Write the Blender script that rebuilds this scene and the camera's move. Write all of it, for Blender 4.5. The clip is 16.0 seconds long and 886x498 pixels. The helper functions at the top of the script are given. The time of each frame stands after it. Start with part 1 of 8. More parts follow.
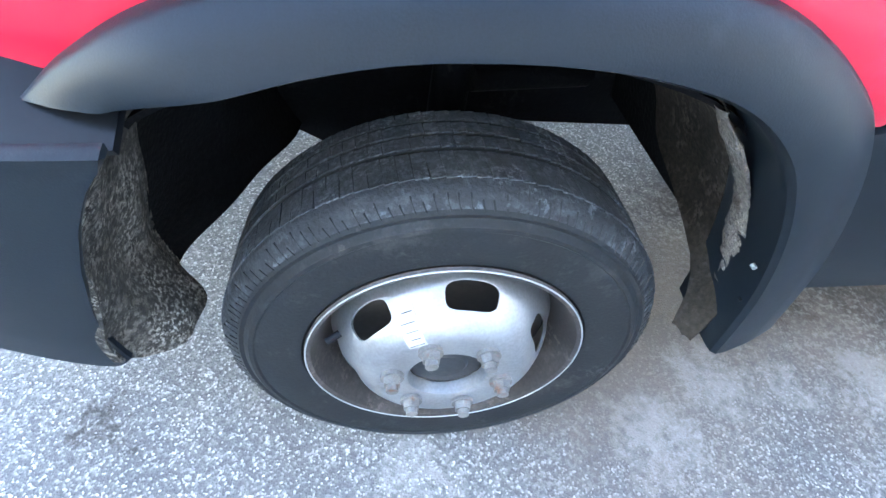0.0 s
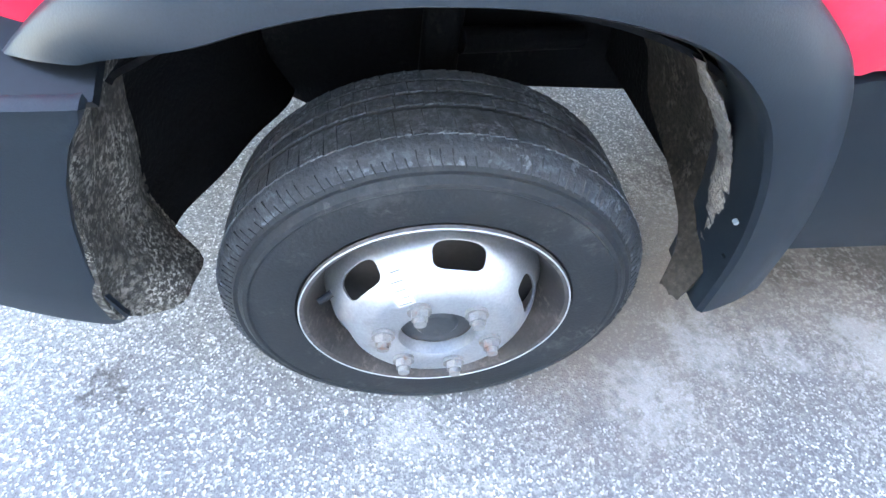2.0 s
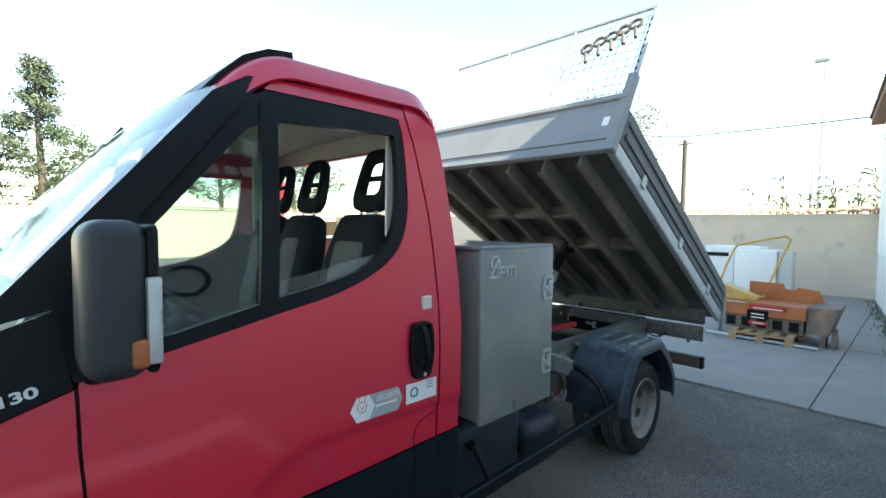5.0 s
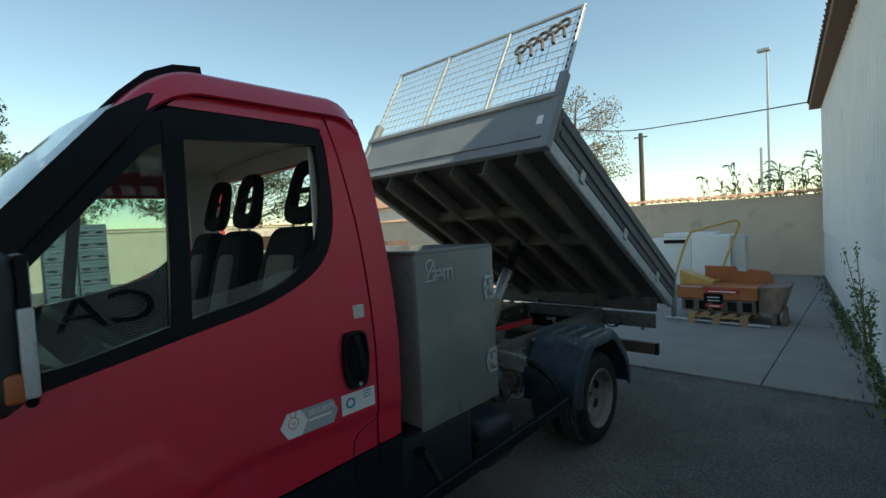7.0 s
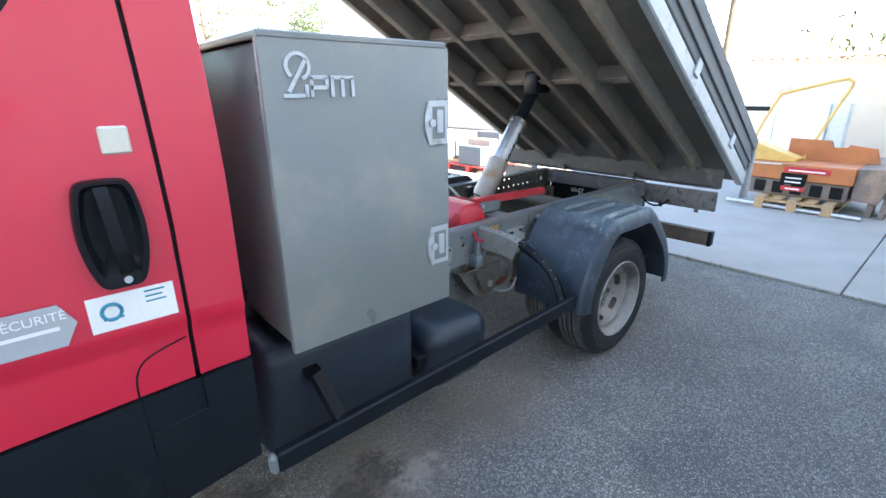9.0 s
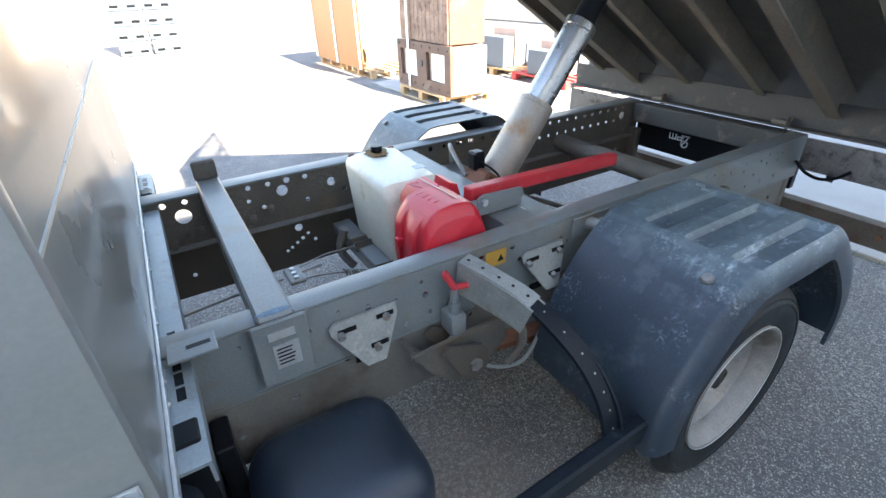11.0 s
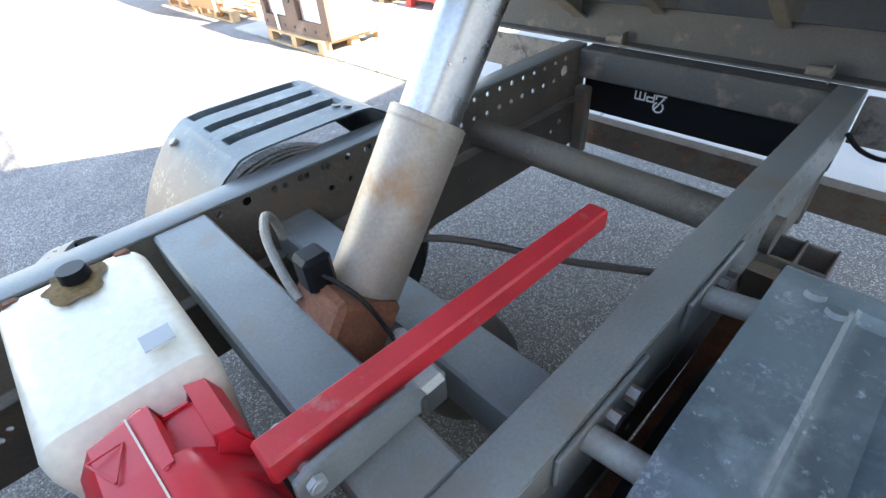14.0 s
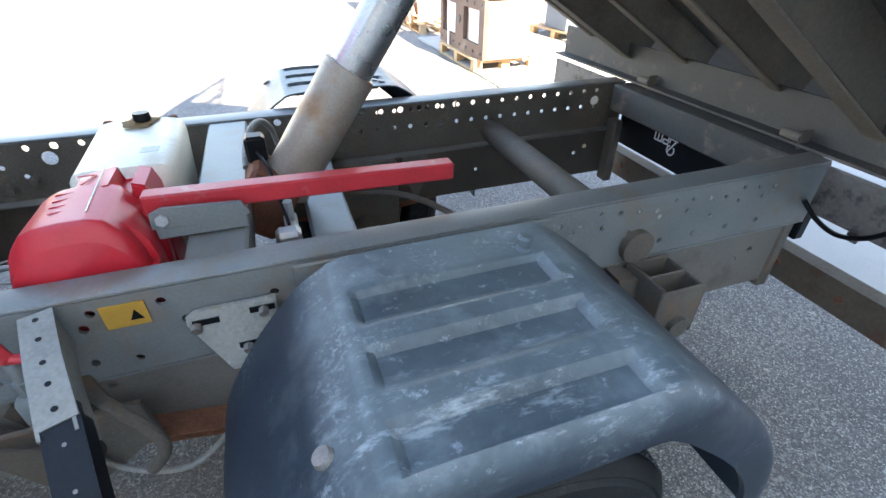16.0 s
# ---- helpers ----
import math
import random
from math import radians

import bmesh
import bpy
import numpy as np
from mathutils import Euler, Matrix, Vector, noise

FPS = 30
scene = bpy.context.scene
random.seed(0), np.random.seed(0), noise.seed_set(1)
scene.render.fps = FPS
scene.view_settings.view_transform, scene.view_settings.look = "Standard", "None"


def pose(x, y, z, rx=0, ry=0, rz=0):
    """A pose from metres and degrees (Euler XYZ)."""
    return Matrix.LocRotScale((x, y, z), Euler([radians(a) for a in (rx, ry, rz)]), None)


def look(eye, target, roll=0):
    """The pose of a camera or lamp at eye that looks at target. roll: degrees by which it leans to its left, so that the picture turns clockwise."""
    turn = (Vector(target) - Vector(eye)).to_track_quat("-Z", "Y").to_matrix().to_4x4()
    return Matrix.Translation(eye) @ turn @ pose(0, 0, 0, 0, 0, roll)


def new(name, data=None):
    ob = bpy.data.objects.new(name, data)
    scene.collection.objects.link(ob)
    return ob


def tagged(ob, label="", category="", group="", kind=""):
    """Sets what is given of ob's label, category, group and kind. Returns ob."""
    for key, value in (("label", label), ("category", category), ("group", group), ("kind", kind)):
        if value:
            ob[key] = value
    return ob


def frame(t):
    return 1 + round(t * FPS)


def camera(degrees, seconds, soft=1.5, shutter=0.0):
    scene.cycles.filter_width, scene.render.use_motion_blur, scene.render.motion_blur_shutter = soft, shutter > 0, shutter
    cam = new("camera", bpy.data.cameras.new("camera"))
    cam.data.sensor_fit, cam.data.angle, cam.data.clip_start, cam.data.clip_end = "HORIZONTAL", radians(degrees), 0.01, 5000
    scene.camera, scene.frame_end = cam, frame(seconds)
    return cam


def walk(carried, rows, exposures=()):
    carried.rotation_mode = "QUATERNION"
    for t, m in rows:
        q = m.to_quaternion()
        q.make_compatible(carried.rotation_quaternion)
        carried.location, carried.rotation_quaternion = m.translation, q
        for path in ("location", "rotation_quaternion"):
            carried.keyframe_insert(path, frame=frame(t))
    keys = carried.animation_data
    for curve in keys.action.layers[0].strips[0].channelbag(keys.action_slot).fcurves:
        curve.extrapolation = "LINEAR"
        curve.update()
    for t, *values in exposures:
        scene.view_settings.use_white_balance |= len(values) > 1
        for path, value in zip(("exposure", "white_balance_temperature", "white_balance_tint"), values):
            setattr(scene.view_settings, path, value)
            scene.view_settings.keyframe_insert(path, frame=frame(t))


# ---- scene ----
# The camera and its walk: seconds, eye, target, roll.
cam = camera(87, 16.0)
PATH = [
    (0, (-0.090, -0.374, 1.032), (0.047, 0.398, 0.125), 7.20),
    (0.5, (-0.070, -0.295, 0.957), (0.031, 0.390, -0.023), 6.66),
    (1, (-0.082, -0.253, 0.910), (0.012, 0.399, -0.093), 6.35),
    (1.5, (-0.072, -0.267, 0.929), (0.021, 0.377, -0.079), 6.80),
    (2, (-0.062, -0.403, 1.026), (0.054, 0.328, 0.081), 6.02),
    (2.5, (-0.066, -0.700, 1.175), (0.426, 0.722, -0.142), 7.02),
    (3, (0.037, -0.935, 1.336), (0.864, 0.507, 0.224), 2.89),
    (3.5, (0.090, -1.119, 1.459), (1.088, 0.422, 0.665), -0.90),
    (4, (0.045, -1.258, 1.563), (1.222, 0.287, 1.083), -0.03),
    (4.5, (-0.056, -1.351, 1.659), (1.263, 0.133, 1.416), 0.91),
    (4.7, (-0.074, -1.374, 1.711), (1.282, 0.087, 1.548), 1.05),
    (6.8, (0.010, -1.559, 1.725), (1.518, -0.246, 1.673), -2.89),
    (7, (0.058, -1.542, 1.714), (1.527, -0.187, 1.625), -3.07),
    (7.5, (0.289, -1.530, 1.636), (1.687, -0.115, 1.428), -1.59),
    (8, (0.496, -1.447, 1.546), (1.777, 0.012, 1.067), -0.99),
    (8.5, (0.741, -1.282, 1.475), (1.957, 0.187, 0.871), -0.83),
    (8.7, (0.867, -1.233, 1.481), (2.122, 0.201, 0.871), -0.89),
    (10.8, (2.125, -0.482, 1.444), (3.090, 0.973, 0.468), -0.69),
    (11, (2.185, -0.394, 1.440), (3.077, 1.093, 0.444), -1.74),
    (11.5, (2.279, -0.141, 1.433), (3.081, 1.289, 0.289), -2.25),
    (12, (2.372, 0.083, 1.418), (3.086, 1.496, 0.197), -2.87),
    (12.5, (2.517, 0.281, 1.377), (3.102, 1.729, 0.127), -4.31),
    (13, (2.674, 0.390, 1.364), (3.281, 1.754, 0.032), -6.42),
    (13.5, (2.812, 0.385, 1.361), (3.592, 1.676, 0.047), -4.47),
    (14, (2.921, 0.355, 1.352), (3.934, 1.550, 0.109), -5.42),
    (14.5, (2.979, 0.218, 1.382), (4.079, 1.447, 0.250), -5.25),
    (15, (3.025, 0.041, 1.413), (4.129, 1.336, 0.362), -3.19),
    (15.5, (3.115, -0.130, 1.389), (3.999, 1.346, 0.369), -1.41),
    (16, (3.211, -0.276, 1.321), (3.767, 1.285, 0.203), 0.29),
]
EXPOSURES = [
    (0.0, 4.78, 7500, 11), (0.5, 5.08, 7700, 12), (1.5, 5.08, 7700, 12), (2.0, 5.06, 7800, 14), (2.5, 4.58, 7300, 8), (3.0, 4.3, 7300, 12), (3.5, 4.2, 7450, 12), (4.0, 4.0, 7450, 10), (4.5, 3.05, 7500, 7), (4.7, 2.65, 7600, 4),
    (5.7, 1.35, 7800, -4), (6.8, 0.5, 7800, -6), (7.0, 0.58, 7800, -6), (7.5, 1.27, 7600, 12), (8.0, 2.70, 7550, 11), (8.5, 3.42, 7600, 11), (8.7, 3.42, 7700, 11), (10.8, 3.43, 8250, 12), (13.0, 3.45, 8400, 12), (14.5, 3.70, 8400, 12), (15.0, 3.70, 8400, 12), (16.0, 3.53, 8250, 12),
]
walk(cam, [(t, look(e, g, r)) for t, e, g, r in PATH], EXPOSURES)

# World, sun.
SUN_TO = Vector((0.17, -1.0, 0.895)).normalized()
world = bpy.data.worlds.new("sky")
scene.world = world
world.use_nodes = True
wn = world.node_tree.nodes
sky = wn.new("ShaderNodeTexSky")
sky.sky_type, sky.sun_disc = "NISHITA", False
sky.sun_elevation = math.asin(SUN_TO.z)
sky.sun_rotation = math.atan2(SUN_TO.x, SUN_TO.y)
sky.air_density, sky.dust_density = 1.0, 0.05
sky.ozone_density = 1.5
world.node_tree.links.new(sky.outputs[0], wn["Background"].inputs[0])
wn["Background"].inputs[1].default_value = 0.145
sun = new("sun", bpy.data.lights.new("sun", "SUN"))
sun.data.energy, sun.data.angle, sun.data.color = 4.6, radians(0.7), (1.0, 0.95, 0.88)
sun.matrix_world = look(SUN_TO * 30, (0, 0, 0))


# ---- materials ----
def material(name, color, rough=0.5, metal=0.0, var=0.15, scale=8.0, fine=120.0, bump=0.1, dirt=None, dirt_amount=0.0,
             dirt_scale=3.0, coat=0.0, island=0.0, spec=0.5, soft=0.14):
    """A surface with variation at two scales, relief, and stains of another colour."""
    m = bpy.data.materials.new(name)
    m.use_nodes = True
    n, l = m.node_tree.nodes, m.node_tree.links
    b = n["Principled BSDF"]
    b.inputs["Roughness"].default_value, b.inputs["Metallic"].default_value = rough, metal
    b.inputs["Coat Weight"].default_value = coat
    b.inputs["Specular IOR Level"].default_value = spec
    b.inputs["Coat Roughness"].default_value = 0.08
    tc = n.new("ShaderNodeTexCoord")
    n1, n2 = n.new("ShaderNodeTexNoise"), n.new("ShaderNodeTexNoise")
    n1.inputs["Scale"].default_value, n1.inputs["Detail"].default_value = scale, 6
    n2.inputs["Scale"].default_value, n2.inputs["Detail"].default_value = fine, 4
    for k in (n1, n2):
        l.new(tc.outputs["Object"], k.inputs["Vector"])
    mix = n.new("ShaderNodeMix")
    mix.data_type = "FLOAT"
    mix.inputs[0].default_value = 0.45
    l.new(n1.outputs["Fac"], mix.inputs[2])
    l.new(n2.outputs["Fac"], mix.inputs[3])
    ramp = n.new("ShaderNodeValToRGB")
    lo, hi = [c * (1 - var) for c in color], [min(1.0, c * (1 + var)) for c in color]
    ramp.color_ramp.elements[0].position, ramp.color_ramp.elements[1].position = 0.35, 0.65
    ramp.color_ramp.elements[0].color, ramp.color_ramp.elements[1].color = (*lo, 1), (*hi, 1)
    l.new(mix.outputs[0], ramp.inputs[0])
    out = ramp.outputs[0]
    if dirt:
        n3 = n.new("ShaderNodeTexNoise")
        n3.inputs["Scale"].default_value, n3.inputs["Detail"].default_value = dirt_scale, 9
        n3.inputs["Roughness"].default_value = 0.65
        l.new(tc.outputs["Object"], n3.inputs["Vector"])
        r3 = n.new("ShaderNodeValToRGB")
        e = 0.68 - 0.35 * dirt_amount
        r3.color_ramp.elements[0].position, r3.color_ramp.elements[1].position = e, min(1.0, e + soft)
        l.new(n3.outputs["Fac"], r3.inputs[0])
        cm = n.new("ShaderNodeMix")
        cm.data_type = "RGBA"
        l.new(r3.outputs[0], cm.inputs[0])
        l.new(out, cm.inputs[6])
        cm.inputs[7].default_value = (*dirt, 1)
        out = cm.outputs[2]
    if island:
        g = n.new("ShaderNodeNewGeometry")
        hs = n.new("ShaderNodeHueSaturation")
        mp = n.new("ShaderNodeMapRange")
        mp.inputs[3].default_value, mp.inputs[4].default_value = 1 - island, 1 + island
        l.new(g.outputs["Random Per Island"], mp.inputs[0])
        l.new(mp.outputs[0], hs.inputs["Value"])
        l.new(out, hs.inputs["Color"])
        out = hs.outputs[0]
    l.new(out, b.inputs["Base Color"])
    if bump:
        bp = n.new("ShaderNodeBump")
        bp.inputs["Strength"].default_value, bp.inputs["Distance"].default_value = bump, 0.01
        l.new(mix.outputs[0], bp.inputs["Height"])
        l.new(bp.outputs[0], b.inputs["Normal"])
    rr = n.new("ShaderNodeMapRange")
    rr.inputs[3].default_value, rr.inputs[4].default_value = max(0.02, rough - 0.1), min(1, rough + 0.1)
    l.new(n1.outputs["Fac"], rr.inputs[0])
    l.new(rr.outputs[0], b.inputs["Roughness"])
    return m


def spatter(m, colour, patch, fine, cover=0.5, strength=1.0):
    """Fine specks of another colour, gathered in patches."""
    n, l = m.node_tree.nodes, m.node_tree.links
    b = n["Principled BSDF"]
    prev = b.inputs["Base Color"].links[0].from_socket
    tc = n.new("ShaderNodeTexCoord")
    facs = []
    for scale, lo, hi in ((patch, 0.62 - 0.3 * cover, 0.72 - 0.1 * cover), (fine, 0.50, 0.58)):
        nz, mp = n.new("ShaderNodeTexNoise"), n.new("ShaderNodeMapRange")
        nz.inputs["Scale"].default_value, nz.inputs["Detail"].default_value, nz.inputs["Roughness"].default_value = scale, 8, 0.7
        l.new(tc.outputs["Object"], nz.inputs["Vector"])
        mp.inputs[1].default_value, mp.inputs[2].default_value = lo, hi
        l.new(nz.outputs["Fac"], mp.inputs[0])
        facs.append(mp.outputs[0])
    mu, ms, mx = n.new("ShaderNodeMath"), n.new("ShaderNodeMath"), n.new("ShaderNodeMix")
    mu.operation, ms.operation, mx.data_type = "MULTIPLY", "MULTIPLY", "RGBA"
    l.new(facs[0], mu.inputs[0])
    l.new(facs[1], mu.inputs[1])
    l.new(mu.outputs[0], ms.inputs[0])
    ms.inputs[1].default_value = strength
    l.new(ms.outputs[0], mx.inputs[0])
    l.new(prev, mx.inputs[6])
    mx.inputs[7].default_value = (*colour, 1)
    l.new(mx.outputs[2], b.inputs["Base Color"])
    return m


def glass_material(name, tint=(0.9, 0.95, 0.93)):
    """Thin clear glass: see-through, with a mirror reflection that grows at grazing angles."""
    m = bpy.data.materials.new(name)
    m.use_nodes = True
    n, l = m.node_tree.nodes, m.node_tree.links
    n.remove(n["Principled BSDF"])
    tr, gl, mx, fr = n.new("ShaderNodeBsdfTransparent"), n.new("ShaderNodeBsdfGlossy"), n.new("ShaderNodeMixShader"), n.new("ShaderNodeLayerWeight")
    tr.inputs[0].default_value = (*tint, 1)
    gl.inputs["Roughness"].default_value = 0.01
    fr.inputs[0].default_value = 0.5
    pw, ma = n.new("ShaderNodeMath"), n.new("ShaderNodeMapRange")
    pw.operation = "POWER"
    pw.inputs[1].default_value = 4.0
    ma.inputs[3].default_value, ma.inputs[4].default_value = 0.048, 0.9
    l.new(fr.outputs["Facing"], pw.inputs[0])
    l.new(pw.outputs[0], ma.inputs[0])
    l.new(ma.outputs[0], mx.inputs[0])
    l.new(tr.outputs[0], mx.inputs[1])
    l.new(gl.outputs[0], mx.inputs[2])
    l.new(mx.outputs[0], n["Material Output"].inputs[0])
    return m


RED = material("red_paint", (0.60, 0.010, 0.038), 0.32, var=0.05, scale=2, fine=300, bump=0.01, coat=0.5, dirt=(0.5, 0.035, 0.085), dirt_amount=0.22)
PLASTIC = material("dark_plastic", (0.0075, 0.0115, 0.0155), 0.40, var=0.2, scale=5, fine=500, bump=0.06, dirt=(0.018, 0.024, 0.028), dirt_amount=0.28, dirt_scale=6, spec=0.17)
BLACK = material("black_trim", (0.008, 0.009, 0.0105), 0.35, var=0.15, bump=0.02, spec=0.14)
BLUEBLACK = material("blue_black_plastic", (0.015, 0.023, 0.034), 0.45, var=0.3, scale=6, fine=200, bump=0.08, dirt=(0.055, 0.068, 0.078), dirt_amount=0.25, dirt_scale=6)
GREY = material("grey_steel_paint", (0.185, 0.195, 0.188), 0.30, coat=0.35, var=0.07, scale=3, fine=200, bump=0.02, dirt=(0.24, 0.23, 0.21), dirt_amount=0.42, dirt_scale=3)
FRAME = spatter(material("grey_chassis_paint", (0.160, 0.176, 0.178), 0.42, var=0.16, scale=6, fine=180, bump=0.05, dirt=(0.165, 0.145, 0.122), dirt_amount=0.40, dirt_scale=7), (0.26, 0.245, 0.215), 5, 110, 0.25, 0.5)
RUSTY = material("dusty_chassis", (0.115, 0.10, 0.085), 0.75, var=0.25, scale=9, fine=150, bump=0.15, dirt=(0.17, 0.10, 0.06), dirt_amount=0.4, dirt_scale=8)
CHIPPED = material("chipped_rusting_paint", (0.135, 0.122, 0.112), 0.6, var=0.25, scale=10, fine=90, bump=0.1, dirt=(0.035, 0.03, 0.028), dirt_amount=0.45, dirt_scale=18)
BROWNBAR = material("rust_stained_bar", (0.098, 0.075, 0.055), 0.75, var=0.25, scale=7, fine=90, bump=0.1, dirt=(0.09, 0.035, 0.02), dirt_amount=0.42, dirt_scale=9)
HINGEDARK = material("dark_dusty_beam", (0.050, 0.048, 0.047), 0.7, var=0.25, scale=7, fine=120, bump=0.1, dirt=(0.14, 0.11, 0.09), dirt_amount=0.35, dirt_scale=9)
RUST = material("rust", (0.19, 0.075, 0.042), 0.85, var=0.35, scale=20, fine=150, bump=0.2)
RUBBER = spatter(material("tyre_rubber", (0.012, 0.0135, 0.015), 0.6, var=0.25, scale=14, fine=220, bump=0.15, dirt=(0.04, 0.04, 0.04), dirt_amount=0.3, dirt_scale=12, spec=0.3), (0.06, 0.058, 0.055), 10, 90, 0.3)
SHOULDER = material("dusty_tyre_shoulder", (0.075, 0.07, 0.064), 0.85, var=0.4, scale=14, fine=120, bump=0.3, dirt=(0.03, 0.032, 0.034), dirt_amount=0.5, dirt_scale=12)
TREAD = spatter(spatter(material("tyre_tread", (0.032, 0.036, 0.041), 0.75, var=0.4, scale=30, fine=160, bump=0.6, dirt=(0.060, 0.066, 0.073), dirt_amount=0.45, dirt_scale=26, soft=0.25), (0.085, 0.096, 0.108), 10, 90, 0.75), (0.20, 0.22, 0.24), 16, 150, 0.45)
# scuffed copy of TREAD, darkened to offset the light the shoulder catches
TONED_SHOULDER = spatter(spatter(material("scuffed_rubber_toned_down", (0.016, 0.018, 0.021), 0.7, var=0.4, scale=30, fine=160, bump=0.5, dirt=(0.030, 0.034, 0.039), dirt_amount=0.45, dirt_scale=26, soft=0.25), (0.060, 0.068, 0.077), 12, 70, 0.6), (0.16, 0.175, 0.19), 18, 110, 0.35)
SILVER = material("silver_wheel_paint", (0.32, 0.325, 0.33), 0.34, 0.7, var=0.16, scale=12, fine=200, bump=0.03, dirt=(0.15, 0.125, 0.105), dirt_amount=0.26, dirt_scale=9, soft=0.3)
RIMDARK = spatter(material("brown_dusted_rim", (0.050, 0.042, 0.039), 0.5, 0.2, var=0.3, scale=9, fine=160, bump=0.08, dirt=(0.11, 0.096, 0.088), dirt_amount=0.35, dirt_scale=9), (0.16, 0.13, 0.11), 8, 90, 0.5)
HUBDARK = material("blue_grey_hub", (0.022, 0.025, 0.029), 0.5, 0.1, var=0.3, scale=20, fine=160, bump=0.06, dirt=(0.075, 0.062, 0.052), dirt_amount=0.35, dirt_scale=20)
DRUM = material("dusty_brake_disc", (0.055, 0.048, 0.043), 0.65, 0.2, var=0.2, scale=14, fine=120, bump=0.06)
NUT = material("weathered_nut", (0.252, 0.240, 0.228), 0.5, 0.6, var=0.25, scale=60, fine=400, bump=0.1, dirt=(0.25, 0.14, 0.1), dirt_amount=0.4, dirt_scale=50)
RIMGREY = material("dull_grey_rim", (0.23, 0.212, 0.198), 0.5, 0.3, var=0.2, scale=14, fine=160, bump=0.05, dirt=(0.13, 0.105, 0.088), dirt_amount=0.45, dirt_scale=9)
DUSTRAIL = material("dusty_grey_rail", (0.15, 0.14, 0.125), 0.65, var=0.2, scale=7, fine=150, bump=0.1, dirt=(0.10, 0.08, 0.065), dirt_amount=0.4, dirt_scale=5)
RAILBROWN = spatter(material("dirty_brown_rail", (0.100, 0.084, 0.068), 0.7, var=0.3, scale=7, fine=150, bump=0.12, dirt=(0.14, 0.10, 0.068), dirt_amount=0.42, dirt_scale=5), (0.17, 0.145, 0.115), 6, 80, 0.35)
# darker brown than RAILBROWN, for the far chassis rail and hanger cheeks
RAILDARK = spatter(material("dark_brown_rail", (0.072, 0.057, 0.045), 0.65, var=0.3, scale=7, fine=150, bump=0.12, dirt=(0.085, 0.062, 0.045), dirt_amount=0.4, dirt_scale=5), (0.12, 0.10, 0.08), 6, 80, 0.3)
GALV = material("galvanised_steel", (0.26, 0.295, 0.305), 0.42, 0.25, var=0.14, scale=12, fine=160, bump=0.03, dirt=(0.20, 0.19, 0.17), dirt_amount=0.3, dirt_scale=9)
ZINC = material("zinc_steel", (0.50, 0.52, 0.52), 0.45, 0.6, var=0.12, scale=14, fine=200, bump=0.04, dirt=(0.3, 0.27, 0.23), dirt_amount=0.3, dirt_scale=15)
CHROME = material("cylinder_chrome", (0.37, 0.365, 0.355), 0.28, 0.95, var=0.14, scale=14, fine=150, bump=0.01, dirt=(0.20, 0.17, 0.14), dirt_amount=0.35, dirt_scale=6, soft=0.3)
BADGECHROME = material("bright_badge_chrome", (0.62, 0.62, 0.62), 0.2, 0.9, var=0.05, bump=0.0)
BARREL = material("cylinder_barrel", (0.34, 0.30, 0.255), 0.5, 0.45, var=0.15, scale=10, fine=160, bump=0.04, dirt=(0.30, 0.17, 0.09), dirt_amount=0.32, dirt_scale=6)
TANK = material("yellowed_plastic_tank", (0.72, 0.69, 0.585), 0.4, var=0.1, scale=5, fine=80, bump=0.02, dirt=(0.50, 0.42, 0.28), dirt_amount=0.25, dirt_scale=6)
OILSTAIN = material("brown_oil", (0.20, 0.125, 0.06), 0.75, var=0.4, scale=30, fine=120, bump=0.02, spec=0.1)
REDPLASTIC = material("red_moulded_plastic", (0.55, 0.02, 0.035), 0.38, var=0.08, scale=6, fine=150, bump=0.03)
REDSTEEL = material("red_painted_bar", (0.48, 0.025, 0.035), 0.42, var=0.12, scale=12, fine=140, bump=0.04, dirt=(0.42, 0.2, 0.18), dirt_amount=0.25, dirt_scale=14)
PALE = spatter(material("dusty_pale_bracket", (0.235, 0.238, 0.225), 0.6, 0.1, var=0.2, scale=12, fine=150, bump=0.06, dirt=(0.19, 0.155, 0.12), dirt_amount=0.35, dirt_scale=14), (0.40, 0.37, 0.32), 10, 90, 0.3)
WHITE = material("white_plastic", (0.75, 0.75, 0.73), 0.45, var=0.05, bump=0.01)
SMEARBLUE = material("worn_blue_paint", (0.065, 0.13, 0.19), 0.6, var=0.4, scale=60, fine=200, bump=0.02)
LABELGREY = material("faded_label_paper", (0.46, 0.46, 0.45), 0.6, var=0.08, scale=20, bump=0.0)
MIRRORPLASTIC = material("grey_black_mirror_plastic", (0.028, 0.031, 0.034), 0.42, var=0.15, scale=6, fine=300, bump=0.03, spec=0.35)
SIDEBAR = material("scuffed_black_bar", (0.006, 0.009, 0.013), 0.45, var=0.3, scale=9, fine=160, bump=0.05, dirt=(0.030, 0.035, 0.040), dirt_amount=0.25, dirt_scale=12, spec=0.2)
CREAM = material("cream_reflector", (0.62, 0.58, 0.48), 0.3, var=0.06, bump=0.01)
AMBER = material("amber_lens", (0.36, 0.10, 0.03), 0.2, var=0.05, bump=0.0)
INK = material("dark_print", (0.05, 0.05, 0.052), 0.6, var=0.05, bump=0.0)
STICKERGREY = material("grey_sticker", (0.36, 0.38, 0.39), 0.4, var=0.03, bump=0.0)
STICKERBLUE = material("teal_blue_sticker", (0.015, 0.22, 0.32), 0.4, var=0.03, bump=0.0)
YELLOW = material("yellow_sticker", (0.46, 0.25, 0.045), 0.45, var=0.08, bump=0.0)
SEAT = material("seat_cloth", (0.022, 0.024, 0.027), 0.95, var=0.15, scale=10, fine=60, bump=0.0, spec=0.05)
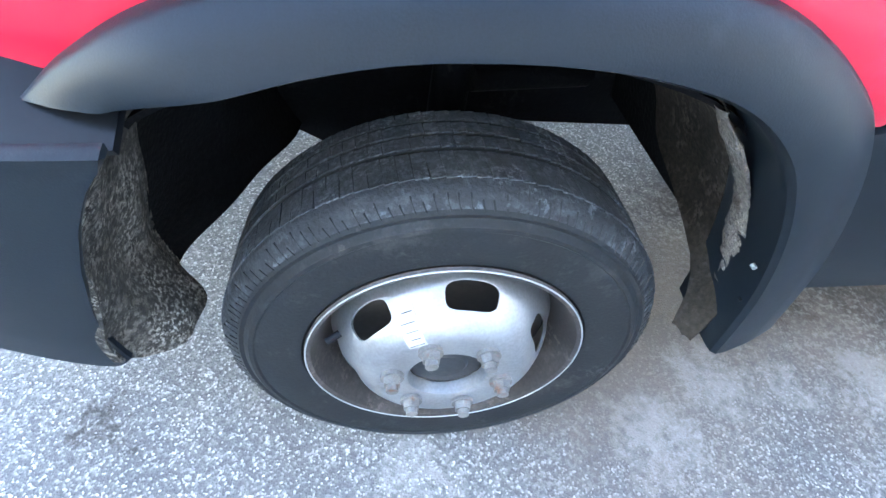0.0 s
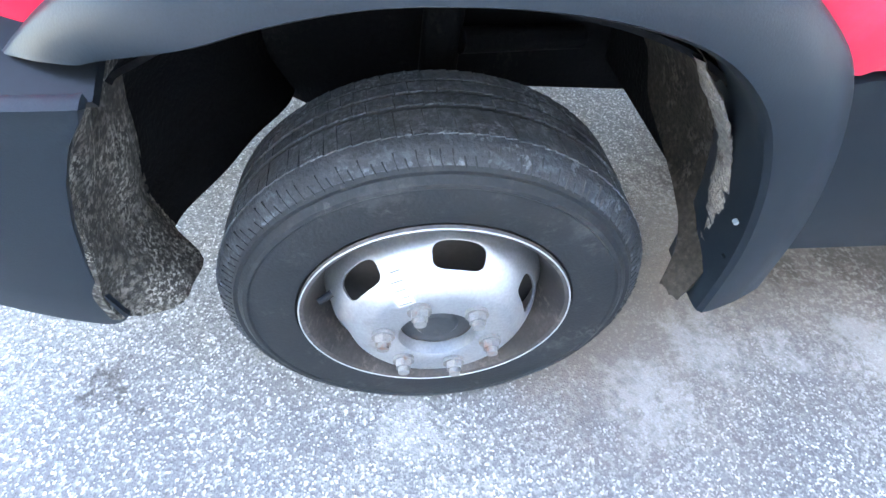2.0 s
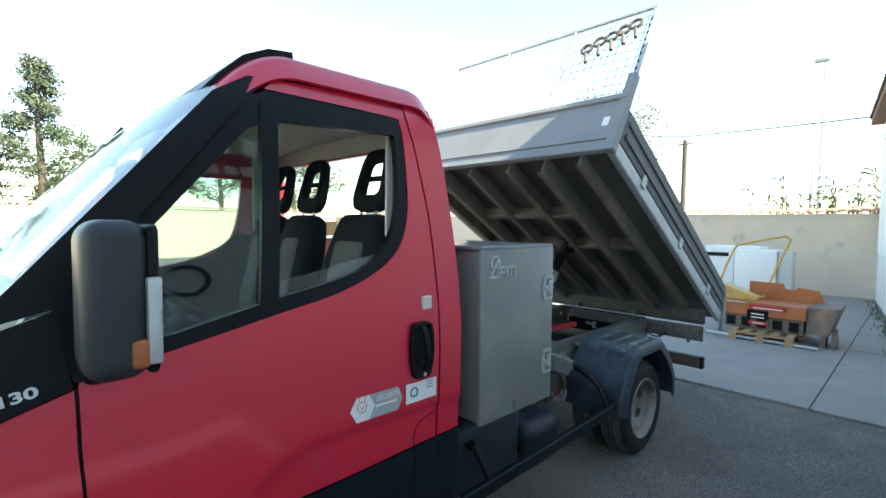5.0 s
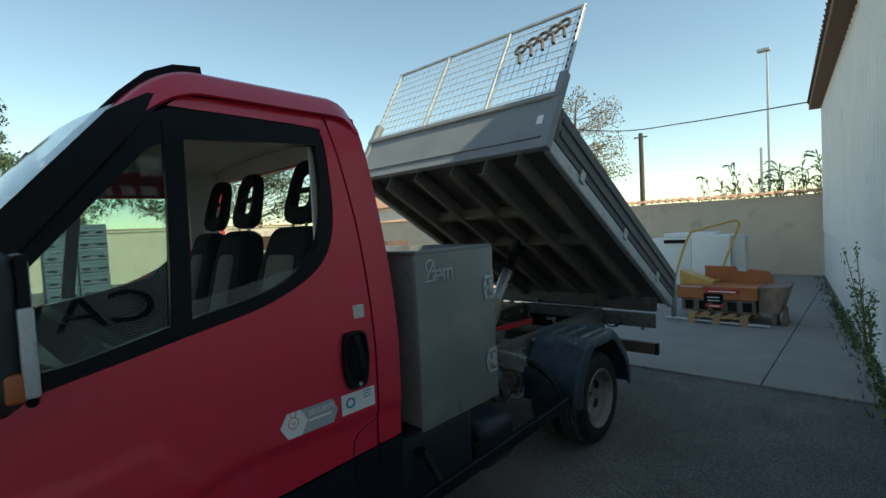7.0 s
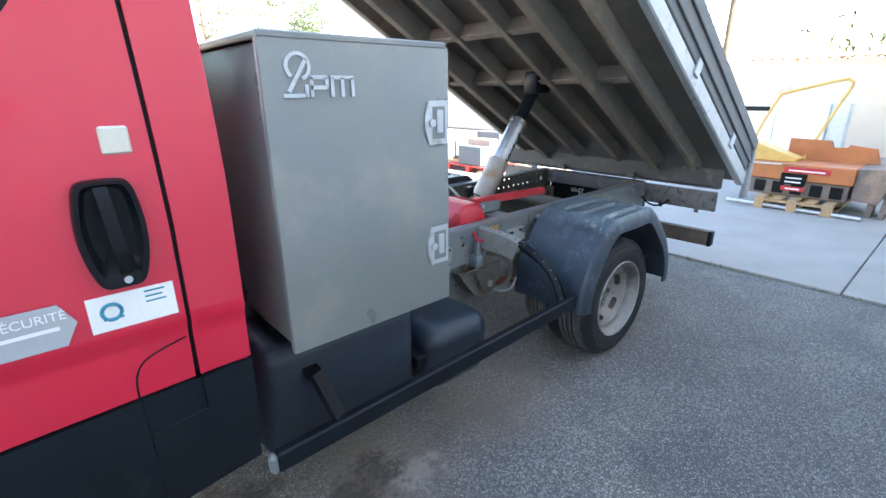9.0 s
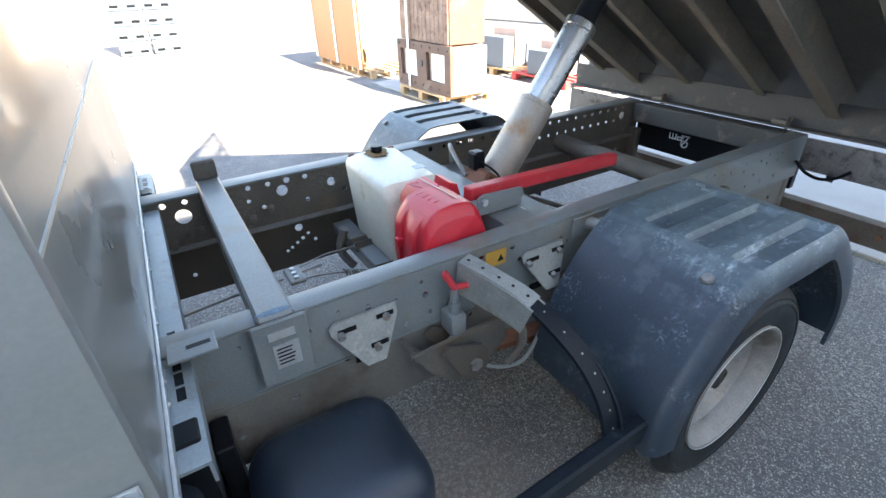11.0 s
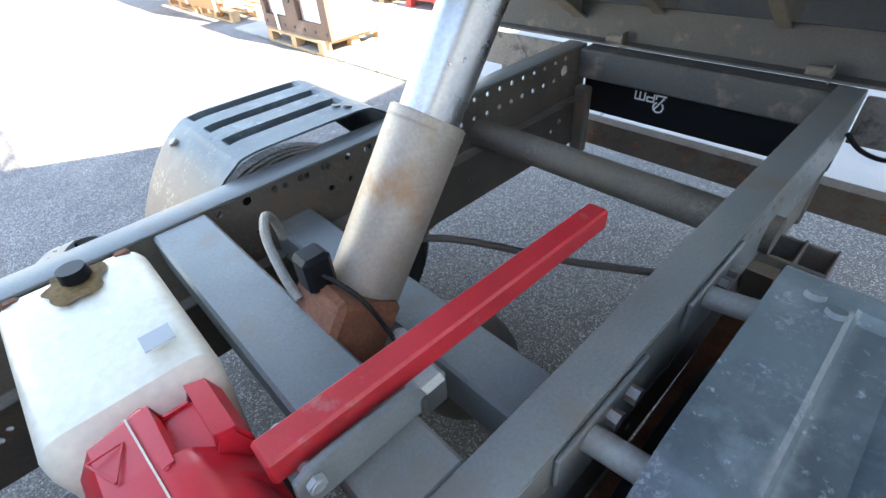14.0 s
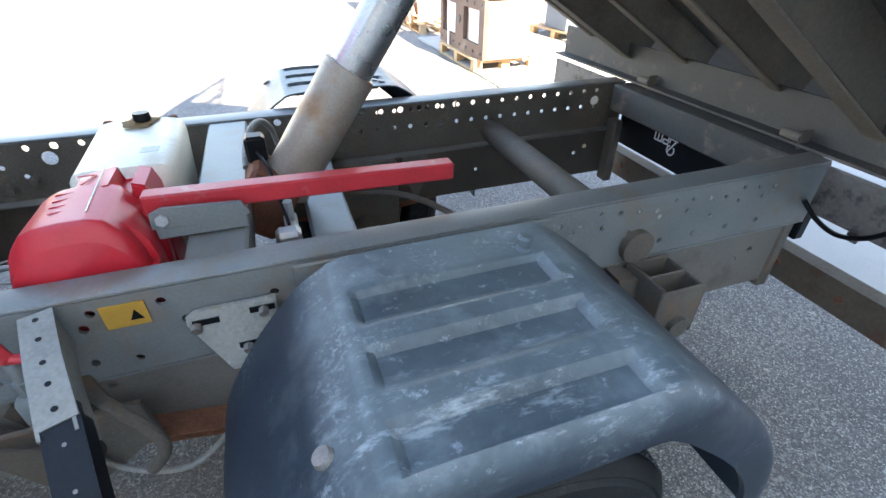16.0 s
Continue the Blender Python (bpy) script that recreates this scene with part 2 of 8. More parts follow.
SEATGREY = material("grey_seat_cloth", (0.13, 0.128, 0.12), 0.95, var=0.1, scale=10, fine=60, bump=0.0, spec=0.05)
LINER = material("beige_headliner", (0.66, 0.63, 0.55), 0.9, var=0.06, scale=4, fine=60, bump=0.02)
GLASS = glass_material("clear_glass", (0.90, 0.925, 0.915))
GREENGLASS = glass_material("green_tinted_glass", (0.62, 0.74, 0.71))
MIRROR = material("mirror_glass", (0.8, 0.82, 0.83), 0.04, 1.0, var=0.01, bump=0.0)
LEAF = material("leaf_green", (0.055, 0.085, 0.03), 0.6, var=0.4, scale=3, fine=30, bump=0.0, island=0.4)
WEEDGREEN = material("weed_green", (0.10, 0.14, 0.045), 0.6, var=0.35, scale=3, fine=30, bump=0.0, island=0.4)
PINE = material("blue_green_needles", (0.07, 0.095, 0.06), 0.7, var=0.4, scale=3, fine=30, bump=0.0, island=0.4)
DRYLEAF = material("dry_leaf", (0.19, 0.14, 0.08), 0.7, var=0.4, scale=3, fine=30, bump=0.0, island=0.4)
BARK = material("bark", (0.10, 0.08, 0.06), 0.9, var=0.3, scale=10, fine=60, bump=0.5)
PALLET = material("pallet_wood", (0.34, 0.22, 0.12), 0.8, var=0.2, scale=6, fine=90, bump=0.15, island=0.15)
PLY = material("brown_film_plywood", (0.36, 0.16, 0.06), 0.5, var=0.15, scale=3, fine=60, bump=0.03)
ORANGE = material("orange_paint", (0.42, 0.135, 0.045), 0.5, var=0.15, scale=5, fine=90, bump=0.05, dirt=(0.18, 0.09, 0.05), dirt_amount=0.4)
YELLOWPAINT = material("yellow_paint", (0.58, 0.36, 0.10), 0.5, var=0.15, scale=8, fine=90, bump=0.04, dirt=(0.35, 0.24, 0.12), dirt_amount=0.3, dirt_scale=8)
CRATE = material("grey_blue_crate", (0.085, 0.12, 0.155), 0.6, var=0.1, scale=6, bump=0.03)
TILE = material("roof_tile", (0.42, 0.24, 0.16), 0.85, var=0.25, scale=9, fine=60, bump=0.1, island=0.2)
WALLPAINT = material("white_wall_paint", (0.80, 0.80, 0.80), 0.75, var=0.06, scale=1.5, fine=60, bump=0.06, dirt=(0.52, 0.53, 0.53), dirt_amount=0.25, dirt_scale=1.3)
BEIGE = material("beige_render", (0.60, 0.50, 0.40), 0.9, var=0.08, scale=2, fine=90, bump=0.15, dirt=(0.36, 0.31, 0.26), dirt_amount=0.25, dirt_scale=0.9)
CONCRETE = material("pale_concrete", (0.255, 0.247, 0.234), 0.85, var=0.15, scale=3, fine=120, bump=0.1, dirt=(0.24, 0.225, 0.20), dirt_amount=0.45, dirt_scale=1.5, soft=0.3)
DARKROOF = material("brown_eave", (0.16, 0.09, 0.06), 0.8, var=0.2, bump=0.05)


DARK_STAINS = ((1.02, 0.34, 0.17), (1.45, 0.36, 0.14), (1.41, 0.17, 0.10), (1.77, 0.11, 0.10), (0.92, 0.36, 0.12), (1.83, -0.97, 0.12), (-0.70, 0.03, 0.06), (0.90, 0.74, 0.2), (1.61, 0.10, 0.06), (1.70, 0.13, 0.14), (1.75, 0.07, 0.11), (1.87, 0.19, 0.13), (1.39, 0.25, 0.20), (1.28, 0.36, 0.20), (1.49, 0.07, 0.14))
BROWN_DUST = ((0.50, 0.10, 0.45), (0.75, 0.30, 0.5), (1.2, 0.2, 0.5), (1.9, 0.2, 0.4), (0.42, 0.0, 0.25), (2.6, 0.3, 0.5))
PALE_STAINS = ((-0.05, -0.07, 0.10), (0.70, 0.08, 0.12), (0.90, 0.06, 0.09), (0.50, -0.05, 0.12), (2.0, 0.06, 0.12), (1.48, 0.07, 0.10), (1.78, -0.18, 0.12), (1.13, 0.04, 0.10), (1.9, -0.9, 0.07))


def guard_material():
    """Blue-black plastic with pale dust and scuffs worn into its flat top."""
    m = material("scuffed_guard_plastic", (0.018, 0.029, 0.043), 0.45, var=0.3, scale=5, fine=200, bump=0.08, dirt=(0.06, 0.075, 0.088), dirt_amount=0.35, dirt_scale=6)
    n, l = m.node_tree.nodes, m.node_tree.links
    b = n["Principled BSDF"]
    prev = b.inputs["Base Color"].links[0].from_socket
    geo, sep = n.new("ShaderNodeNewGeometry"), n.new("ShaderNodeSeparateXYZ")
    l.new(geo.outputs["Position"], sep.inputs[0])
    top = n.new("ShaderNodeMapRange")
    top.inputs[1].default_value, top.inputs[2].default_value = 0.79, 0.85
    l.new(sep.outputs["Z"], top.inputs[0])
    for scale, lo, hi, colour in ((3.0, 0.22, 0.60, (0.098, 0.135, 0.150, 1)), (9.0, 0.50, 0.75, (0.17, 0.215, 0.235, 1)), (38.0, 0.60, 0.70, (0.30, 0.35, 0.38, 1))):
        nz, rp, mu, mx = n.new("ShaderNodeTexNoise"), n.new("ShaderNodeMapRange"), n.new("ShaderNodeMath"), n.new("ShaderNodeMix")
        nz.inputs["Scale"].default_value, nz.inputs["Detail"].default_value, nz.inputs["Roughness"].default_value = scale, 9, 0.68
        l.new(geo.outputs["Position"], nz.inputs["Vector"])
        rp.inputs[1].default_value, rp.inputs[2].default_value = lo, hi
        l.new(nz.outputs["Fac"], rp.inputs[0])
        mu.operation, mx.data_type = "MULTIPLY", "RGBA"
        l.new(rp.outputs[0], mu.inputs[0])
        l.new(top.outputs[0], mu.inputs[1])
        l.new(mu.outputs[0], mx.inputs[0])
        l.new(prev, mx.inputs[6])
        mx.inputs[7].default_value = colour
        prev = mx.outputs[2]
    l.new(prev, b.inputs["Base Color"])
    # pale scrapes along the outer edge
    edge, nz, rp, mu, mx = n.new("ShaderNodeMapRange"), n.new("ShaderNodeTexNoise"), n.new("ShaderNodeMapRange"), n.new("ShaderNodeMath"), n.new("ShaderNodeMix")
    edge.inputs[1].default_value, edge.inputs[2].default_value = 0.20, 0.08
    l.new(sep.outputs["Y"], edge.inputs[0])
    st = n.new("ShaderNodeMapping")
    st.inputs["Scale"].default_value = (8, 26, 20)
    l.new(geo.outputs["Position"], st.inputs["Vector"])
    l.new(st.outputs[0], nz.inputs["Vector"])
    nz.inputs["Scale"].default_value, nz.inputs["Detail"].default_value, nz.inputs["Roughness"].default_value = 1.0, 10, 0.72
    rp.inputs[1].default_value, rp.inputs[2].default_value = 0.53, 0.64
    l.new(nz.outputs["Fac"], rp.inputs[0])
    mu.operation, mx.data_type = "MULTIPLY", "RGBA"
    l.new(rp.outputs[0], mu.inputs[0])
    l.new(edge.outputs[0], mu.inputs[1])
    l.new(mu.outputs[0], mx.inputs[0])
    l.new(prev, mx.inputs[6])
    mx.inputs[7].default_value = (0.30, 0.355, 0.375, 1)
    both = n.new("ShaderNodeMath")
    both.operation = "MULTIPLY"
    l.new(mu.outputs[0], both.inputs[0])
    l.new(top.outputs[0], both.inputs[1])
    l.new(both.outputs[0], mx.inputs[0])
    l.new(mx.outputs[2], b.inputs["Base Color"])
    return spatter(m, (0.24, 0.28, 0.30), 7, 110, 0.25, 0.8)


GUARD = guard_material()


def asphalt_material():
    """Worn asphalt with pale aggregate chips, dusty patches, dark oil stains and pale spills."""
    m = material("asphalt", (0.16, 0.155, 0.15), 0.88, var=0.16, scale=1.2, fine=45, bump=0.5, dirt=(0.235, 0.222, 0.20), dirt_amount=0.42, dirt_scale=1.1)
    n, l = m.node_tree.nodes, m.node_tree.links
    b = n["Principled BSDF"]
    prev = b.inputs["Base Color"].links[0].from_socket
    tc = n.new("ShaderNodeTexCoord")

    def mixed(kind, fac, a, c):
        k = n.new("ShaderNodeMix")
        k.data_type, k.blend_type = "RGBA", kind
        for s, v in ((0, fac), (6, a), (7, c)):
            if isinstance(v, (tuple, float)):
                k.inputs[s].default_value = v
            else:
                l.new(v, k.inputs[s])
        return k.outputs[2]

    def blot(spots, strength):
        """Soft-edged, ragged blots round the given spots (x, y, radius)."""
        nz = n.new("ShaderNodeTexNoise")
        nz.inputs["Scale"].default_value, nz.inputs["Detail"].default_value, nz.inputs["Roughness"].default_value = 13, 9, 0.72
        l.new(tc.outputs["Object"], nz.inputs["Vector"])
        off = n.new("ShaderNodeVectorMath")
        off.operation = "SUBTRACT"
        l.new(nz.outputs["Color"], off.inputs[0])
        off.inputs[1].default_value = (0.5, 0.5, 0.5)
        sc = n.new("ShaderNodeVectorMath")
        sc.operation = "MULTIPLY_ADD"
        l.new(off.outputs[0], sc.inputs[0])
        sc.inputs[1].default_value = (0.6, 0.4, 0)
        l.new(tc.outputs["Object"], sc.inputs[2])
        out = None
        for x, y, r in spots:
            d = n.new("ShaderNodeVectorMath")
            d.operation = "DISTANCE"
            l.new(sc.outputs[0], d.inputs[0])
            d.inputs[1].default_value = (x, y, 0)
            mp = n.new("ShaderNodeMapRange")
            mp.inputs[1].default_value, mp.inputs[2].default_value = r, r * 0.35
            l.new(d.outputs["Value"], mp.inputs[0])
            if out is None:
                out = mp.outputs[0]
            else:
                mx = n.new("ShaderNodeMath")
                mx.operation = "MAXIMUM"
                l.new(out, mx.inputs[0])
                l.new(mp.outputs[0], mx.inputs[1])
                out = mx.outputs[0]
        k = n.new("ShaderNodeMath")
        k.operation = "MULTIPLY"
        k.inputs[1].default_value = strength
        l.new(out, k.inputs[0])
        return k.outputs[0]

    vo = n.new("ShaderNodeTexVoronoi")
    vo.inputs["Scale"].default_value = 215
    l.new(tc.outputs["Object"], vo.inputs["Vector"])
    sep = n.new("ShaderNodeSeparateColor")
    l.new(vo.outputs["Color"], sep.inputs[0])
    cr = n.new("ShaderNodeValToRGB")
    cr.color_ramp.elements[0].position, cr.color_ramp.elements[0].color = 0.0, (0.55, 0.55, 0.56, 1)
    cr.color_ramp.elements[1].position, cr.color_ramp.elements[1].color = 1.0, (3.0, 2.95, 2.86, 1)
    for pos, c in ((0.66, (0.88, 0.87, 0.86, 1)), (0.84, (1.45, 1.43, 1.4, 1))):
        cr.color_ramp.elements.new(pos).color = c
    l.new(sep.outputs[0], cr.inputs[0])
    base = mixed("MULTIPLY", 1.0, prev, cr.outputs[0])
    # darker towards the rear of the truck, dusty round its nose
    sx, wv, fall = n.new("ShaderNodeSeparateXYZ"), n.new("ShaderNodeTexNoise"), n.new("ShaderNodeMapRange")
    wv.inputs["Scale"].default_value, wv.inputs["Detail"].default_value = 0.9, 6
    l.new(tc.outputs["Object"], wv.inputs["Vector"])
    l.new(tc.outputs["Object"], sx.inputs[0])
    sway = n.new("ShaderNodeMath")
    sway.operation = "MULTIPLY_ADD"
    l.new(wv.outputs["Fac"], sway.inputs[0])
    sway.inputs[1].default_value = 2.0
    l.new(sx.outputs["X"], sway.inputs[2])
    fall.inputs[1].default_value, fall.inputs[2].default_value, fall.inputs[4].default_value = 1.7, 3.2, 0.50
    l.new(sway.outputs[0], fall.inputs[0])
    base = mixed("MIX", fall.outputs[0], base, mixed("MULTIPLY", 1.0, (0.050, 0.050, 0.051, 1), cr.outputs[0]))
    n4 = n.new("ShaderNodeTexNoise")
    n4.inputs["Scale"].default_value, n4.inputs["Detail"].default_value = 2.6, 7
    n4.inputs["Roughness"].default_value = 0.65
    l.new(tc.outputs["Object"], n4.inputs["Vector"])
    r4 = n.new("ShaderNodeValToRGB")
    r4.color_ramp.elements[0].position, r4.color_ramp.elements[1].position = 0.62, 0.78
    r4.color_ramp.elements[1].color = (0.6, 0.6, 0.6, 1)
    l.new(n4.outputs["Fac"], r4.inputs[0])
    base = mixed("MIX", r4.outputs[0], base, (0.085, 0.075, 0.066, 1))
    base = mixed("MIX", blot(BROWN_DUST, 0.85), base, (0.140, 0.112, 0.093, 1))
    base = mixed("MIX", blot(DARK_STAINS, 0.85), base, (0.038, 0.030, 0.026, 1))
    base = mixed("MIX", blot(PALE_STAINS, 0.45), base, (0.33, 0.31, 0.285, 1))
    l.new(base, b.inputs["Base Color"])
    bp = b.inputs["Normal"].links[0].from_node
    l.new(vo.outputs["Distance"], bp.inputs["Height"])
    bp.inputs["Strength"].default_value, bp.inputs["Distance"].default_value = 0.6, 0.003
    return m


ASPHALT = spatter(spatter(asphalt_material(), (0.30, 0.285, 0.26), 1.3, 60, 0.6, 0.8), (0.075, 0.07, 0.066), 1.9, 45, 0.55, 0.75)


# ---- mesh helpers ----
def part(name, bm, mat, parent=None, label="", smooth=35):
    me = bpy.data.meshes.new(name)
    bmesh.ops.recalc_face_normals(bm, faces=bm.faces)
    if smooth:
        for f in bm.faces:
            f.smooth = True
        for e in bm.edges:
            if len(e.link_faces) == 2 and e.calc_face_angle(0) > radians(smooth):
                e.smooth = False
    bm.to_mesh(me)
    bm.free()
    me.materials.append(mat)
    ob = new(name, me)
    if parent is not None:
        ob.parent = parent
        ob.matrix_parent_inverse = parent.matrix_basis.inverted()
    if label:
        ob["label"] = label
    return ob


def thing(name, label, category, group="", at=(0, 0, 0)):
    e = new(name)
    e.empty_display_size = 0.1
    e.location = at
    return tagged(e, label, category, group)


def solid(name, bm, mat, label, category, group="", kind=""):
    return tagged(part(name, bm, mat), label, category, group, kind)


def box(bm, x0, x1, y0, y1, z0, z1, bevel=0.0, seg=2, turn=None):
    r = bmesh.ops.create_cube(bm, size=1.0)
    vs = r["verts"]
    for v in vs:
        v.co = Vector(((x0 + x1) / 2 + v.co.x * (x1 - x0), (y0 + y1) / 2 + v.co.y * (y1 - y0), (z0 + z1) / 2 + v.co.z * (z1 - z0)))
    es = list({e for v in vs for e in v.link_edges})
    if bevel:
        nv = bmesh.ops.bevel(bm, geom=es, offset=bevel, segments=seg, affect="EDGES", profile=0.5)["verts"]
        vs = list({v for v in vs if v.is_valid} | set(nv))
    if turn is not None:
        bmesh.ops.transform(bm, matrix=turn, verts=vs)
    return vs


def beam(bm, p0, p1, w, h, bevel=0.0, up=(0, 0, 1)):
    """A rectangular bar from p0 to p1, w across and h high."""
    p0, p1 = Vector(p0), Vector(p1)
    d = (p1 - p0).normalized()
    s = d.cross(Vector(up)).normalized()
    u = s.cross(d)
    m = Matrix((s, d, u)).transposed().to_4x4()
    m.translation = (p0 + p1) / 2
    L = (p1 - p0).length
    return box(bm, -w / 2, w / 2, -L / 2, L / 2, -h / 2, h / 2, bevel, 1, m)


def tube(bm, p0, p1, r, seg=20, r2=None, caps=True):
    p0, p1 = Vector(p0), Vector(p1)
    d = p1 - p0
    m = Matrix.Translation((p0 + p1) / 2) @ d.to_track_quat("Z", "Y").to_matrix().to_4x4()
    return bmesh.ops.create_cone(bm, cap_ends=caps, segments=seg, radius1=r, radius2=r if r2 is None else r2, depth=d.length, matrix=m)["verts"]


def pipe(bm, pts, r, seg=10):
    """A round hose or rod through the points."""
    pts = [Vector(p) for p in pts]
    rings = []
    up = Vector((0.3, 0.2, 0.9))
    for i, p in enumerate(pts):
        d = (pts[min(i + 1, len(pts) - 1)] - pts[max(i - 1, 0)]).normalized()
        s = d.cross(up).normalized()
        u = s.cross(d)
        rings.append([bm.verts.new(p + r * (math.cos(a) * s + math.sin(a) * u)) for a in (2 * math.pi * k / seg for k in range(seg))])
    for a, b in zip(rings, rings[1:]):
        for k in range(seg):
            bm.faces.new((a[k], a[(k + 1) % seg], b[(k + 1) % seg], b[k]))
    bm.faces.new(rings[0])
    bm.faces.new(rings[-1][::-1])


def smooth_path(pts, n=6):
    """Points on a smooth curve through pts."""
    pts = [Vector(p) for p in pts]
    out = []
    for i in range(len(pts) - 1):
        a, b, c, d = pts[max(i - 1, 0)], pts[i], pts[i + 1], pts[min(i + 2, len(pts) - 1)]
        for k in range(n):
            t = k / n
            out.append(0.5 * ((2 * b) + (c - a) * t + (2 * a - 5 * b + 4 * c - d) * t * t + (3 * b - a - 3 * c + d) * t ** 3))
    return out + [pts[-1]]


def prism(bm, outline, place, depth, bevel=0.0):
    """A flat outline, given as (u, v), made solid by depth along w; place(u, v, w) gives the point."""
    a = [bm.verts.new(place(u, v, 0)) for u, v in outline]
    b = [bm.verts.new(place(u, v, depth)) for u, v in outline]
    n = len(a)
    fs = [bm.faces.new(a), bm.faces.new(b[::-1])]
    for i in range(n):
        fs.append(bm.faces.new((a[i], b[i], b[(i + 1) % n], a[(i + 1) % n])))
    if bevel:
        es = [e for f in fs[:2] for e in f.edges]
        bmesh.ops.bevel(bm, geom=list(set(es)), offset=bevel, segments=2, affect="EDGES")
    return a + b


def lathe(bm, prof, centre, seg=64, axis="y"):
    """Turn the profile (radius, depth) round an axis through centre."""
    cx, cy, cz = centre
    rings = []
    for r, d in prof:
        ring = []
        for k in range(seg):
            a = 2 * math.pi * k / seg
            ring.append(bm.verts.new((cx + r * math.cos(a), cy + d, cz + r * math.sin(a)) if axis == "y" else (cx + r * math.cos(a), cy + r * math.sin(a), cz + d)))
        rings.append(ring)
    for a, b in zip(rings, rings[1:]):
        for k in range(seg):
            bm.faces.new((a[k], a[(k + 1) % seg], b[(k + 1) % seg], b[k]))
    return rings


def grid_surface(bm, f, nu, nv):
    """A sheet of nu by nv cells; f(u, v) gives the point for u, v from 0 to 1."""
    vs = [[bm.verts.new(f(i / nu, j / nv)) for j in range(nv + 1)] for i in range(nu + 1)]
    for i in range(nu):
        for j in range(nv):
            bm.faces.new((vs[i][j], vs[i + 1][j], vs[i + 1][j + 1], vs[i][j + 1]))
    return vs


def thicken(bm, t):
    bmesh.ops.recalc_face_normals(bm, faces=bm.faces)
    bmesh.ops.solidify(bm, geom=list(bm.faces), thickness=t)


def sweep(bm, pts, w, t, side=(1, 0, 0)):
    """One flat bar of width w and thickness t bent through the points."""
    pts, side = [Vector(p) for p in pts], Vector(side)
    rings = []
    for i, p in enumerate(pts):
        d = (pts[min(i + 1, len(pts) - 1)] - pts[max(i - 1, 0)]).normalized()
        s = (side - d * side.dot(d)).normalized()
        n = d.cross(s)
        rings.append([bm.verts.new(p + s * a * w / 2 + n * b * t / 2) for a, b in ((-1, -1), (1, -1), (1, 1), (-1, 1))])
    for a, b in zip(rings, rings[1:]):
        for k in range(4):
            bm.faces.new((a[k], a[(k + 1) % 4], b[(k + 1) % 4], b[k]))
    bm.faces.new(rings[0])
    bm.faces.new(rings[-1][::-1])


# ---- setting ----
YC = 0.94          # the truck's middle line; its near side lies at y = 0, its nose points to -x
WALL_AT = lambda x: -1.91 + 0.11 * (x - 3.6)

bm = bmesh.new()
bmesh.ops.create_grid(bm, x_segments=40, y_segments=40, size=600)
solid("ground", bm, ASPHALT, "worn grey asphalt yard with pale chips and oil stains", "ground", kind="structure")

# Concrete slabs behind the truck.
pad = thing("concrete_pad", "pale concrete slabs behind the truck, cracked and stained", "pavement")
pad["kind"] = "structure"
for ix in range(4):
    for iy in range(4):
        x0, x1 = 5.41 + ix * 3.1, 5.40 + (ix + 1) * 3.1
        y0, y1 = (-0.72 - 1.3 if iy == 0 else -0.72 + (iy - 1) * 2.6), -0.73 + iy * 2.6
        bm = bmesh.new()
        vs = box(bm, x0, x1, y0, y1, -0.1, 0.022 + 0.002 * ((ix + iy) % 2), 0.006, 1)
        part("slab", bm, CONCRETE, pad)


# Warehouse: ribbed white wall, eave and roof.
warehouse_wall = thing("wall_south", "white painted ribbed metal wall of a warehouse", "wall")
warehouse_wall["kind"] = "structure"
bm = bmesh.new()
X0, X1, HW = -16.0, 15.2, 4.25
n = int((X1 - X0) / 0.25)
pts = []
for i in range(n):
    x = X0 + i * 0.25
    for dx, dy in ((0.0, 0.0), (0.17, 0.0), (0.19, 0.022), (0.23, 0.022)):
        pts.append((x + dx, WALL_AT(x + dx) + dy))
lo = [bm.verts.new((x, y, 1.15)) for x, y in pts]
hi = [bm.verts.new((x, y, HW)) for x, y in pts]
for i in range(len(pts) - 1):
    bm.faces.new((lo[i], lo[i + 1], hi[i + 1], hi[i]))
part("cladding", bm, WALLPAINT, warehouse_wall, smooth=0)
bm = bmesh.new()
beam(bm, (X0, WALL_AT(X0) - 0.13, 0.6), (X1, WALL_AT(X1) - 0.13, 0.6), 0.25, 1.2)
part("plinth", bm, WALLPAINT, warehouse_wall, "smooth white rendered plinth")
bm = bmesh.new()
beam(bm, (X0, WALL_AT(X0) - 0.15, HW / 2 + 0.6), (X1, WALL_AT(X1) - 0.15, HW / 2 + 0.6), 0.2, HW - 1.2)
part("backing", bm, WALLPAINT, warehouse_wall)
roof = thing("warehouse_roof", "low roof of the warehouse with a brown eave", "roof")
roof["kind"] = "structure"
bm = bmesh.new()
beam(bm, (X0, WALL_AT(X0) + 0.10, HW + 0.02), (X1, WALL_AT(X1) + 0.10, HW + 0.02), 0.30, 0.16, 0.01)
eave = part("eave", bm, DARKROOF, roof, "brown eave board")
for k in range(74):
    x = -1.5 + 0.225 * k
    bm = bmesh.new()
    tube(bm, (x, WALL_AT(x) + 0.285, HW + 0.092), (x, WALL_AT(x) + 0.08, HW + 0.125), 0.052, 10, 0.045)
    part("tile_end", bm, DARKROOF, eave)
bm = bmesh.new()
a = [(X0, WALL_AT(X0) + 0.25, HW + 0.11), (X1, WALL_AT(X1) + 0.25, HW + 0.11), (X1, -14, HW + 2.2), (X0, -16, HW + 2.2)]
vs = [bm.verts.new(p) for p in a]
bm.faces.new(vs)
thicken(bm, 0.06)
part("sheet", bm, DARKROOF, roof)


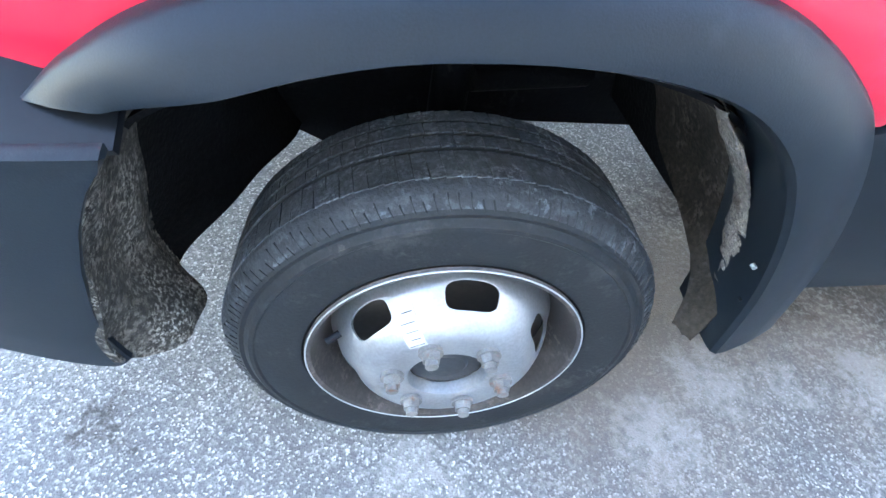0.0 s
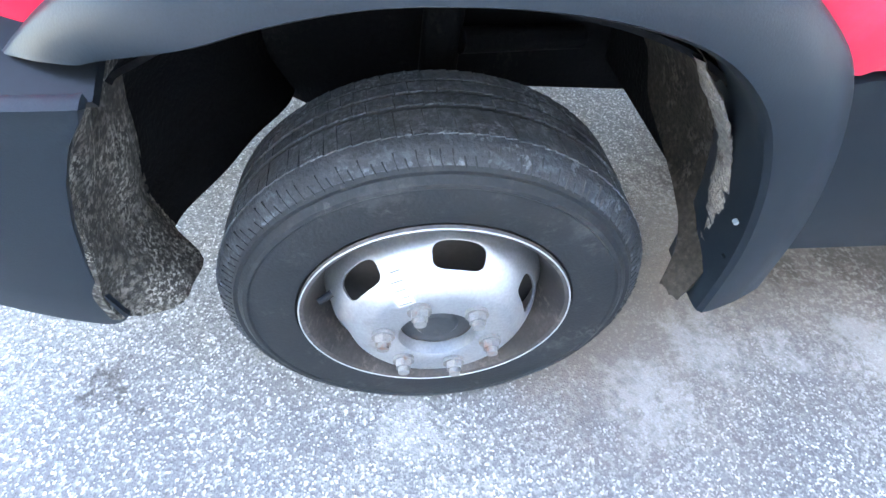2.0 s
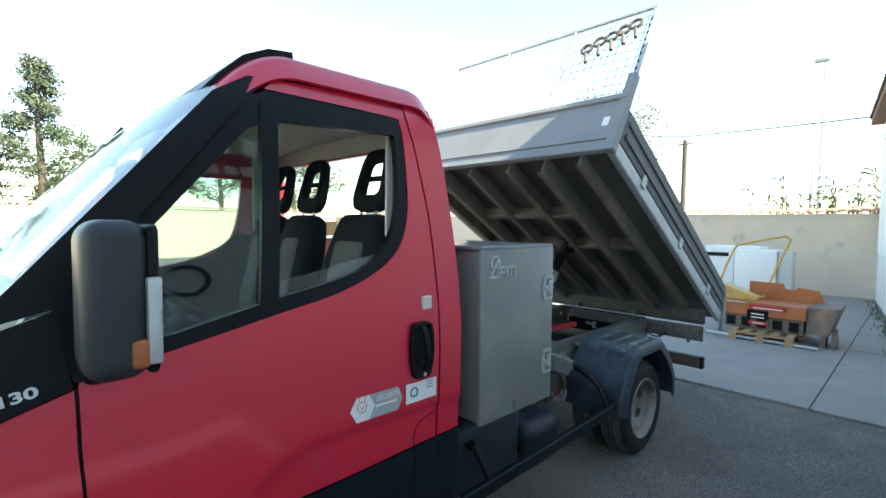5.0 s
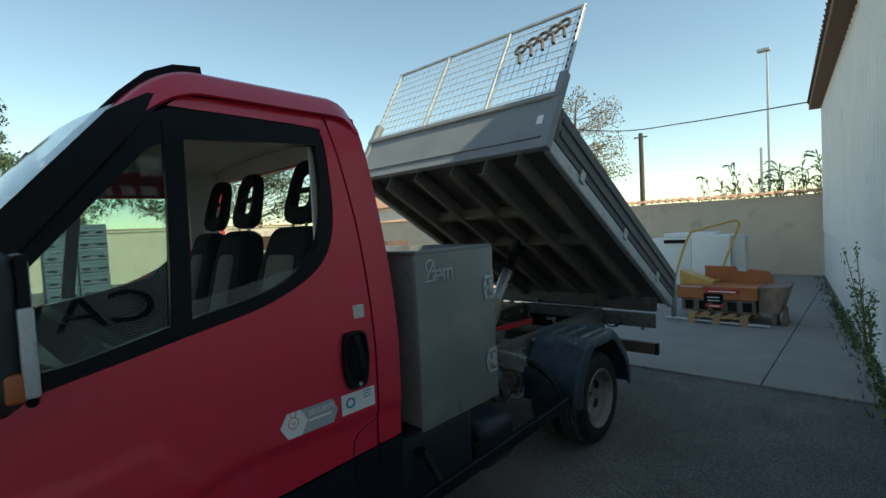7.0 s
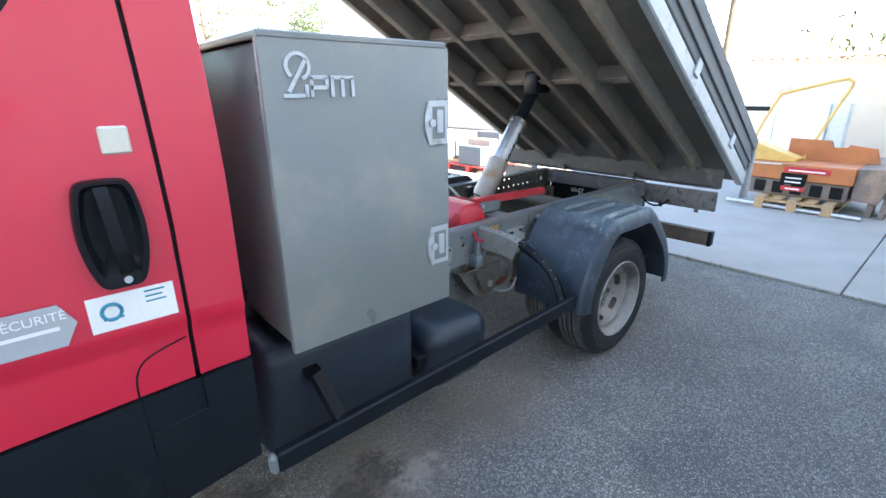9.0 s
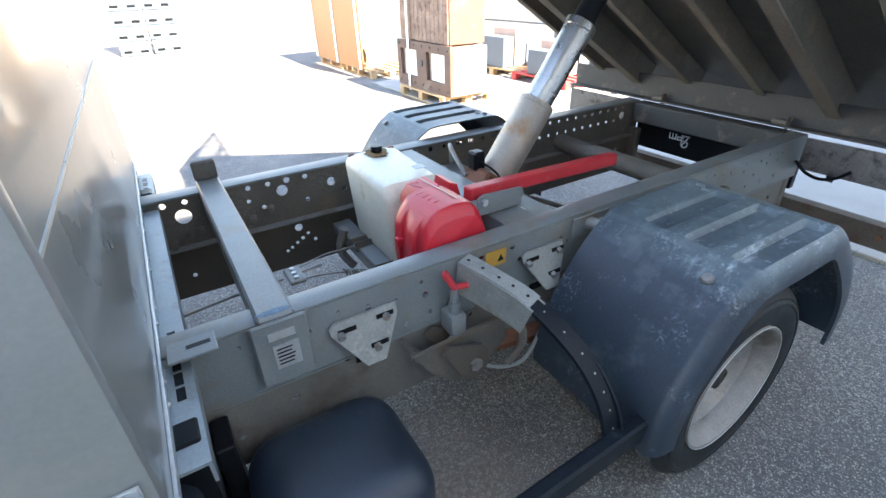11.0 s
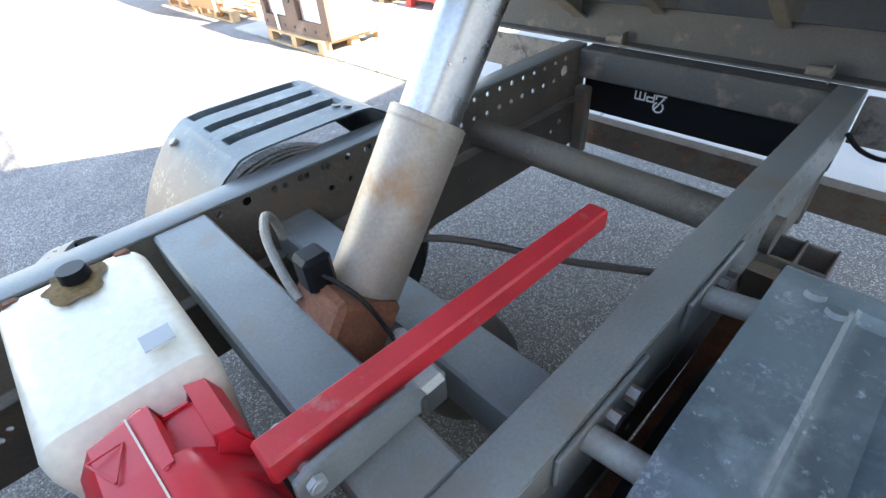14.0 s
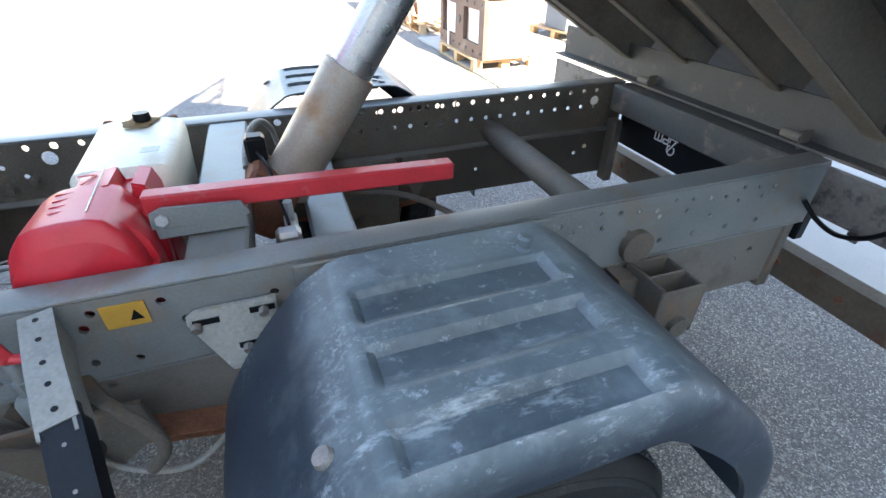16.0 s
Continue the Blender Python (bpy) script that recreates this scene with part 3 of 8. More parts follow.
def garden_wall(name, p0, p1, h, label, tiles=True):
    w = thing(name, label, "wall")
    w["kind"] = "structure"
    bm = bmesh.new()
    beam(bm, (*p0, h / 2), (*p1, h / 2), 0.22, h)
    part("render", bm, BEIGE, w)
    if tiles:
        bm = bmesh.new()
        d = Vector((p1[0] - p0[0], p1[1] - p0[1], 0))
        L = d.length
        d.normalize()
        s = Vector((-d.y, d.x, 0))
        for k in range(int(L / 0.21)):
            c = Vector((*p0, h)) + d * (k * 0.21 + 0.1)
            for sg in (-1, 1):
                pr, q = [], []
                for j in range(6):
                    a = math.pi * j / 5
                    off = d * (0.10 * math.cos(a)) + Vector((0, 0, 0.055 * math.sin(a)))
                    pr.append(bm.verts.new(c + off + Vector((0, 0, 0.10))))
                    q.append(bm.verts.new(c + off * 1.1 + s * (sg * 0.24) + Vector((0, 0, 0.005))))
                for j in range(5):
                    bm.faces.new((pr[j], pr[j + 1], q[j + 1], q[j]))
        ob = part("tile_coping", bm, TILE, w, "terracotta tile coping")
        ob["kind"] = "stuff"
    return w


garden_wall("wall_east", (15.2, -0.9), (15.2, 2.39), 2.08, "beige rendered yard wall with terracotta tile coping")
garden_wall("wall_east_far", (15.42, 2.39), (15.42, 24.0), 2.10, "pale rendered yard wall with terracotta tile coping, set back")
garden_wall("wall_north", (15.2, 24.0), (-22.0, 21.0), 2.3, "far beige rendered wall with terracotta tile coping")


# ---- truck: cab ----
truck = thing("tipper_truck", "red cab tipper truck parked on asphalt beside a wall", "truck")


def smoothstep(a, b, x):
    t = min(1, max(0, (x - a) / (b - a)))
    return t * t * (3 - 2 * t)


def yside(x, z):
    """How far inwards the cab's side lies at x, z."""
    y = 0.20 * max(0, (z - 1.22) / 1.0) ** 1.6
    if x < -0.15:
        y += 0.20 * ((-0.15 - x) / 0.85) ** 2
    if z < 0.8:
        y += 0.05 * ((0.8 - z) / 0.4) ** 2
    crease = 1.07 + 0.03 * smoothstep(-0.4, 0.25, x) + 0.02 * smoothstep(0.2, 0.45, x) - 0.13 * smoothstep(0.44, 0.57, x)
    y -= 0.011 * smoothstep(crease + 0.004, crease - 0.015, z) * (1 - smoothstep(0.50, 0.62, x)) * smoothstep(0.78, 0.95, z + 0.12 * smoothstep(0.1, 0.5, x))
    low = 0.76 + 0.16 * smoothstep(0.36, 0.56, x) + 0.045 * smoothstep(0.50, 0.72, x) - 0.008 * smoothstep(0.85, 1.4, x)
    y += 0.011 * smoothstep(low + 0.004, low - 0.015, z) * smoothstep(0.36, 0.46, x)
    return y


def side_panel(name, outline, mat, parent, far=False, off=0.0, thick=0.012, step=0.02, label="", hole=None):
    bm = bmesh.new()
    vs = [bm.verts.new((x, 0, z)) for x, z in outline]
    bm.faces.new(vs)
    xs, zs = [p[0] for p in outline], [p[1] for p in outline]
    for lo, hi, nrm in ((min(xs), max(xs), (1, 0, 0)), (min(zs), max(zs), (0, 0, 1))):
        k = lo + step
        while k < hi:
            bmesh.ops.bisect_plane(bm, geom=bm.verts[:] + bm.edges[:] + bm.faces[:], plane_co=Vector(nrm) * k, plane_no=nrm)
            k += step
    ex = bmesh.ops.extrude_face_region(bm, geom=bm.faces[:])
    inner = {v for v in ex["geom"] if isinstance(v, bmesh.types.BMVert)}
    for v in bm.verts:
        y = yside(v.co.x, v.co.z) + off + (thick if v in inner else 0)
        v.co.y = 2 * YC - y if far else y
    return part(name, bm, mat, parent, label, smooth=40)


SEAM = [(0.086, 0.925), (0.078, 1.03), (0.072, 1.15), (0.070, 1.26), (0.068, 1.31)]
BELT = [(0.07, 1.320), (0.22, 1.352), (0.42, 1.391), (0.57, 1.422), (0.80, 1.468), (0.96, 1.527), (1.06, 1.588), (1.122, 1.665), (1.162, 1.77), (1.182, 1.90), (1.198, 2.07), (1.192, 2.14), (1.14, 2.166), (0.61, 2.172)]
BELT = [(p.x, p.z) for p in smooth_path([(x, 0, z) for x, z in BELT], 4)]
ARCH = [(0.088, 0.917), (0.16, 0.90), (0.23, 0.872), (0.30, 0.835), (0.36, 0.788)]
DOOR = [(0.092, 0.913)] + SEAM + BELT + [(0.66, 2.215), (1.0, 2.232), (1.222, 2.222), (1.248, 2.05), (1.268, 1.75), (1.274, 1.2), (1.272, 0.98), (1.268, 0.812)] + [(0.86, 0.797)] + ARCH[::-1][0:4]
REARQ = [(1.280, 0.812), (1.284, 1.2), (1.278, 1.75), (1.257, 2.05), (1.232, 2.235), (1.375, 2.235), (1.40, 2.18), (1.408, 2.05), (1.410, 1.3), (1.405, 0.816)]
FENDER = [(0.080, 0.919), (0.070, 1.03), (0.063, 1.15), (0.061, 1.26), (0.059, 1.305), (-0.30, 1.185), (-0.60, 1.05), (-0.92, 0.94), (-0.72, 0.905), (-0.577, 0.852), (-0.494, 0.817), (-0.42, 0.795), (-0.385, 0.797), (-0.34, 0.828), (-0.27, 0.868), (-0.18, 0.897), (-0.09, 0.912), (0.0, 0.917)]
WEDGE = [(0.058, 1.312), (0.030, 1.50), (-0.115, 1.45), (-0.30, 1.29), (-0.52, 1.13), (-0.60, 1.06), (-0.30, 1.192)]
APILLAR = [(-0.13, 1.465), (0.024, 1.502), (0.545, 2.122), (0.585, 2.165), (0.655, 2.212), (0.56, 2.208), (0.44, 2.13)]
for far in (False, True):
    side_panel("front_wing", FENDER, RED, truck, far)
    side_panel("wing_trim", WEDGE, BLACK, truck, far, off=-0.004)
    side_panel("pillar_trim", APILLAR, BLACK, truck, far)
    door = side_panel("door", DOOR, RED, truck, far)
    side_panel("rear_corner", REARQ, RED, truck, far)
    side_panel("sill", [(0.372, 0.780), (0.86, 0.790), (1.27, 0.805), (1.405, 0.808), (1.40, 0.47), (1.17, 0.435), (0.85, 0.43), (0.530, 0.42), (0.515, 0.47), (0.47, 0.64)], PLASTIC, truck, far, off=-0.006, label="dark grey plastic sill")
    # window surround, glass and divider
    top = [(0.60, 2.157), (0.10, 1.53), (0.085, 1.325)]
    ring = [(0.27, 1.362), (0.57, 1.424), (0.80, 1.470), (0.96, 1.529), (1.058, 1.590), (1.118, 1.667), (1.157, 1.77), (1.176, 1.90), (1.190, 2.07), (1.182, 2.13), (1.13, 2.158), (0.63, 2.160)]
    ring = [(0.65 + (p.x - 0.65) * 1.022, 1.75 + (p.z - 1.75) * 1.03) for p in smooth_path([(x, 0, z) for x, z in ring], 4)]
    outer = [(0.060, 1.322)] + ring + [(0.550, 2.134), (0.024, 1.508)]
    middle = [(0.28, 1.405), (0.575, 1.470), (0.80, 1.512), (0.93, 1.556), (1.02, 1.62), (1.075, 1.69), (1.11, 1.78), (1.135, 1.90), (1.152, 2.03), (1.15, 2.07), (1.12, 2.085), (0.625, 2.062)]
    if far:
        middle = [(0.28, 1.395), (0.575, 1.415), (0.80, 1.432), (0.90, 1.452), (0.985, 1.50), (1.045, 1.56), (1.085, 1.64), (1.106, 1.75), (1.112, 1.88), (1.110, 1.965), (1.09, 1.99), (0.625, 1.985)]
    corners = [(0.515, 1.97), (0.12, 1.50)] if far else [(0.530, 2.015), (0.155, 1.60)]
    inner = [(0.15, 1.395)] + [(p.x, p.z) for p in smooth_path([(x, 0, z) for x, z in middle], 4)] + corners
    nn = len(outer)
    bm = bmesh.new()
    # frame as quads between the two outlines
    k = len(inner)
    io = [bm.verts.new((x, yside(x, z) + 0.004, z)) for x, z in outer]
    ii = [bm.verts.new((x, yside(x, z) + 0.004, z)) for x, z in inner]
    assert nn == k
    for i in range(k):
        bm.faces.new((io[i], io[(i + 1) % k], ii[(i + 1) % k], ii[i]))
    bmesh.ops.subdivide_edges(bm, edges=bm.edges[:], cuts=1, use_grid_fill=True)
    ex = bmesh.ops.extrude_face_region(bm, geom=bm.faces[:])
    for v in ex["geom"]:
        if isinstance(v, bmesh.types.BMVert):
            v.co.y += 0.03
    div = [(0.55 + 0.1 * (z - 1.43), yside(0.6, z) + 0.010, z) for z in (1.43, 1.55, 1.67, 1.79, 1.91, 2.03, 2.12)]
    if not far:
        sweep(bm, div, 0.060, 0.022)
    if far:
        for v in bm.verts:
            v.co.y = 2 * YC - v.co.y
    part("window_frame", bm, RED if far else BLACK, door, "red window surround" if far else "black window surround")
    if far:
        bm = bmesh.new()
        sweep(bm, [(x, 2 * YC - y, z) for x, y, z in div], 0.06, 0.022)
        part("window_divider", bm, BLACK, door)
    if far:
        side_panel("window_pane", inner, GLASS, door, far, off=0.016, thick=0.004, step=0.2).visible_shadow = False
    else:
        quarter = [(0.15, 1.395), (0.28, 1.405), (0.556, 1.464), (0.606, 2.05), (0.530, 2.015), (0.155, 1.60)]
        side_panel("quarter_pane", quarter, GREENGLASS, door, off=0.016, thick=0.004, step=0.2).visible_shadow = False
        lowered = [(0.575, 1.468), (0.80, 1.510), (0.93, 1.554), (0.985, 1.598), (0.80, 1.561), (0.580, 1.520)]
        side_panel("window_pane", lowered, GLASS, door, off=0.016, thick=0.004, step=0.2, label="edge of the wound-down window glass").visible_shadow = False
    # inner trim of the door
    bm = bmesh.new()
    yy = 0.07
    prism(bm, [(0.10, 0.85), (0.13, 1.36), (0.60, 1.43), (0.95, 1.50), (1.10, 1.64), (1.24, 1.62), (1.25, 0.83)], lambda u, v, w: (u, (2 * YC - yy - w) if far else yy + w, v), 0.02)
    part("inner_trim", bm, BLACK, door)

for far in (False, True):
    side_panel("door_seal", [(1.258, 0.82), (1.262, 1.2), (1.256, 1.75), (1.232, 2.05), (1.205, 2.19), (1.24, 2.20), (1.266, 2.05), (1.290, 1.75), (1.296, 1.2), (1.292, 0.82)], BLACK, truck, far, off=0.014, thick=0.02)
    side_panel("door_seal", [(0.055, 0.93), (0.048, 1.15), (0.045, 1.30), (0.085, 1.31), (0.09, 1.15), (0.10, 0.93)], BLACK, truck, far, off=0.014, thick=0.02)
# Wheel arch flares: lofted from the body out to a rolled lip.
def flare(far):
    out = smooth_path([(-0.385, 0, 0.800), (-0.345, 0, 0.830), (-0.27, 0, 0.873), (-0.18, 0, 0.902), (-0.09, 0, 0.917), (0.0, 0, 0.922), (0.085, 0, 0.921), (0.165, 0, 0.915), (0.24, 0, 0.895), (0.31, 0, 0.859), (0.381, 0, 0.803), (0.44, 0, 0.710), (0.49, 0, 0.585), (0.522, 0, 0.430)], 5)
    inn = smooth_path([(-0.305, 0, 0.806), (-0.27, 0, 0.815), (-0.21, 0, 0.831), (-0.15, 0, 0.849), (-0.08, 0, 0.863), (-0.01, 0, 0.867), (0.06, 0, 0.865), (0.125, 0, 0.856), (0.19, 0, 0.838), (0.245, 0, 0.806), (0.295, 0, 0.755), (0.345, 0, 0.665), (0.382, 0, 0.55), (0.402, 0, 0.413)], 5)
    bm = bmesh.new()
    rows = []
    for o, i in zip(out, inn):
        sec = []
        for t, y in ((0, yside(o.x, o.z) + 0.004), (0.02, -0.024), (0.08, -0.033), (0.45, -0.052), (0.80, -0.064), (0.93, -0.066), (0.985, -0.060), (1.0, -0.048), (1.0, 0.02), (0.97, 0.06)):
            y = yside(o.x, o.z) + (y - yside(o.x, o.z)) * (0.7 + 0.3 * smoothstep(-0.39, -0.25, o.x)) if y < 0.0 else y
            p = o.lerp(i, t)
            sec.append(bm.verts.new((p.x, 2 * YC - y if far else y, p.z)))
        rows.append(sec)
    for a, b in zip(rows, rows[1:]):
        for k in range(len(a) - 1):
            bm.faces.new((a[k], b[k], b[k + 1], a[k + 1]))
    for r in (rows[0], rows[-1]):
        bm.faces.new(r)
    return part("arch_flare", bm, PLASTIC, truck, "dark grey plastic wheel arch flare")


def edge_x(z):
    """Where the bumper's rear edge lies at height z."""
    pts = ((0.38, -0.420), (0.43, -0.427), (0.50, -0.428), (0.57, -0.412), (0.65, -0.388), (0.716, -0.362), (0.764, -0.336), (0.81, -0.300))
    for (z0, a), (z1, b) in zip(pts, pts[1:]):
        if z <= z1:
            return a + (b - a) * (z - z0) / (z1 - z0)
    return pts[-1][1]


# near-black base carries the deep shade inside the arch; the specks are mud
SHADED_LINER = spatter(material("shaded_mud_spattered_liner", (0.0045, 0.0045, 0.005), 0.85, var=0.4, scale=8, fine=120, bump=0.5, spec=0.1), (0.035, 0.031, 0.027), 4, 60, 0.35, 0.7)
MUDDY = spatter(spatter(material("mud_coated_liner", (0.040, 0.036, 0.031), 0.9, var=0.5, scale=7, fine=120, bump=0.7, spec=0.15, dirt=(0.012, 0.011, 0.011), dirt_amount=0.5, dirt_scale=9, soft=0.2), (0.19, 0.17, 0.145), 9, 90, 0.8), (0.42, 0.385, 0.335), 11, 160, 0.6)
SPATTERED = spatter(material("thinly_spattered_liner", (0.030, 0.024, 0.019), 0.85, var=0.5, scale=7, fine=120, bump=0.5, spec=0.12), (0.12, 0.10, 0.085), 8, 60, 0.5, 0.8)
CRUST = spatter(material("mud_crust", (0.13, 0.112, 0.095), 0.95, var=0.5, scale=30, fine=200, bump=0.9, dirt=(0.07, 0.055, 0.045), dirt_amount=0.5, dirt_scale=30), (0.36, 0.33, 0.29), 14, 120, 0.5)
for far in (False, True):
    flare(far)
    # wheel housing
    bm = bmesh.new()
    prof = smooth_path([(0.412, 0, 0.515), (0.402, 0, 0.58), (0.36, 0, 0.70), (0.23, 0, 0.80), (0.0, 0, 0.845), (-0.20, 0, 0.818), (-0.31, 0, 0.772), (-0.335, 0, 0.755)], 6)
    def housing(u, v):
        p = prof[min(int(round(u * (len(prof) - 1))), len(prof) - 1)]
        return (p.x * (1 - 0.05 * v), (lambda y: 2 * YC - y if far else y)(0.015 + 0.50 * v), p.z)
    grid_surface(bm, housing, len(prof) - 1, 6)
    thicken(bm, 0.006)
    part("wheel_housing", bm, SHADED_LINER, truck, "black wheel housing spattered with dried mud")
    # near-black sheet, standing also for shaded frame parts behind the wheel
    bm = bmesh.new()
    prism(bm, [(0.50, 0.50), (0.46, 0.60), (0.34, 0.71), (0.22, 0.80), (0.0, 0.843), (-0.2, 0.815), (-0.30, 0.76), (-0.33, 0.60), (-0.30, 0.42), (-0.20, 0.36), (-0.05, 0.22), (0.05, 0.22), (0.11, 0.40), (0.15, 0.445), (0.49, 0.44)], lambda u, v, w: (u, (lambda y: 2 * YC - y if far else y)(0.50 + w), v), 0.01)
    part("inner_wing", bm, SHADED_LINER, truck, "dark inner wing panel")
    for k, (pa, pb, r) in enumerate((((-0.30, 0.40, 0.70), (0.30, 0.44, 0.66), 0.016), ((0.05, 0.36, 0.62), (0.30, 0.46, 0.58), 0.022), ((-0.10, 0.30, 0.74), (0.05, 0.46, 0.72), 0.03))):
        bm = bmesh.new()
        Yf = (lambda y: 2 * YC - y) if far else (lambda y: y)
        tube(bm, (pa[0], Yf(pa[1]), pa[2]), (pb[0], Yf(pb[1]), pb[2]), r, 12)
        part("suspension_link", bm, SHADED_LINER, truck, "suspension link coloured near-black for the arch's shade")
    # bumper corner
    bm = bmesh.new()
    def bump(u, v):
        low = 0.422 + max(0.0, u - 0.05) ** 1.6 * 0.42 + 0.024 * max(0.0, 1 - u / 0.06) ** 2
        f = min(1.0, v / 0.8)
        x1 = edge_x(0.422 + 0.38 * f)
        x = x1 + (-1.0 - x1) * u
        ridge = 0.785 + 0.07 * (x + 0.3)
        z = low + (ridge - low) * f
        y = -0.066 + 0.10 * u ** 1.5 + 0.55 * max(0, (u - 0.75) / 0.25) ** 2 + 0.015 * (1 - f) ** 2
        y -= 0.003 * smoothstep(0.965, 0.985, f)
        if v > 0.8:
            g = (v - 0.8) / 0.2
            z += 0.002 * math.sin(g * 1.5)
            y += 0.008 * g
        return (x, 2 * YC - y if far else y, z)
    grid_surface(bm, bump, 60, 40)
    thicken(bm, 0.007)
    part("bumper_corner", bm, PLASTIC, truck, "dark grey plastic bumper corner")
    # black strip from ridge to wing: the gap's shadow put in as colour
    bm = bmesh.new()
    def shade_strip(u, v):
        x, y, z = bump(u, 1.0)
        y = (2 * YC - y if far else y) + 0.004
        z += v * (0.030 + 0.36 * max(0.0, -x - 0.36))
        y += (max(y + 0.02, yside(x, 0.85) + 0.006) - y) * v
        return (x, 2 * YC - y if far else y, z - 0.004)
    grid_surface(bm, shade_strip, 30, 6)
    thicken(bm, 0.008)
    part("bumper_gap_shade", bm, BLACK, truck, "black strip painted for the shadowed gap above the bumper")
    # mud flap edge pieces in the arch
    bm = bmesh.new()
    def rear_face(u, v):
        z = 0.405 + 0.395 * v
        inner = -0.008 + 0.75 * max(0.0, z - 0.41) + 0.16 * smoothstep(0.50, 0.56, z)
        y = -0.030 + (inner + 0.030) * u
        return (0.425 - 0.03 * (1 - v) ** 2 + 0.012 * math.sin(v * 3) - 0.15 * v ** 2.2 - 0.02 * u * (1 - v), 2 * YC - y if far else y, z + 0.006 * math.sin(31 * v + 9 * u) * u)
    grid_surface(bm, rear_face, 10, 24)
    thicken(bm, 0.014)
    part("rear_liner", bm, SPATTERED, truck, "mud-caked rear edge of the wheel housing")
    for y0, y1, nm, mat_, note in ((-0.064, 0.135, "front_liner", MUDDY, "mud-spattered front edge of the wheel housing"), (0.13, 0.515, "front_splash_panel", SHADED_LINER, "black splash panel ahead of the wheel")):
        bm = bmesh.new()
        def front_face(u, v):
            y = y0 + (y1 - y0) * u
            tip = smoothstep(-0.04, 0.015, y) * (1 - smoothstep(0.085, 0.125, y))
            z = 0.412 + 0.034 * smoothstep(-0.030, -0.064, y) * (1 - v) - 0.034 * tip + 0.006 * math.sin(60 * y) * tip
            z += (0.365 + 0.02 * u) * v + (0.40 - 0.39) * (1 - v) * smoothstep(0.12, 0.4, y)
            x = edge_x(z) - 0.012 + 0.005 * math.sin(9 * v + 30 * y) + 0.034 * tip * (1 - v) ** 2 - 0.014 * smoothstep(-0.03, 0.03, y) * min(1.0, 3 * v) + 0.15 * smoothstep(0.09, 0.515, y) * (1 - 0.6 * v)
            return (x, 2 * YC - y if far else y, z)
        grid_surface(bm, front_face, 20, 28)
        thicken(bm, 0.012)
        part(nm, bm, mat_, truck, note)
    bm = bmesh.new()
    pts = smooth_path([(0.24, 0.012, 0.795), (0.322, 0.01, 0.70), (0.372, 0.006, 0.60), (0.398, 0.0, 0.50), (0.400, -0.010, 0.43)], 16)
    rings = []
    for i, p in enumerate(pts):
        r = 0.0065 + 0.004 * noise.noise(p * 40) + 0.002 * noise.noise(p * 130)
        rings.append([bm.verts.new((p.x + (r * math.cos(a) + 0.004 * noise.noise(p * 90 + Vector((a, 0, 0)))), (lambda y: 2 * YC - y if far else y)(p.y + 0.006 + (0.021 + 0.010 * noise.noise(p * 14) + 0.003 * noise.noise(p * 60)) * math.sin(a)), p.z)) for a in (2 * math.pi * k / 10 for k in range(10))])
    for ra, rb in zip(rings, rings[1:]):
        for k in range(10):
            bm.faces.new((ra[k], ra[(k + 1) % 10], rb[(k + 1) % 10], rb[k]))
    part("mud_crust", bm, CRUST, truck, "pale crust of dried mud along the liner edge")
    if not far:
        for x, y, z in ((0.358, -0.050, 0.612), (0.385, -0.050, 0.54)):
            bm = bmesh.new()
            tube(bm, (x, y + 0.004, z), (x, y - 0.002, z), 0.0035, 12, 0.003)
            part("clip", bm, FRAME if z > 0.6 else BLACK, truck)

# Roof, screen, bonnet, nose, rear wall, floor.
bm = bmesh.new()
def roof_at(u, v):
    x = 0.47 + 0.945 * u
    s = 2 * v - 1
    y = YC + s * (YC - 0.176)
    crown = 2.356 - 0.17 * max(0, (0.28 - u) / 0.28) ** 2 - 0.115 * max(0, (u - 0.86) / 0.14) ** 2.2
    z = crown - 0.092 * abs(s) ** 26 - 0.035 * s * s
    return (x, y, z)
grid_surface(bm, roof_at, 30, 40)
thicken(bm, 0.012)
part("roof_panel", bm, RED, truck, "red painted roof")
bm = bmesh.new()
grid_surface(bm, lambda u, v: (0.50 + 0.84 * u, YC + (2 * v - 1) * 0.72, 2.19 - 0.03 * (2 * v - 1) ** 2 - 0.06 * (1 - u) ** 3), 8, 10)
thicken(bm, 0.01)
part("headliner", bm, LINER, truck, "beige fabric headliner")
bm = bmesh.new()
prism(bm, [(0.45, 2.165), (0.50, 2.225), (0.59, 2.312), (0.68, 2.355), (0.775, 2.366), (0.78, 2.33), (0.66, 2.31), (0.55, 2.22), (0.49, 2.15)], lambda u, v, w: (u, 0.30 + w, v), 1.28, 0.006)
part("roof_visor", bm, BLACK, truck, "black sun visor over the windscreen")
bm = bmesh.new()
def screen(u, v):
    s = 2 * v - 1
    x = -0.115 + 0.575 * u - 0.13 * (1 - s * s) * (1 - 0.4 * u)
    return (x, YC + s * (YC - 0.055 - 0.13 * u), 1.455 + 0.70 * u)
grid_surface(bm, screen, 12, 20)
thicken(bm, 0.006)
g = part("windscreen", bm, GLASS, truck, "clear laminated windscreen")
g.visible_shadow = False
bm = bmesh.new()
def bonnet(u, v):
    s = 2 * v - 1
    x = -0.13 - 0.80 * u - 0.14 * (1 - s * s)
    return (x, YC + s * (YC - 0.035 - 0.16 * u * u), 1.475 - 0.10 * u - 0.24 * u * u - 0.03 * s * s - 0.09 * abs(s) ** 7)
grid_surface(bm, bonnet, 16, 24)
thicken(bm, 0.01)
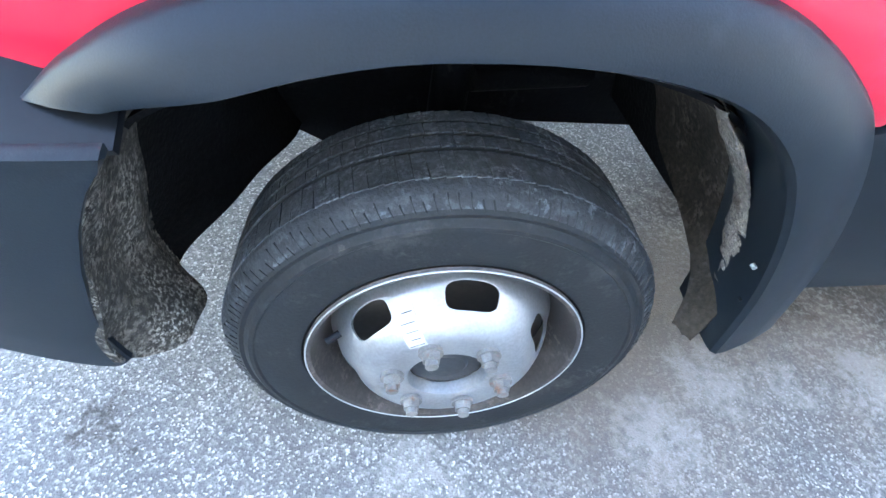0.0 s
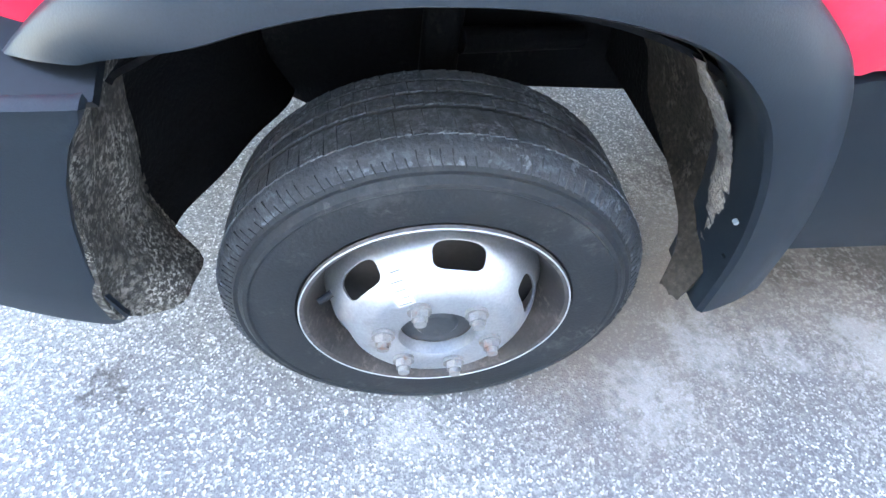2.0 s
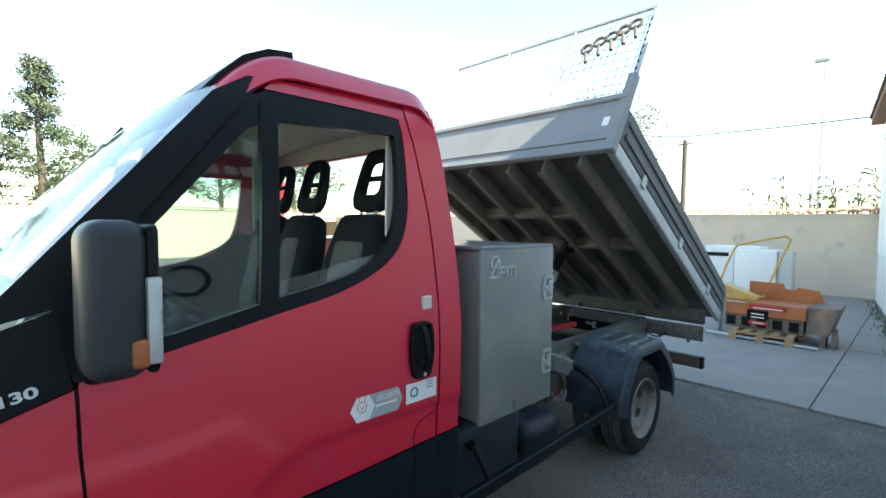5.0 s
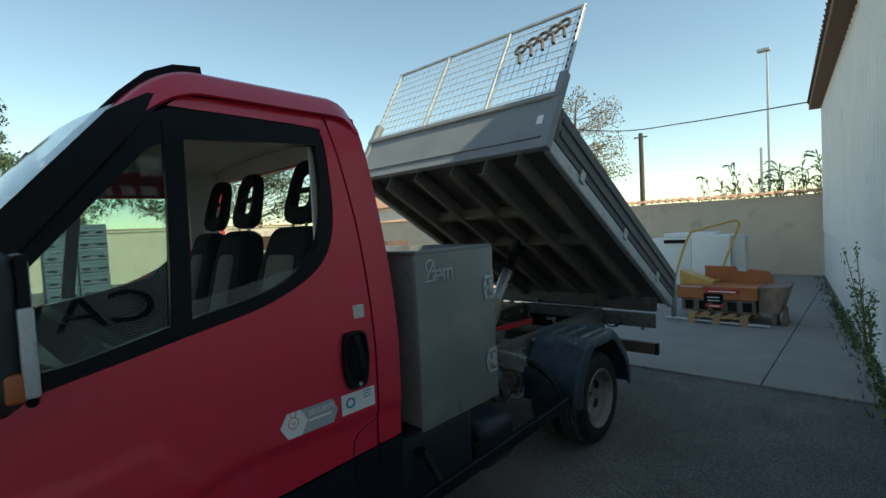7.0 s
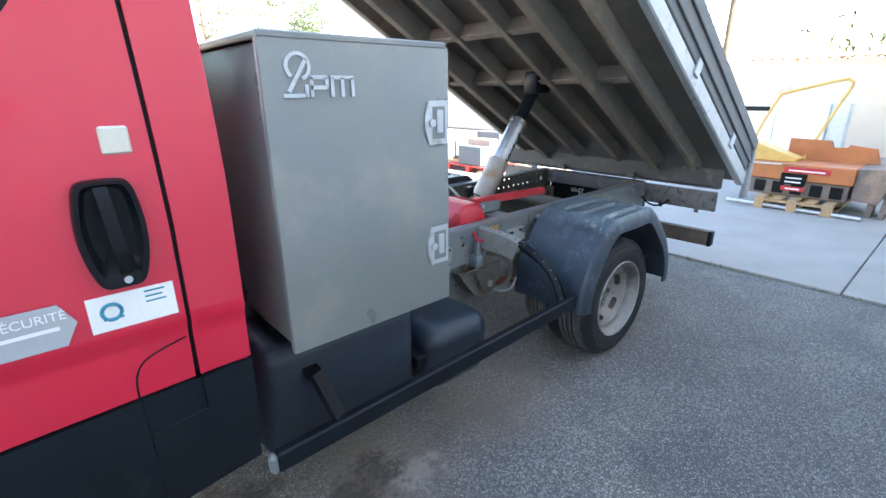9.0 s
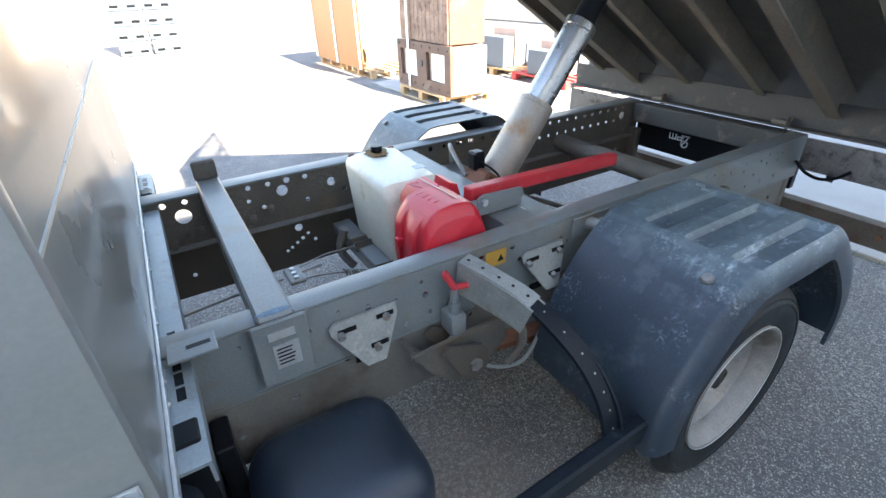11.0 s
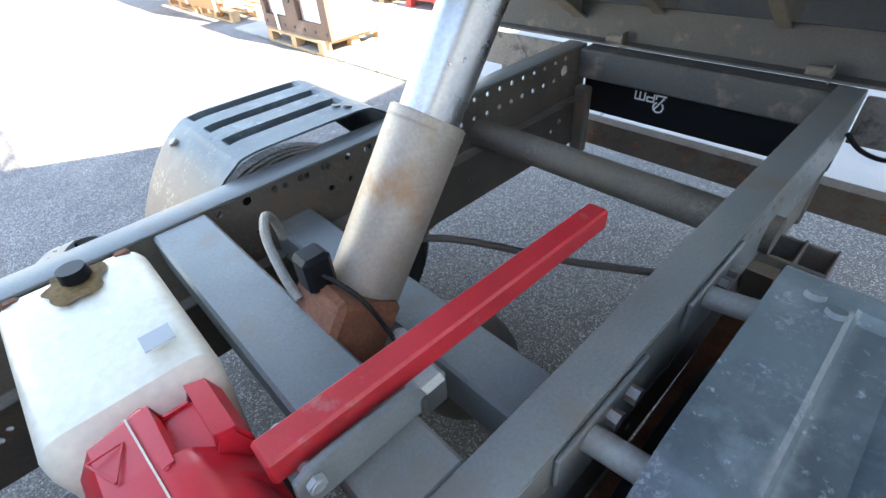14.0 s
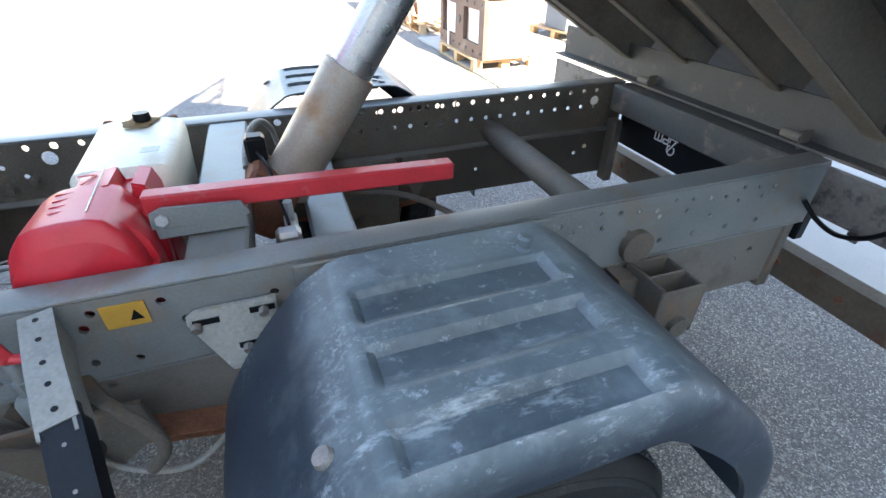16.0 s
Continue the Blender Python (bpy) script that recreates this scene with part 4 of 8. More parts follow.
part("bonnet", bm, RED, truck, "red painted bonnet")
bm = bmesh.new()
def nose(u, v):
    s = 2 * v - 1
    return (-0.95 - 0.14 * (1 - s * s) - 0.06 * u, YC + s * (YC - 0.2), 1.08 - 0.55 * u)
grid_surface(bm, nose, 6, 16)
thicken(bm, 0.03)
part("grille", bm, BLACK, truck, "black grille and nose panel")
bm = bmesh.new()
grid_surface(bm, lambda u, v: (-1.0 - 0.16 * (1 - (2 * v - 1) ** 2), YC + (2 * v - 1) * (YC - 0.3), 0.30 + 0.34 * u), 4, 14)
thicken(bm, 0.06)
part("front_bumper", bm, PLASTIC, truck, "dark grey plastic front bumper")
# rear wall of the cab with its window
bm = bmesh.new()
ywl = lambda z: 0.02 + yside(1.0, z)
for z0, z1, ya, yb in ((0.60, 1.50, None, None), (2.08, 2.24, None, None), (1.50, 2.08, None, 0.16), (1.50, 2.08, 2 * YC - 0.16, None)):
    pa, pb = (ywl(z0), ywl(z1)) if ya is None else (ya, ya)
    qa, qb = (2 * YC - ywl(z0), 2 * YC - ywl(z1)) if yb is None else (yb, yb)
    xa, xb = 1.404, 1.404
    f = [bm.verts.new(p) for p in ((xa, pa, z0), (xa, qa, z0), (xb, qb, z1), (xb, pb, z1))]
    g = [bm.verts.new(v.co + Vector((-0.03, 0, 0))) for v in f]
    bm.faces.new(f)
    bm.faces.new(g[::-1])
    for i in range(4):
        bm.faces.new((f[i], g[i], g[(i + 1) % 4], f[(i + 1) % 4]))
part("rear_wall", bm, RED, truck, "red rear wall of the cab", smooth=0)
for n_, b_ in (("upper_trim", (1.352, 1.360, 0.22, 2 * YC - 0.22, 2.085, 2.20)), ("pillar_trim_rear", (1.352, 1.360, 0.186, 0.206, 1.50, 2.084)), ("pillar_trim_rear", (1.352, 1.360, 2 * YC - 0.206, 2 * YC - 0.186, 1.50, 2.084)), ("lower_trim", (1.352, 1.360, 0.10, 2 * YC - 0.10, 0.75, 1.499))):
    bm = bmesh.new()
    box(bm, *b_, 0.003, 1)
    part(n_, bm, LINER if n_ != "lower_trim" else SEAT, truck, "beige cab lining" if n_ != "lower_trim" else "")
bm = bmesh.new()
box(bm, 1.365, 1.371, 0.16, 2 * YC - 0.16, 1.50, 2.08)
g = part("rear_window", bm, GLASS, truck, "clear rear window")
g.visible_shadow = False
bm = bmesh.new()
box(bm, 0.46, 1.39, 0.06, 2 * YC - 0.06, 0.62, 0.70)
box(bm, -0.15, 0.47, 0.06, 2 * YC - 0.06, 0.86, 0.90)
part("cab_floor", bm, BLACK, truck, "black rubber cab floor")
bm = bmesh.new()
box(bm, -0.95, -0.12, 0.52, 2 * YC - 0.52, 0.55, 1.15, 0.05)
box(bm, -0.16, -0.12, 0.1, 2 * YC - 0.1, 0.9, 1.40)
part("engine_bay", bm, BLACK, truck, "dark engine bay and bulkhead")

# pillar linings, sun visors and the middle mirror
for far in (False, True):
    Y = (lambda y: 2 * YC - y) if far else (lambda y: y)
    bm = bmesh.new()
    sweep(bm, smooth_path([(-0.02, Y(0.115), 1.44), (0.14, Y(0.135), 1.64), (0.32, Y(0.165), 1.87), (0.50, Y(0.20), 2.08)], 4), 0.055, 0.05, side=(0, 1, 0))
    part("pillar_lining", bm, LINER, truck, "beige windscreen pillar lining")
    bm = bmesh.new()
    box(bm, 1.16, 1.35, min(Y(0.215), Y(0.235)), max(Y(0.215), Y(0.235)), 1.66, 2.19, 0.008, 2)
    part("corner_lining", bm, LINER, truck, "beige lining of the rear corner")
for y0, y1, z0 in ((0.30, 0.78, 1.985), (1.06, 1.56, 1.985)):
    bm = bmesh.new()
    beam(bm, (0.50, (y0 + y1) / 2, 2.135), (0.40, (y0 + y1) / 2, z0), y1 - y0, 0.022, 0.008, up=(1, 0, 0.6))
    part("sun_visor", bm, LINER, truck, "beige folded sun visor")
bm = bmesh.new()
box(bm, 0.245, 0.30, 0.83, 1.06, 1.93, 2.02, 0.022, 3)
tube(bm, (0.27, 0.945, 2.0), (0.34, 0.945, 2.10), 0.014, 10)
part("inner_mirror", bm, BLACK, truck, "dark rear view mirror housing")

# dashboard, steering wheel, seats
bm = bmesh.new()
prism(bm, [(-0.12, 1.36), (0.05, 1.42), (0.20, 1.42), (0.30, 1.36), (0.34, 1.22), (0.26, 0.95), (-0.12, 0.90)], lambda u, v, w: (u, 0.12 + w, v), 2 * YC - 0.24, 0.02)
part("dashboard", bm, BLACK, truck, "black dashboard")
bm = bmesh.new()
c, ax = Vector((0.46, 0.47, 1.38)), Vector((0.62, 0, 0.78)).normalized()
rot = ax.to_track_quat("Z", "Y").to_matrix()
pts = [c + rot @ Vector((0.21 * math.cos(a), 0.21 * math.sin(a), 0)) for a in (2 * math.pi * k / 40 for k in range(41))]
pipe(bm, pts, 0.016, 8)
for a in (0.2, math.pi - 0.2, 1.5 * math.pi):
    tube(bm, c - ax * 0.02, c + rot @ Vector((0.2 * math.cos(a), 0.2 * math.sin(a), 0)), 0.018, 8)
tube(bm, c - ax * 0.35, c, 0.05, 14)
tube(bm, c - ax * 0.03, c + ax * 0.015, 0.075, 18)
part("steering_wheel", bm, BLACK, truck, "black steering wheel")


def seat(yc, w):
    s = part("seat", (lambda b: (box(b, 0.62, 1.14, yc - w / 2, yc + w / 2, 0.98, 1.16, 0.05, 3), b)[1])(bmesh.new()), SEAT, truck, "dark cloth cab seat")
    bm = bmesh.new()
    lean = Matrix.Translation((1.08, yc, 1.12)) @ Matrix.Rotation(radians(14), 4, "Y")
    box(bm, -0.07, 0.07, -w / 2, w / 2, 0.0, 0.655, 0.06, 4, lean)
    bmesh.ops.subdivide_edges(bm, edges=[e for e in bm.edges if e.calc_length() > 0.3], cuts=6, use_grid_fill=True)
    flip = lean.inverted()
    for v in bm.verts:
        q = flip @ v.co
        q.y *= 1 - 0.34 * smoothstep(0.38, 0.66, q.z)
        v.co = lean @ q
    part("backrest", bm, SEAT, s)
    bm = bmesh.new()
    box(bm, -0.085, 0.02, -w / 2 + 0.11, w / 2 - 0.11, 0.06, 0.52, 0.04, 3, lean)
    part("backrest_panel", bm, SEATGREY, s, "grey woven backrest panel")
    bm = bmesh.new()
    # headrest: a ring with two slots
    hr = lean @ Matrix.Translation((0.0, 0, 0.695))
    def rounded(hw0, hw1, z0, z1, power, n=40):
        out = []
        for k in range(n):
            t = 2 * math.pi * k / n
            c_, s_ = math.cos(t), math.sin(t)
            r_ = (abs(c_) ** power + abs(s_) ** power) ** (-1 / power)
            f_ = (1 + r_ * s_) / 2
            out.append((r_ * c_ * (hw0 + (hw1 - hw0) * f_), z0 + (z1 - z0) * f_))
        return out
    big, hole = rounded(0.142, 0.098, -0.025, 0.290, 4.0), rounded(0.080, 0.066, 0.060, 0.226, 5.0)
    mid_o, mid_h = Vector((0, 0.13)), Vector((0, 0.145))
    rings = []
    for base_, mid, scale, depth_ in ((hole, mid_h, 1.0, -0.012), (hole, mid_h, 1.08, -0.024), (big, mid_o, 0.90, -0.030), (big, mid_o, 0.975, -0.021), (big, mid_o, 1.0, 0.0), (big, mid_o, 0.975, 0.021), (big, mid_o, 0.90, 0.030), (hole, mid_h, 1.08, 0.024), (hole, mid_h, 1.0, 0.012)):
        rings.append([bm.verts.new(hr @ Vector((depth_, y_ * scale, mid.y + (z_ - mid.y) * scale))) for y_, z_ in base_])
    for ra_, rb_ in zip(rings, rings[1:] + rings[:1]):
        for k in range(40):
            bm.faces.new((ra_[k], ra_[(k + 1) % 40], rb_[(k + 1) % 40], rb_[k]))
    box(bm, -0.016, 0.016, -0.080, 0.080, 0.132, 0.154, 0.008, 2, hr)
    part("headrest", bm, SEAT, s, "dark headrest with slots")
    for dy in (-0.06, 0.06):
        bm = bmesh.new()
        tube(bm, hr @ Vector((0, dy, -0.09)), hr @ Vector((0, dy, 0.02)), 0.008, 8)
        part("headrest_post", bm, ZINC, s)


for yc, w in ((0.47, 0.48), (1.06, 0.42), (1.48, 0.40)):
    seat(yc, w)

# mirrors
for far in (False, True):
    Y = (lambda y: 2 * YC - y) if far else (lambda y: y)
    span = lambda p, q: (min(Y(p), Y(q)), max(Y(p), Y(q)))
    bm = bmesh.new()
    box(bm, 0.048, 0.172, *span(-0.280, -0.105), 1.380, 1.718, 0.046, 6)
    mir = part("mirror", bm, MIRRORPLASTIC, truck, "large dark grey wing mirror")
    bm = bmesh.new()
    box(bm, 0.160, 0.184, *span(-0.274, -0.110), 1.388, 1.710, 0.012, 2)
    part("mirror_rim", bm, BLACK, mir)
    bm = bmesh.new()
    box(bm, 0.1835, 0.1865, *span(-0.255, -0.125), 1.50, 1.69, 0.001, 1)
    part("mirror_glass", bm, MIRROR, mir)
    bm = bmesh.new()
    box(bm, 0.128, 0.166, *span(-0.286, -0.245), 1.405, 1.468, 0.012, 3)
    part("indicator", bm, AMBER, mir, "amber indicator lens")
    bm = bmesh.new()
    box(bm, 0.158, 0.186, *span(-0.286, -0.258), 1.412, 1.598, 0.006, 2)
    part("lens_strip", bm, ZINC, mir, "clear ribbed lens strip")
    bm = bmesh.new()
    box(bm, 0.065, 0.155, *span(-0.12, 0.06), 1.340, 1.395, 0.018, 2)
    part("mirror_arm", bm, BLACK, mir)


# ---- wheels ----
def tyre(bm, cx, y0, cz, w=0.20, R=0.345, r=0.218):
    """A road tyre from y0 inwards, with bulging sidewalls, ribs and shoulders."""
    p = [(r, 0.016), (r + 0.010, 0.004), (r + 0.03, 0.0005), (r + 0.055, -0.004), (r + 0.075, -0.002), (r + 0.078, -0.005), (r + 0.084, -0.004), (r + 0.092, 0.004), (r + 0.098, 0.003), (R - 0.022, 0.010), (R - 0.012, 0.018), (R - 0.005, 0.027)]
    t = [(R - 0.004, 0.030)]
    for g in (0.090, 0.120, 0.150):
        t += [(R, g - 0.0028), (R - 0.007, g - 0.0018), (R - 0.007, g + 0.0018), (R, g + 0.0028)]
    t += [(R - 0.004, w - 0.030)]
    q = [(a, w - b) for a, b in p[::-1]]
    return p, t, q


def wheel(parent, cx, y0, cz, front, far):
    Y = -1 if far else 1
    base = 2 * YC - y0 if far else y0
    p, t, q = tyre(None, cx, 0, cz)
    bm = bmesh.new()
    lathe(bm, [(r, d * Y) for r, d in p + t + q], (cx, base, cz), 96)
    ty = part("tyre", bm, RUBBER, parent, "worn black road tyre")
    # shoulder blocks and sipes
    bm = bmesh.new()
    random.seed(11)
    R = 0.3455
    for k in range(120):
        a = 2 * math.pi * k / 120
        for d, wd in ((0.060, 0.050), (0.105, 0.022), (0.135, 0.022), (0.165, 0.022)):
            aa = a + random.uniform(-0.0015, 0.0015)
            m = Matrix.Translation((cx, base + Y * d, cz)) @ Matrix.Rotation(-aa, 4, "Y") @ Matrix.Translation((R - 0.0015, 0, 0)) @ Matrix.Rotation(radians(random.uniform(-3, 3) + 7), 4, "X")
            box(bm, -0.004, 0.0034 + random.uniform(-0.0004, 0.0003) - (0.0012 if d < 0.07 or d > 0.15 else 0), -wd / 2, wd / 2, -0.0085, 0.0085, turn=m)
    tr = part("tread", bm, TREAD, ty, "worn ribbed tread", smooth=0)
    if front:
        bm = bmesh.new()
        lathe(bm, [(r, d * Y) for r, d in ((0.3145, 0.0075), (0.3155, 0.0050), (0.323, 0.0088), (0.330, 0.0140), (0.337, 0.0205), (0.3425, 0.0285), (0.3450, 0.0365))], (cx, base, cz), 96)
        part("shoulder", bm, TONED_SHOULDER, ty, "scuffed tyre shoulder, toned down against the light it catches")
        bm = bmesh.new()
        for k in range(150):
            a = 2 * math.pi * k / 150 + random.uniform(-0.004, 0.004)
            r1 = random.choice((0.330, 0.336, 0.340))
            d1 = 0.0140 + (r1 - 0.330) / 0.007 * 0.0065
            a2 = a + 0.012
            beam(bm, (cx + 0.3185 * math.cos(a), base + Y * 0.0062, cz + 0.3185 * math.sin(a)), (cx + r1 * math.cos(a2), base + Y * (d1 - 0.0004), cz + r1 * math.sin(a2)), 0.0026, 0.0010)
        tagged(part("sipe_pattern", bm, RUBBER, ty, "fine dark cuts across the shoulder", smooth=0), kind="stuff")
        for r, d, rr in ((0.3075, 0.0040, 0.0012), (0.3135, 0.0060, 0.0016)):
            bm = bmesh.new()
            pipe(bm, [(cx + r * math.cos(a), base + Y * d, cz + r * math.sin(a)) for a in (2 * math.pi * k / 96 for k in range(97))], rr, 6)
            part("shoulder_ring", bm, SHOULDER, ty, "brown-grey moulded ring on the tyre shoulder")
    # rim
    bm = bmesh.new()
    if front:
        rim = [(0.221, 0.012), (0.224, 0.004), (0.221, -0.001), (0.214, 0.002), (0.209, 0.016), (0.203, 0.030), (0.196, 0.045), (0.189, 0.075), (0.187, 0.16)]
    else:
        rim = [(0.221, 0.012), (0.224, 0.004), (0.221, -0.001), (0.214, 0.002), (0.209, 0.016), (0.198, 0.03), (0.19, 0.05), (0.186, 0.12), (0.186, 0.17)]
    lathe(bm, [(r, d * Y) for r, d in rim], (cx, base, cz), 96)
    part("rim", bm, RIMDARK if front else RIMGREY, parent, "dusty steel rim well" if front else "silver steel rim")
    bm = bmesh.new()
    pipe(bm, [(cx + 0.2215 * math.cos(a), base - Y * 0.0012, cz + 0.2215 * math.sin(a)) for a in (2 * math.pi * k / 96 for k in range(97))], 0.0013, 6)
    part("rim_lip", bm, ZINC, parent, "bright worn rim lip")
    # disc with hand holes
    bm = bmesh.new()
    if front:
        prof = [(0.060, -0.010), (0.064, -0.030), (0.070, -0.033), (0.108, -0.034), (0.114, -0.033), (0.124, -0.029), (0.134, -0.022), (0.140, -0.017), (0.1445, -0.012), (0.149, -0.007), (0.153, -0.002), (0.157, 0.003), (0.161, 0.009), (0.165, 0.015), (0.169, 0.022), (0.173, 0.032), (0.177, 0.045), (0.182, 0.062), (0.188, 0.070)]
        h0, h1, hr, rot = 0.1445, 0.1695, 0.157, 80
    else:
        prof = [(0.060, 0.150), (0.064, 0.138), (0.108, 0.136), (0.124, 0.132), (0.134, 0.124), (0.140, 0.118), (0.1445, 0.113), (0.149, 0.108), (0.153, 0.104), (0.157, 0.099), (0.161, 0.094), (0.165, 0.089), (0.170, 0.082), (0.176, 0.070), (0.184, 0.062)]
        h0, h1, hr, rot = 0.143, 0.166, 0.155, 20
    def depth(r):
        for (r0, d0), (r1, d1) in zip(prof, prof[1:]):
            if r <= r1:
                return d0 + (d1 - d0) * (r - r0) / (r1 - r0)
        return prof[-1][1]
    ra, rb = 0.124, prof[-2][0]
    grid = {}
    def vert(r, ang, lift=0.0):
        key = (round(r, 5), round(ang % 360, 3))
        if key not in grid:
            t = radians(ang)
            grid[key] = bm.verts.new((cx + r * math.cos(t), base + Y * (depth(r) + lift), cz + r * math.sin(t)))
        return grid[key]
    for sct in range(6):
        mid = rot + 60 * sct
        loops = []
        for j in range(7):
            f = j / 6
            loop = []
            for k in range(48):
                t = 2 * math.pi * k / 48
                c, s = math.cos(t), math.sin(t)
                q = (abs(c) ** 3.6 + abs(s) ** 3.6) ** (-1 / 3.6)
                hx, hy = math.degrees(0.0405 / hr) * q * c, (h1 - h0) / 2 * q * s
                m = max(abs(c), abs(s))
                ox, oy = 30 * c / m, s / m
                ry = (h0 + h1) / 2 + hy
                ro = (ra + rb) / 2 + oy * (rb - ra) / 2
                g = f ** 1.3
                loop.append(vert(ry + (ro - ry) * g, mid + hx + (ox - hx) * g, 0.004 * (1 - f) ** 3 if front else 0.0))
            loops.append(loop)
        for a, b in zip(loops, loops[1:]):
            for k in range(48):
                q = [a[k], a[(k + 1) % 48], b[(k + 1) % 48], b[k]]
                if len(set(q)) == 4:
                    bm.faces.new(q)
    edge = sorted({round(k[1], 3) for k in grid if abs(k[0] - ra) < 1e-4})
    inner_r = [p[0] for p in prof if p[0] < ra - 1e-4]
    rows = [[vert(r, t) for t in edge] for r in inner_r + [ra]]
    n_e = len(edge)
    for a, b in zip(rows, rows[1:]):
        for k in range(n_e):
            bm.faces.new((a[k], a[(k + 1) % n_e], b[(k + 1) % n_e], b[k]))
    edge = sorted({round(k[1], 3) for k in grid if abs(k[0] - rb) < 1e-4})
    rows = [[vert(r, t) for t in edge] for r in (rb, prof[-1][0])]
    for k in range(len(edge)):
        bm.faces.new((rows[0][k], rows[0][(k + 1) % len(edge)], rows[1][(k + 1) % len(edge)], rows[1][k]))
    thicken(bm, 0.004 * Y)
    disc = part("wheel_disc", bm, SILVER if front else RIMGREY, parent, "silver painted steel wheel disc" if front else "dull grey steel wheel disc", smooth=50)
    if front and not far:
        # a paper label stuck over the shoulder of the disc, with its printed bars
        mid = math.radians(117)
        def stuck(r, s, lift):
            return (cx + r * math.cos(mid) - s * math.sin(mid), base + depth(r) - lift, cz + r * math.sin(mid) + s * math.cos(mid))
        bm = bmesh.new()
        grid_surface(bm, lambda u, v: stuck(0.108 + 0.052 * u, -0.014 + 0.028 * v, 0.0012), 14, 2)
        thicken(bm, 0.0006)
        part("paper_label", bm, LABELGREY, disc, "white paper label on the disc")
        for k in range(9):
            r0 = 0.113 + 0.005 * k
            bm = bmesh.new()
            grid_surface(bm, lambda u, v: stuck(r0 + (0.0009 + 0.0006 * (k % 2)) * u, -0.011 + (0.022 - 0.003 * (k % 3)) * v, 0.0030), 3, 2)
            thicken(bm, 0.0004)
            part("print_bar", bm, STICKERGREY if k % 2 else INK, disc)
    yh = -0.012 if front else 0.13
    bm = bmesh.new()
    lathe(bm, [(0.0005, Y * (yh - 0.002)), (0.03, Y * (yh - 0.003)), (0.036, Y * (yh + 0.002)), (0.058, Y * (yh + 0.003)), (0.0635, Y * (yh + 0.012))], (cx, base, cz), 40)
    part("hub_cap", bm, HUBDARK if front else RIMDARK, disc, "dull grey hub")
    for k in range(6):
        a = radians(111 - 60 * k)
        c = Vector((cx + 0.0885 * math.cos(a), base, cz + 0.0885 * math.sin(a)))
        bm = bmesh.new()
        y1 = -0.034 if front else 0.136
        tube(bm, c + Vector((0, Y * y1, 0)), c + Vector((0, Y * (y1 - 0.006), 0)), 0.0185, 18)
        tube(bm, c + Vector((0, Y * (y1 - 0.005), 0)), c + Vector((0, Y * (y1 - 0.018), 0)), 0.0148, 6, 0.0138)
        tube(bm, c + Vector((0, Y * (y1 - 0.016), 0)), c + Vector((0, Y * (y1 - 0.027), 0)), 0.0095, 12)
        part("wheel_nut", bm, NUT, disc)
    return disc


for far in (False, True):
    fw = part("front_wheel", (lambda b: (tube(b, (0, 0.06 if not far else 2 * YC - 0.06, 0.34), (0, 0.25 if not far else 2 * YC - 0.25, 0.34), 0.06, 20), b)[1])(bmesh.new()), RUSTY, truck, "front wheel with steel disc and six nuts")
    d = wheel(fw, 0.0, -0.012, 0.34, True, far)
    bm = bmesh.new()
    yb = (lambda y: 2 * YC - y) if far else (lambda y: y)
    tube(bm, (0, yb(0.045), 0.34), (0, yb(0.062), 0.34), 0.172, 40)
    part("brake_disc", bm, DRUM, fw, "dusty brown-grey brake disc")
    if not far:
        bm = bmesh.new()
        tube(bm, (-0.165, 0.0, 0.405), (-0.185, -0.012, 0.40), 0.006, 10)
        part("valve", bm, BLACK, fw)
    turn = radians(-2.6 if not far else 2.6)
    mid_ = Vector((0, yb(0.0), 0.34))
    fw.matrix_world = Matrix.Translation(mid_ + Vector((0, -0.008 if not far else 0.008, 0))) @ Matrix.Rotation(turn, 4, "X") @ Matrix.Translation(-mid_)
    for y0 in (0.015, 0.245):
        rw = part("rear_wheel", (lambda b: (tube(b, (3.45, y0 + 0.13 if not far else 2 * YC - y0 - 0.13, 0.34), (3.45, y0 + 0.19 if not far else 2 * YC - y0 - 0.19, 0.34), 0.06, 20), b)[1])(bmesh.new()), RUSTY, truck, "twin rear wheel")
        wheel(rw, 3.45, y0, 0.34, False, far)

# axles, springs, drive shaft
bm = bmesh.new()
tube(bm, (3.45, 0.3, 0.34), (3.45, 2 * YC - 0.3, 0.34), 0.06, 20)
bmesh.ops.create_uvsphere(bm, u_segments=20, v_segments=12, radius=0.15, matrix=Matrix.Translation((3.45, YC, 0.34)))
part("rear_axle", bm, RUSTY, truck, "rusty rear axle")
bm = bmesh.new()
tube(bm, (0.0, 0.3, 0.34), (0.0, 2 * YC - 0.3, 0.34), 0.05, 16)
tube(bm, (0.0, 0.34, 0.36), (0.03, 0.40, 0.75), 0.035, 16)
tube(bm, (0.0, 2 * YC - 0.34, 0.36), (0.03, 2 * YC - 0.40, 0.75), 0.035, 16)
beam(bm, (0.0, 0.30, 0.30), (0.10, 0.62, 0.38), 0.10, 0.05, 0.01)
beam(bm, (0.0, 2 * YC - 0.30, 0.30), (0.10, 2 * YC - 0.62, 0.38), 0.10, 0.05, 0.01)
part("front_axle", bm, SHADED_LINER, truck, "dark front axle and suspension")
bm = bmesh.new()
tube(bm, (1.2, YC + 0.02, 0.45), (3.35, YC, 0.365), 0.050, 24)
part("drive_shaft", bm, RUSTY, truck, "dusty drive shaft")
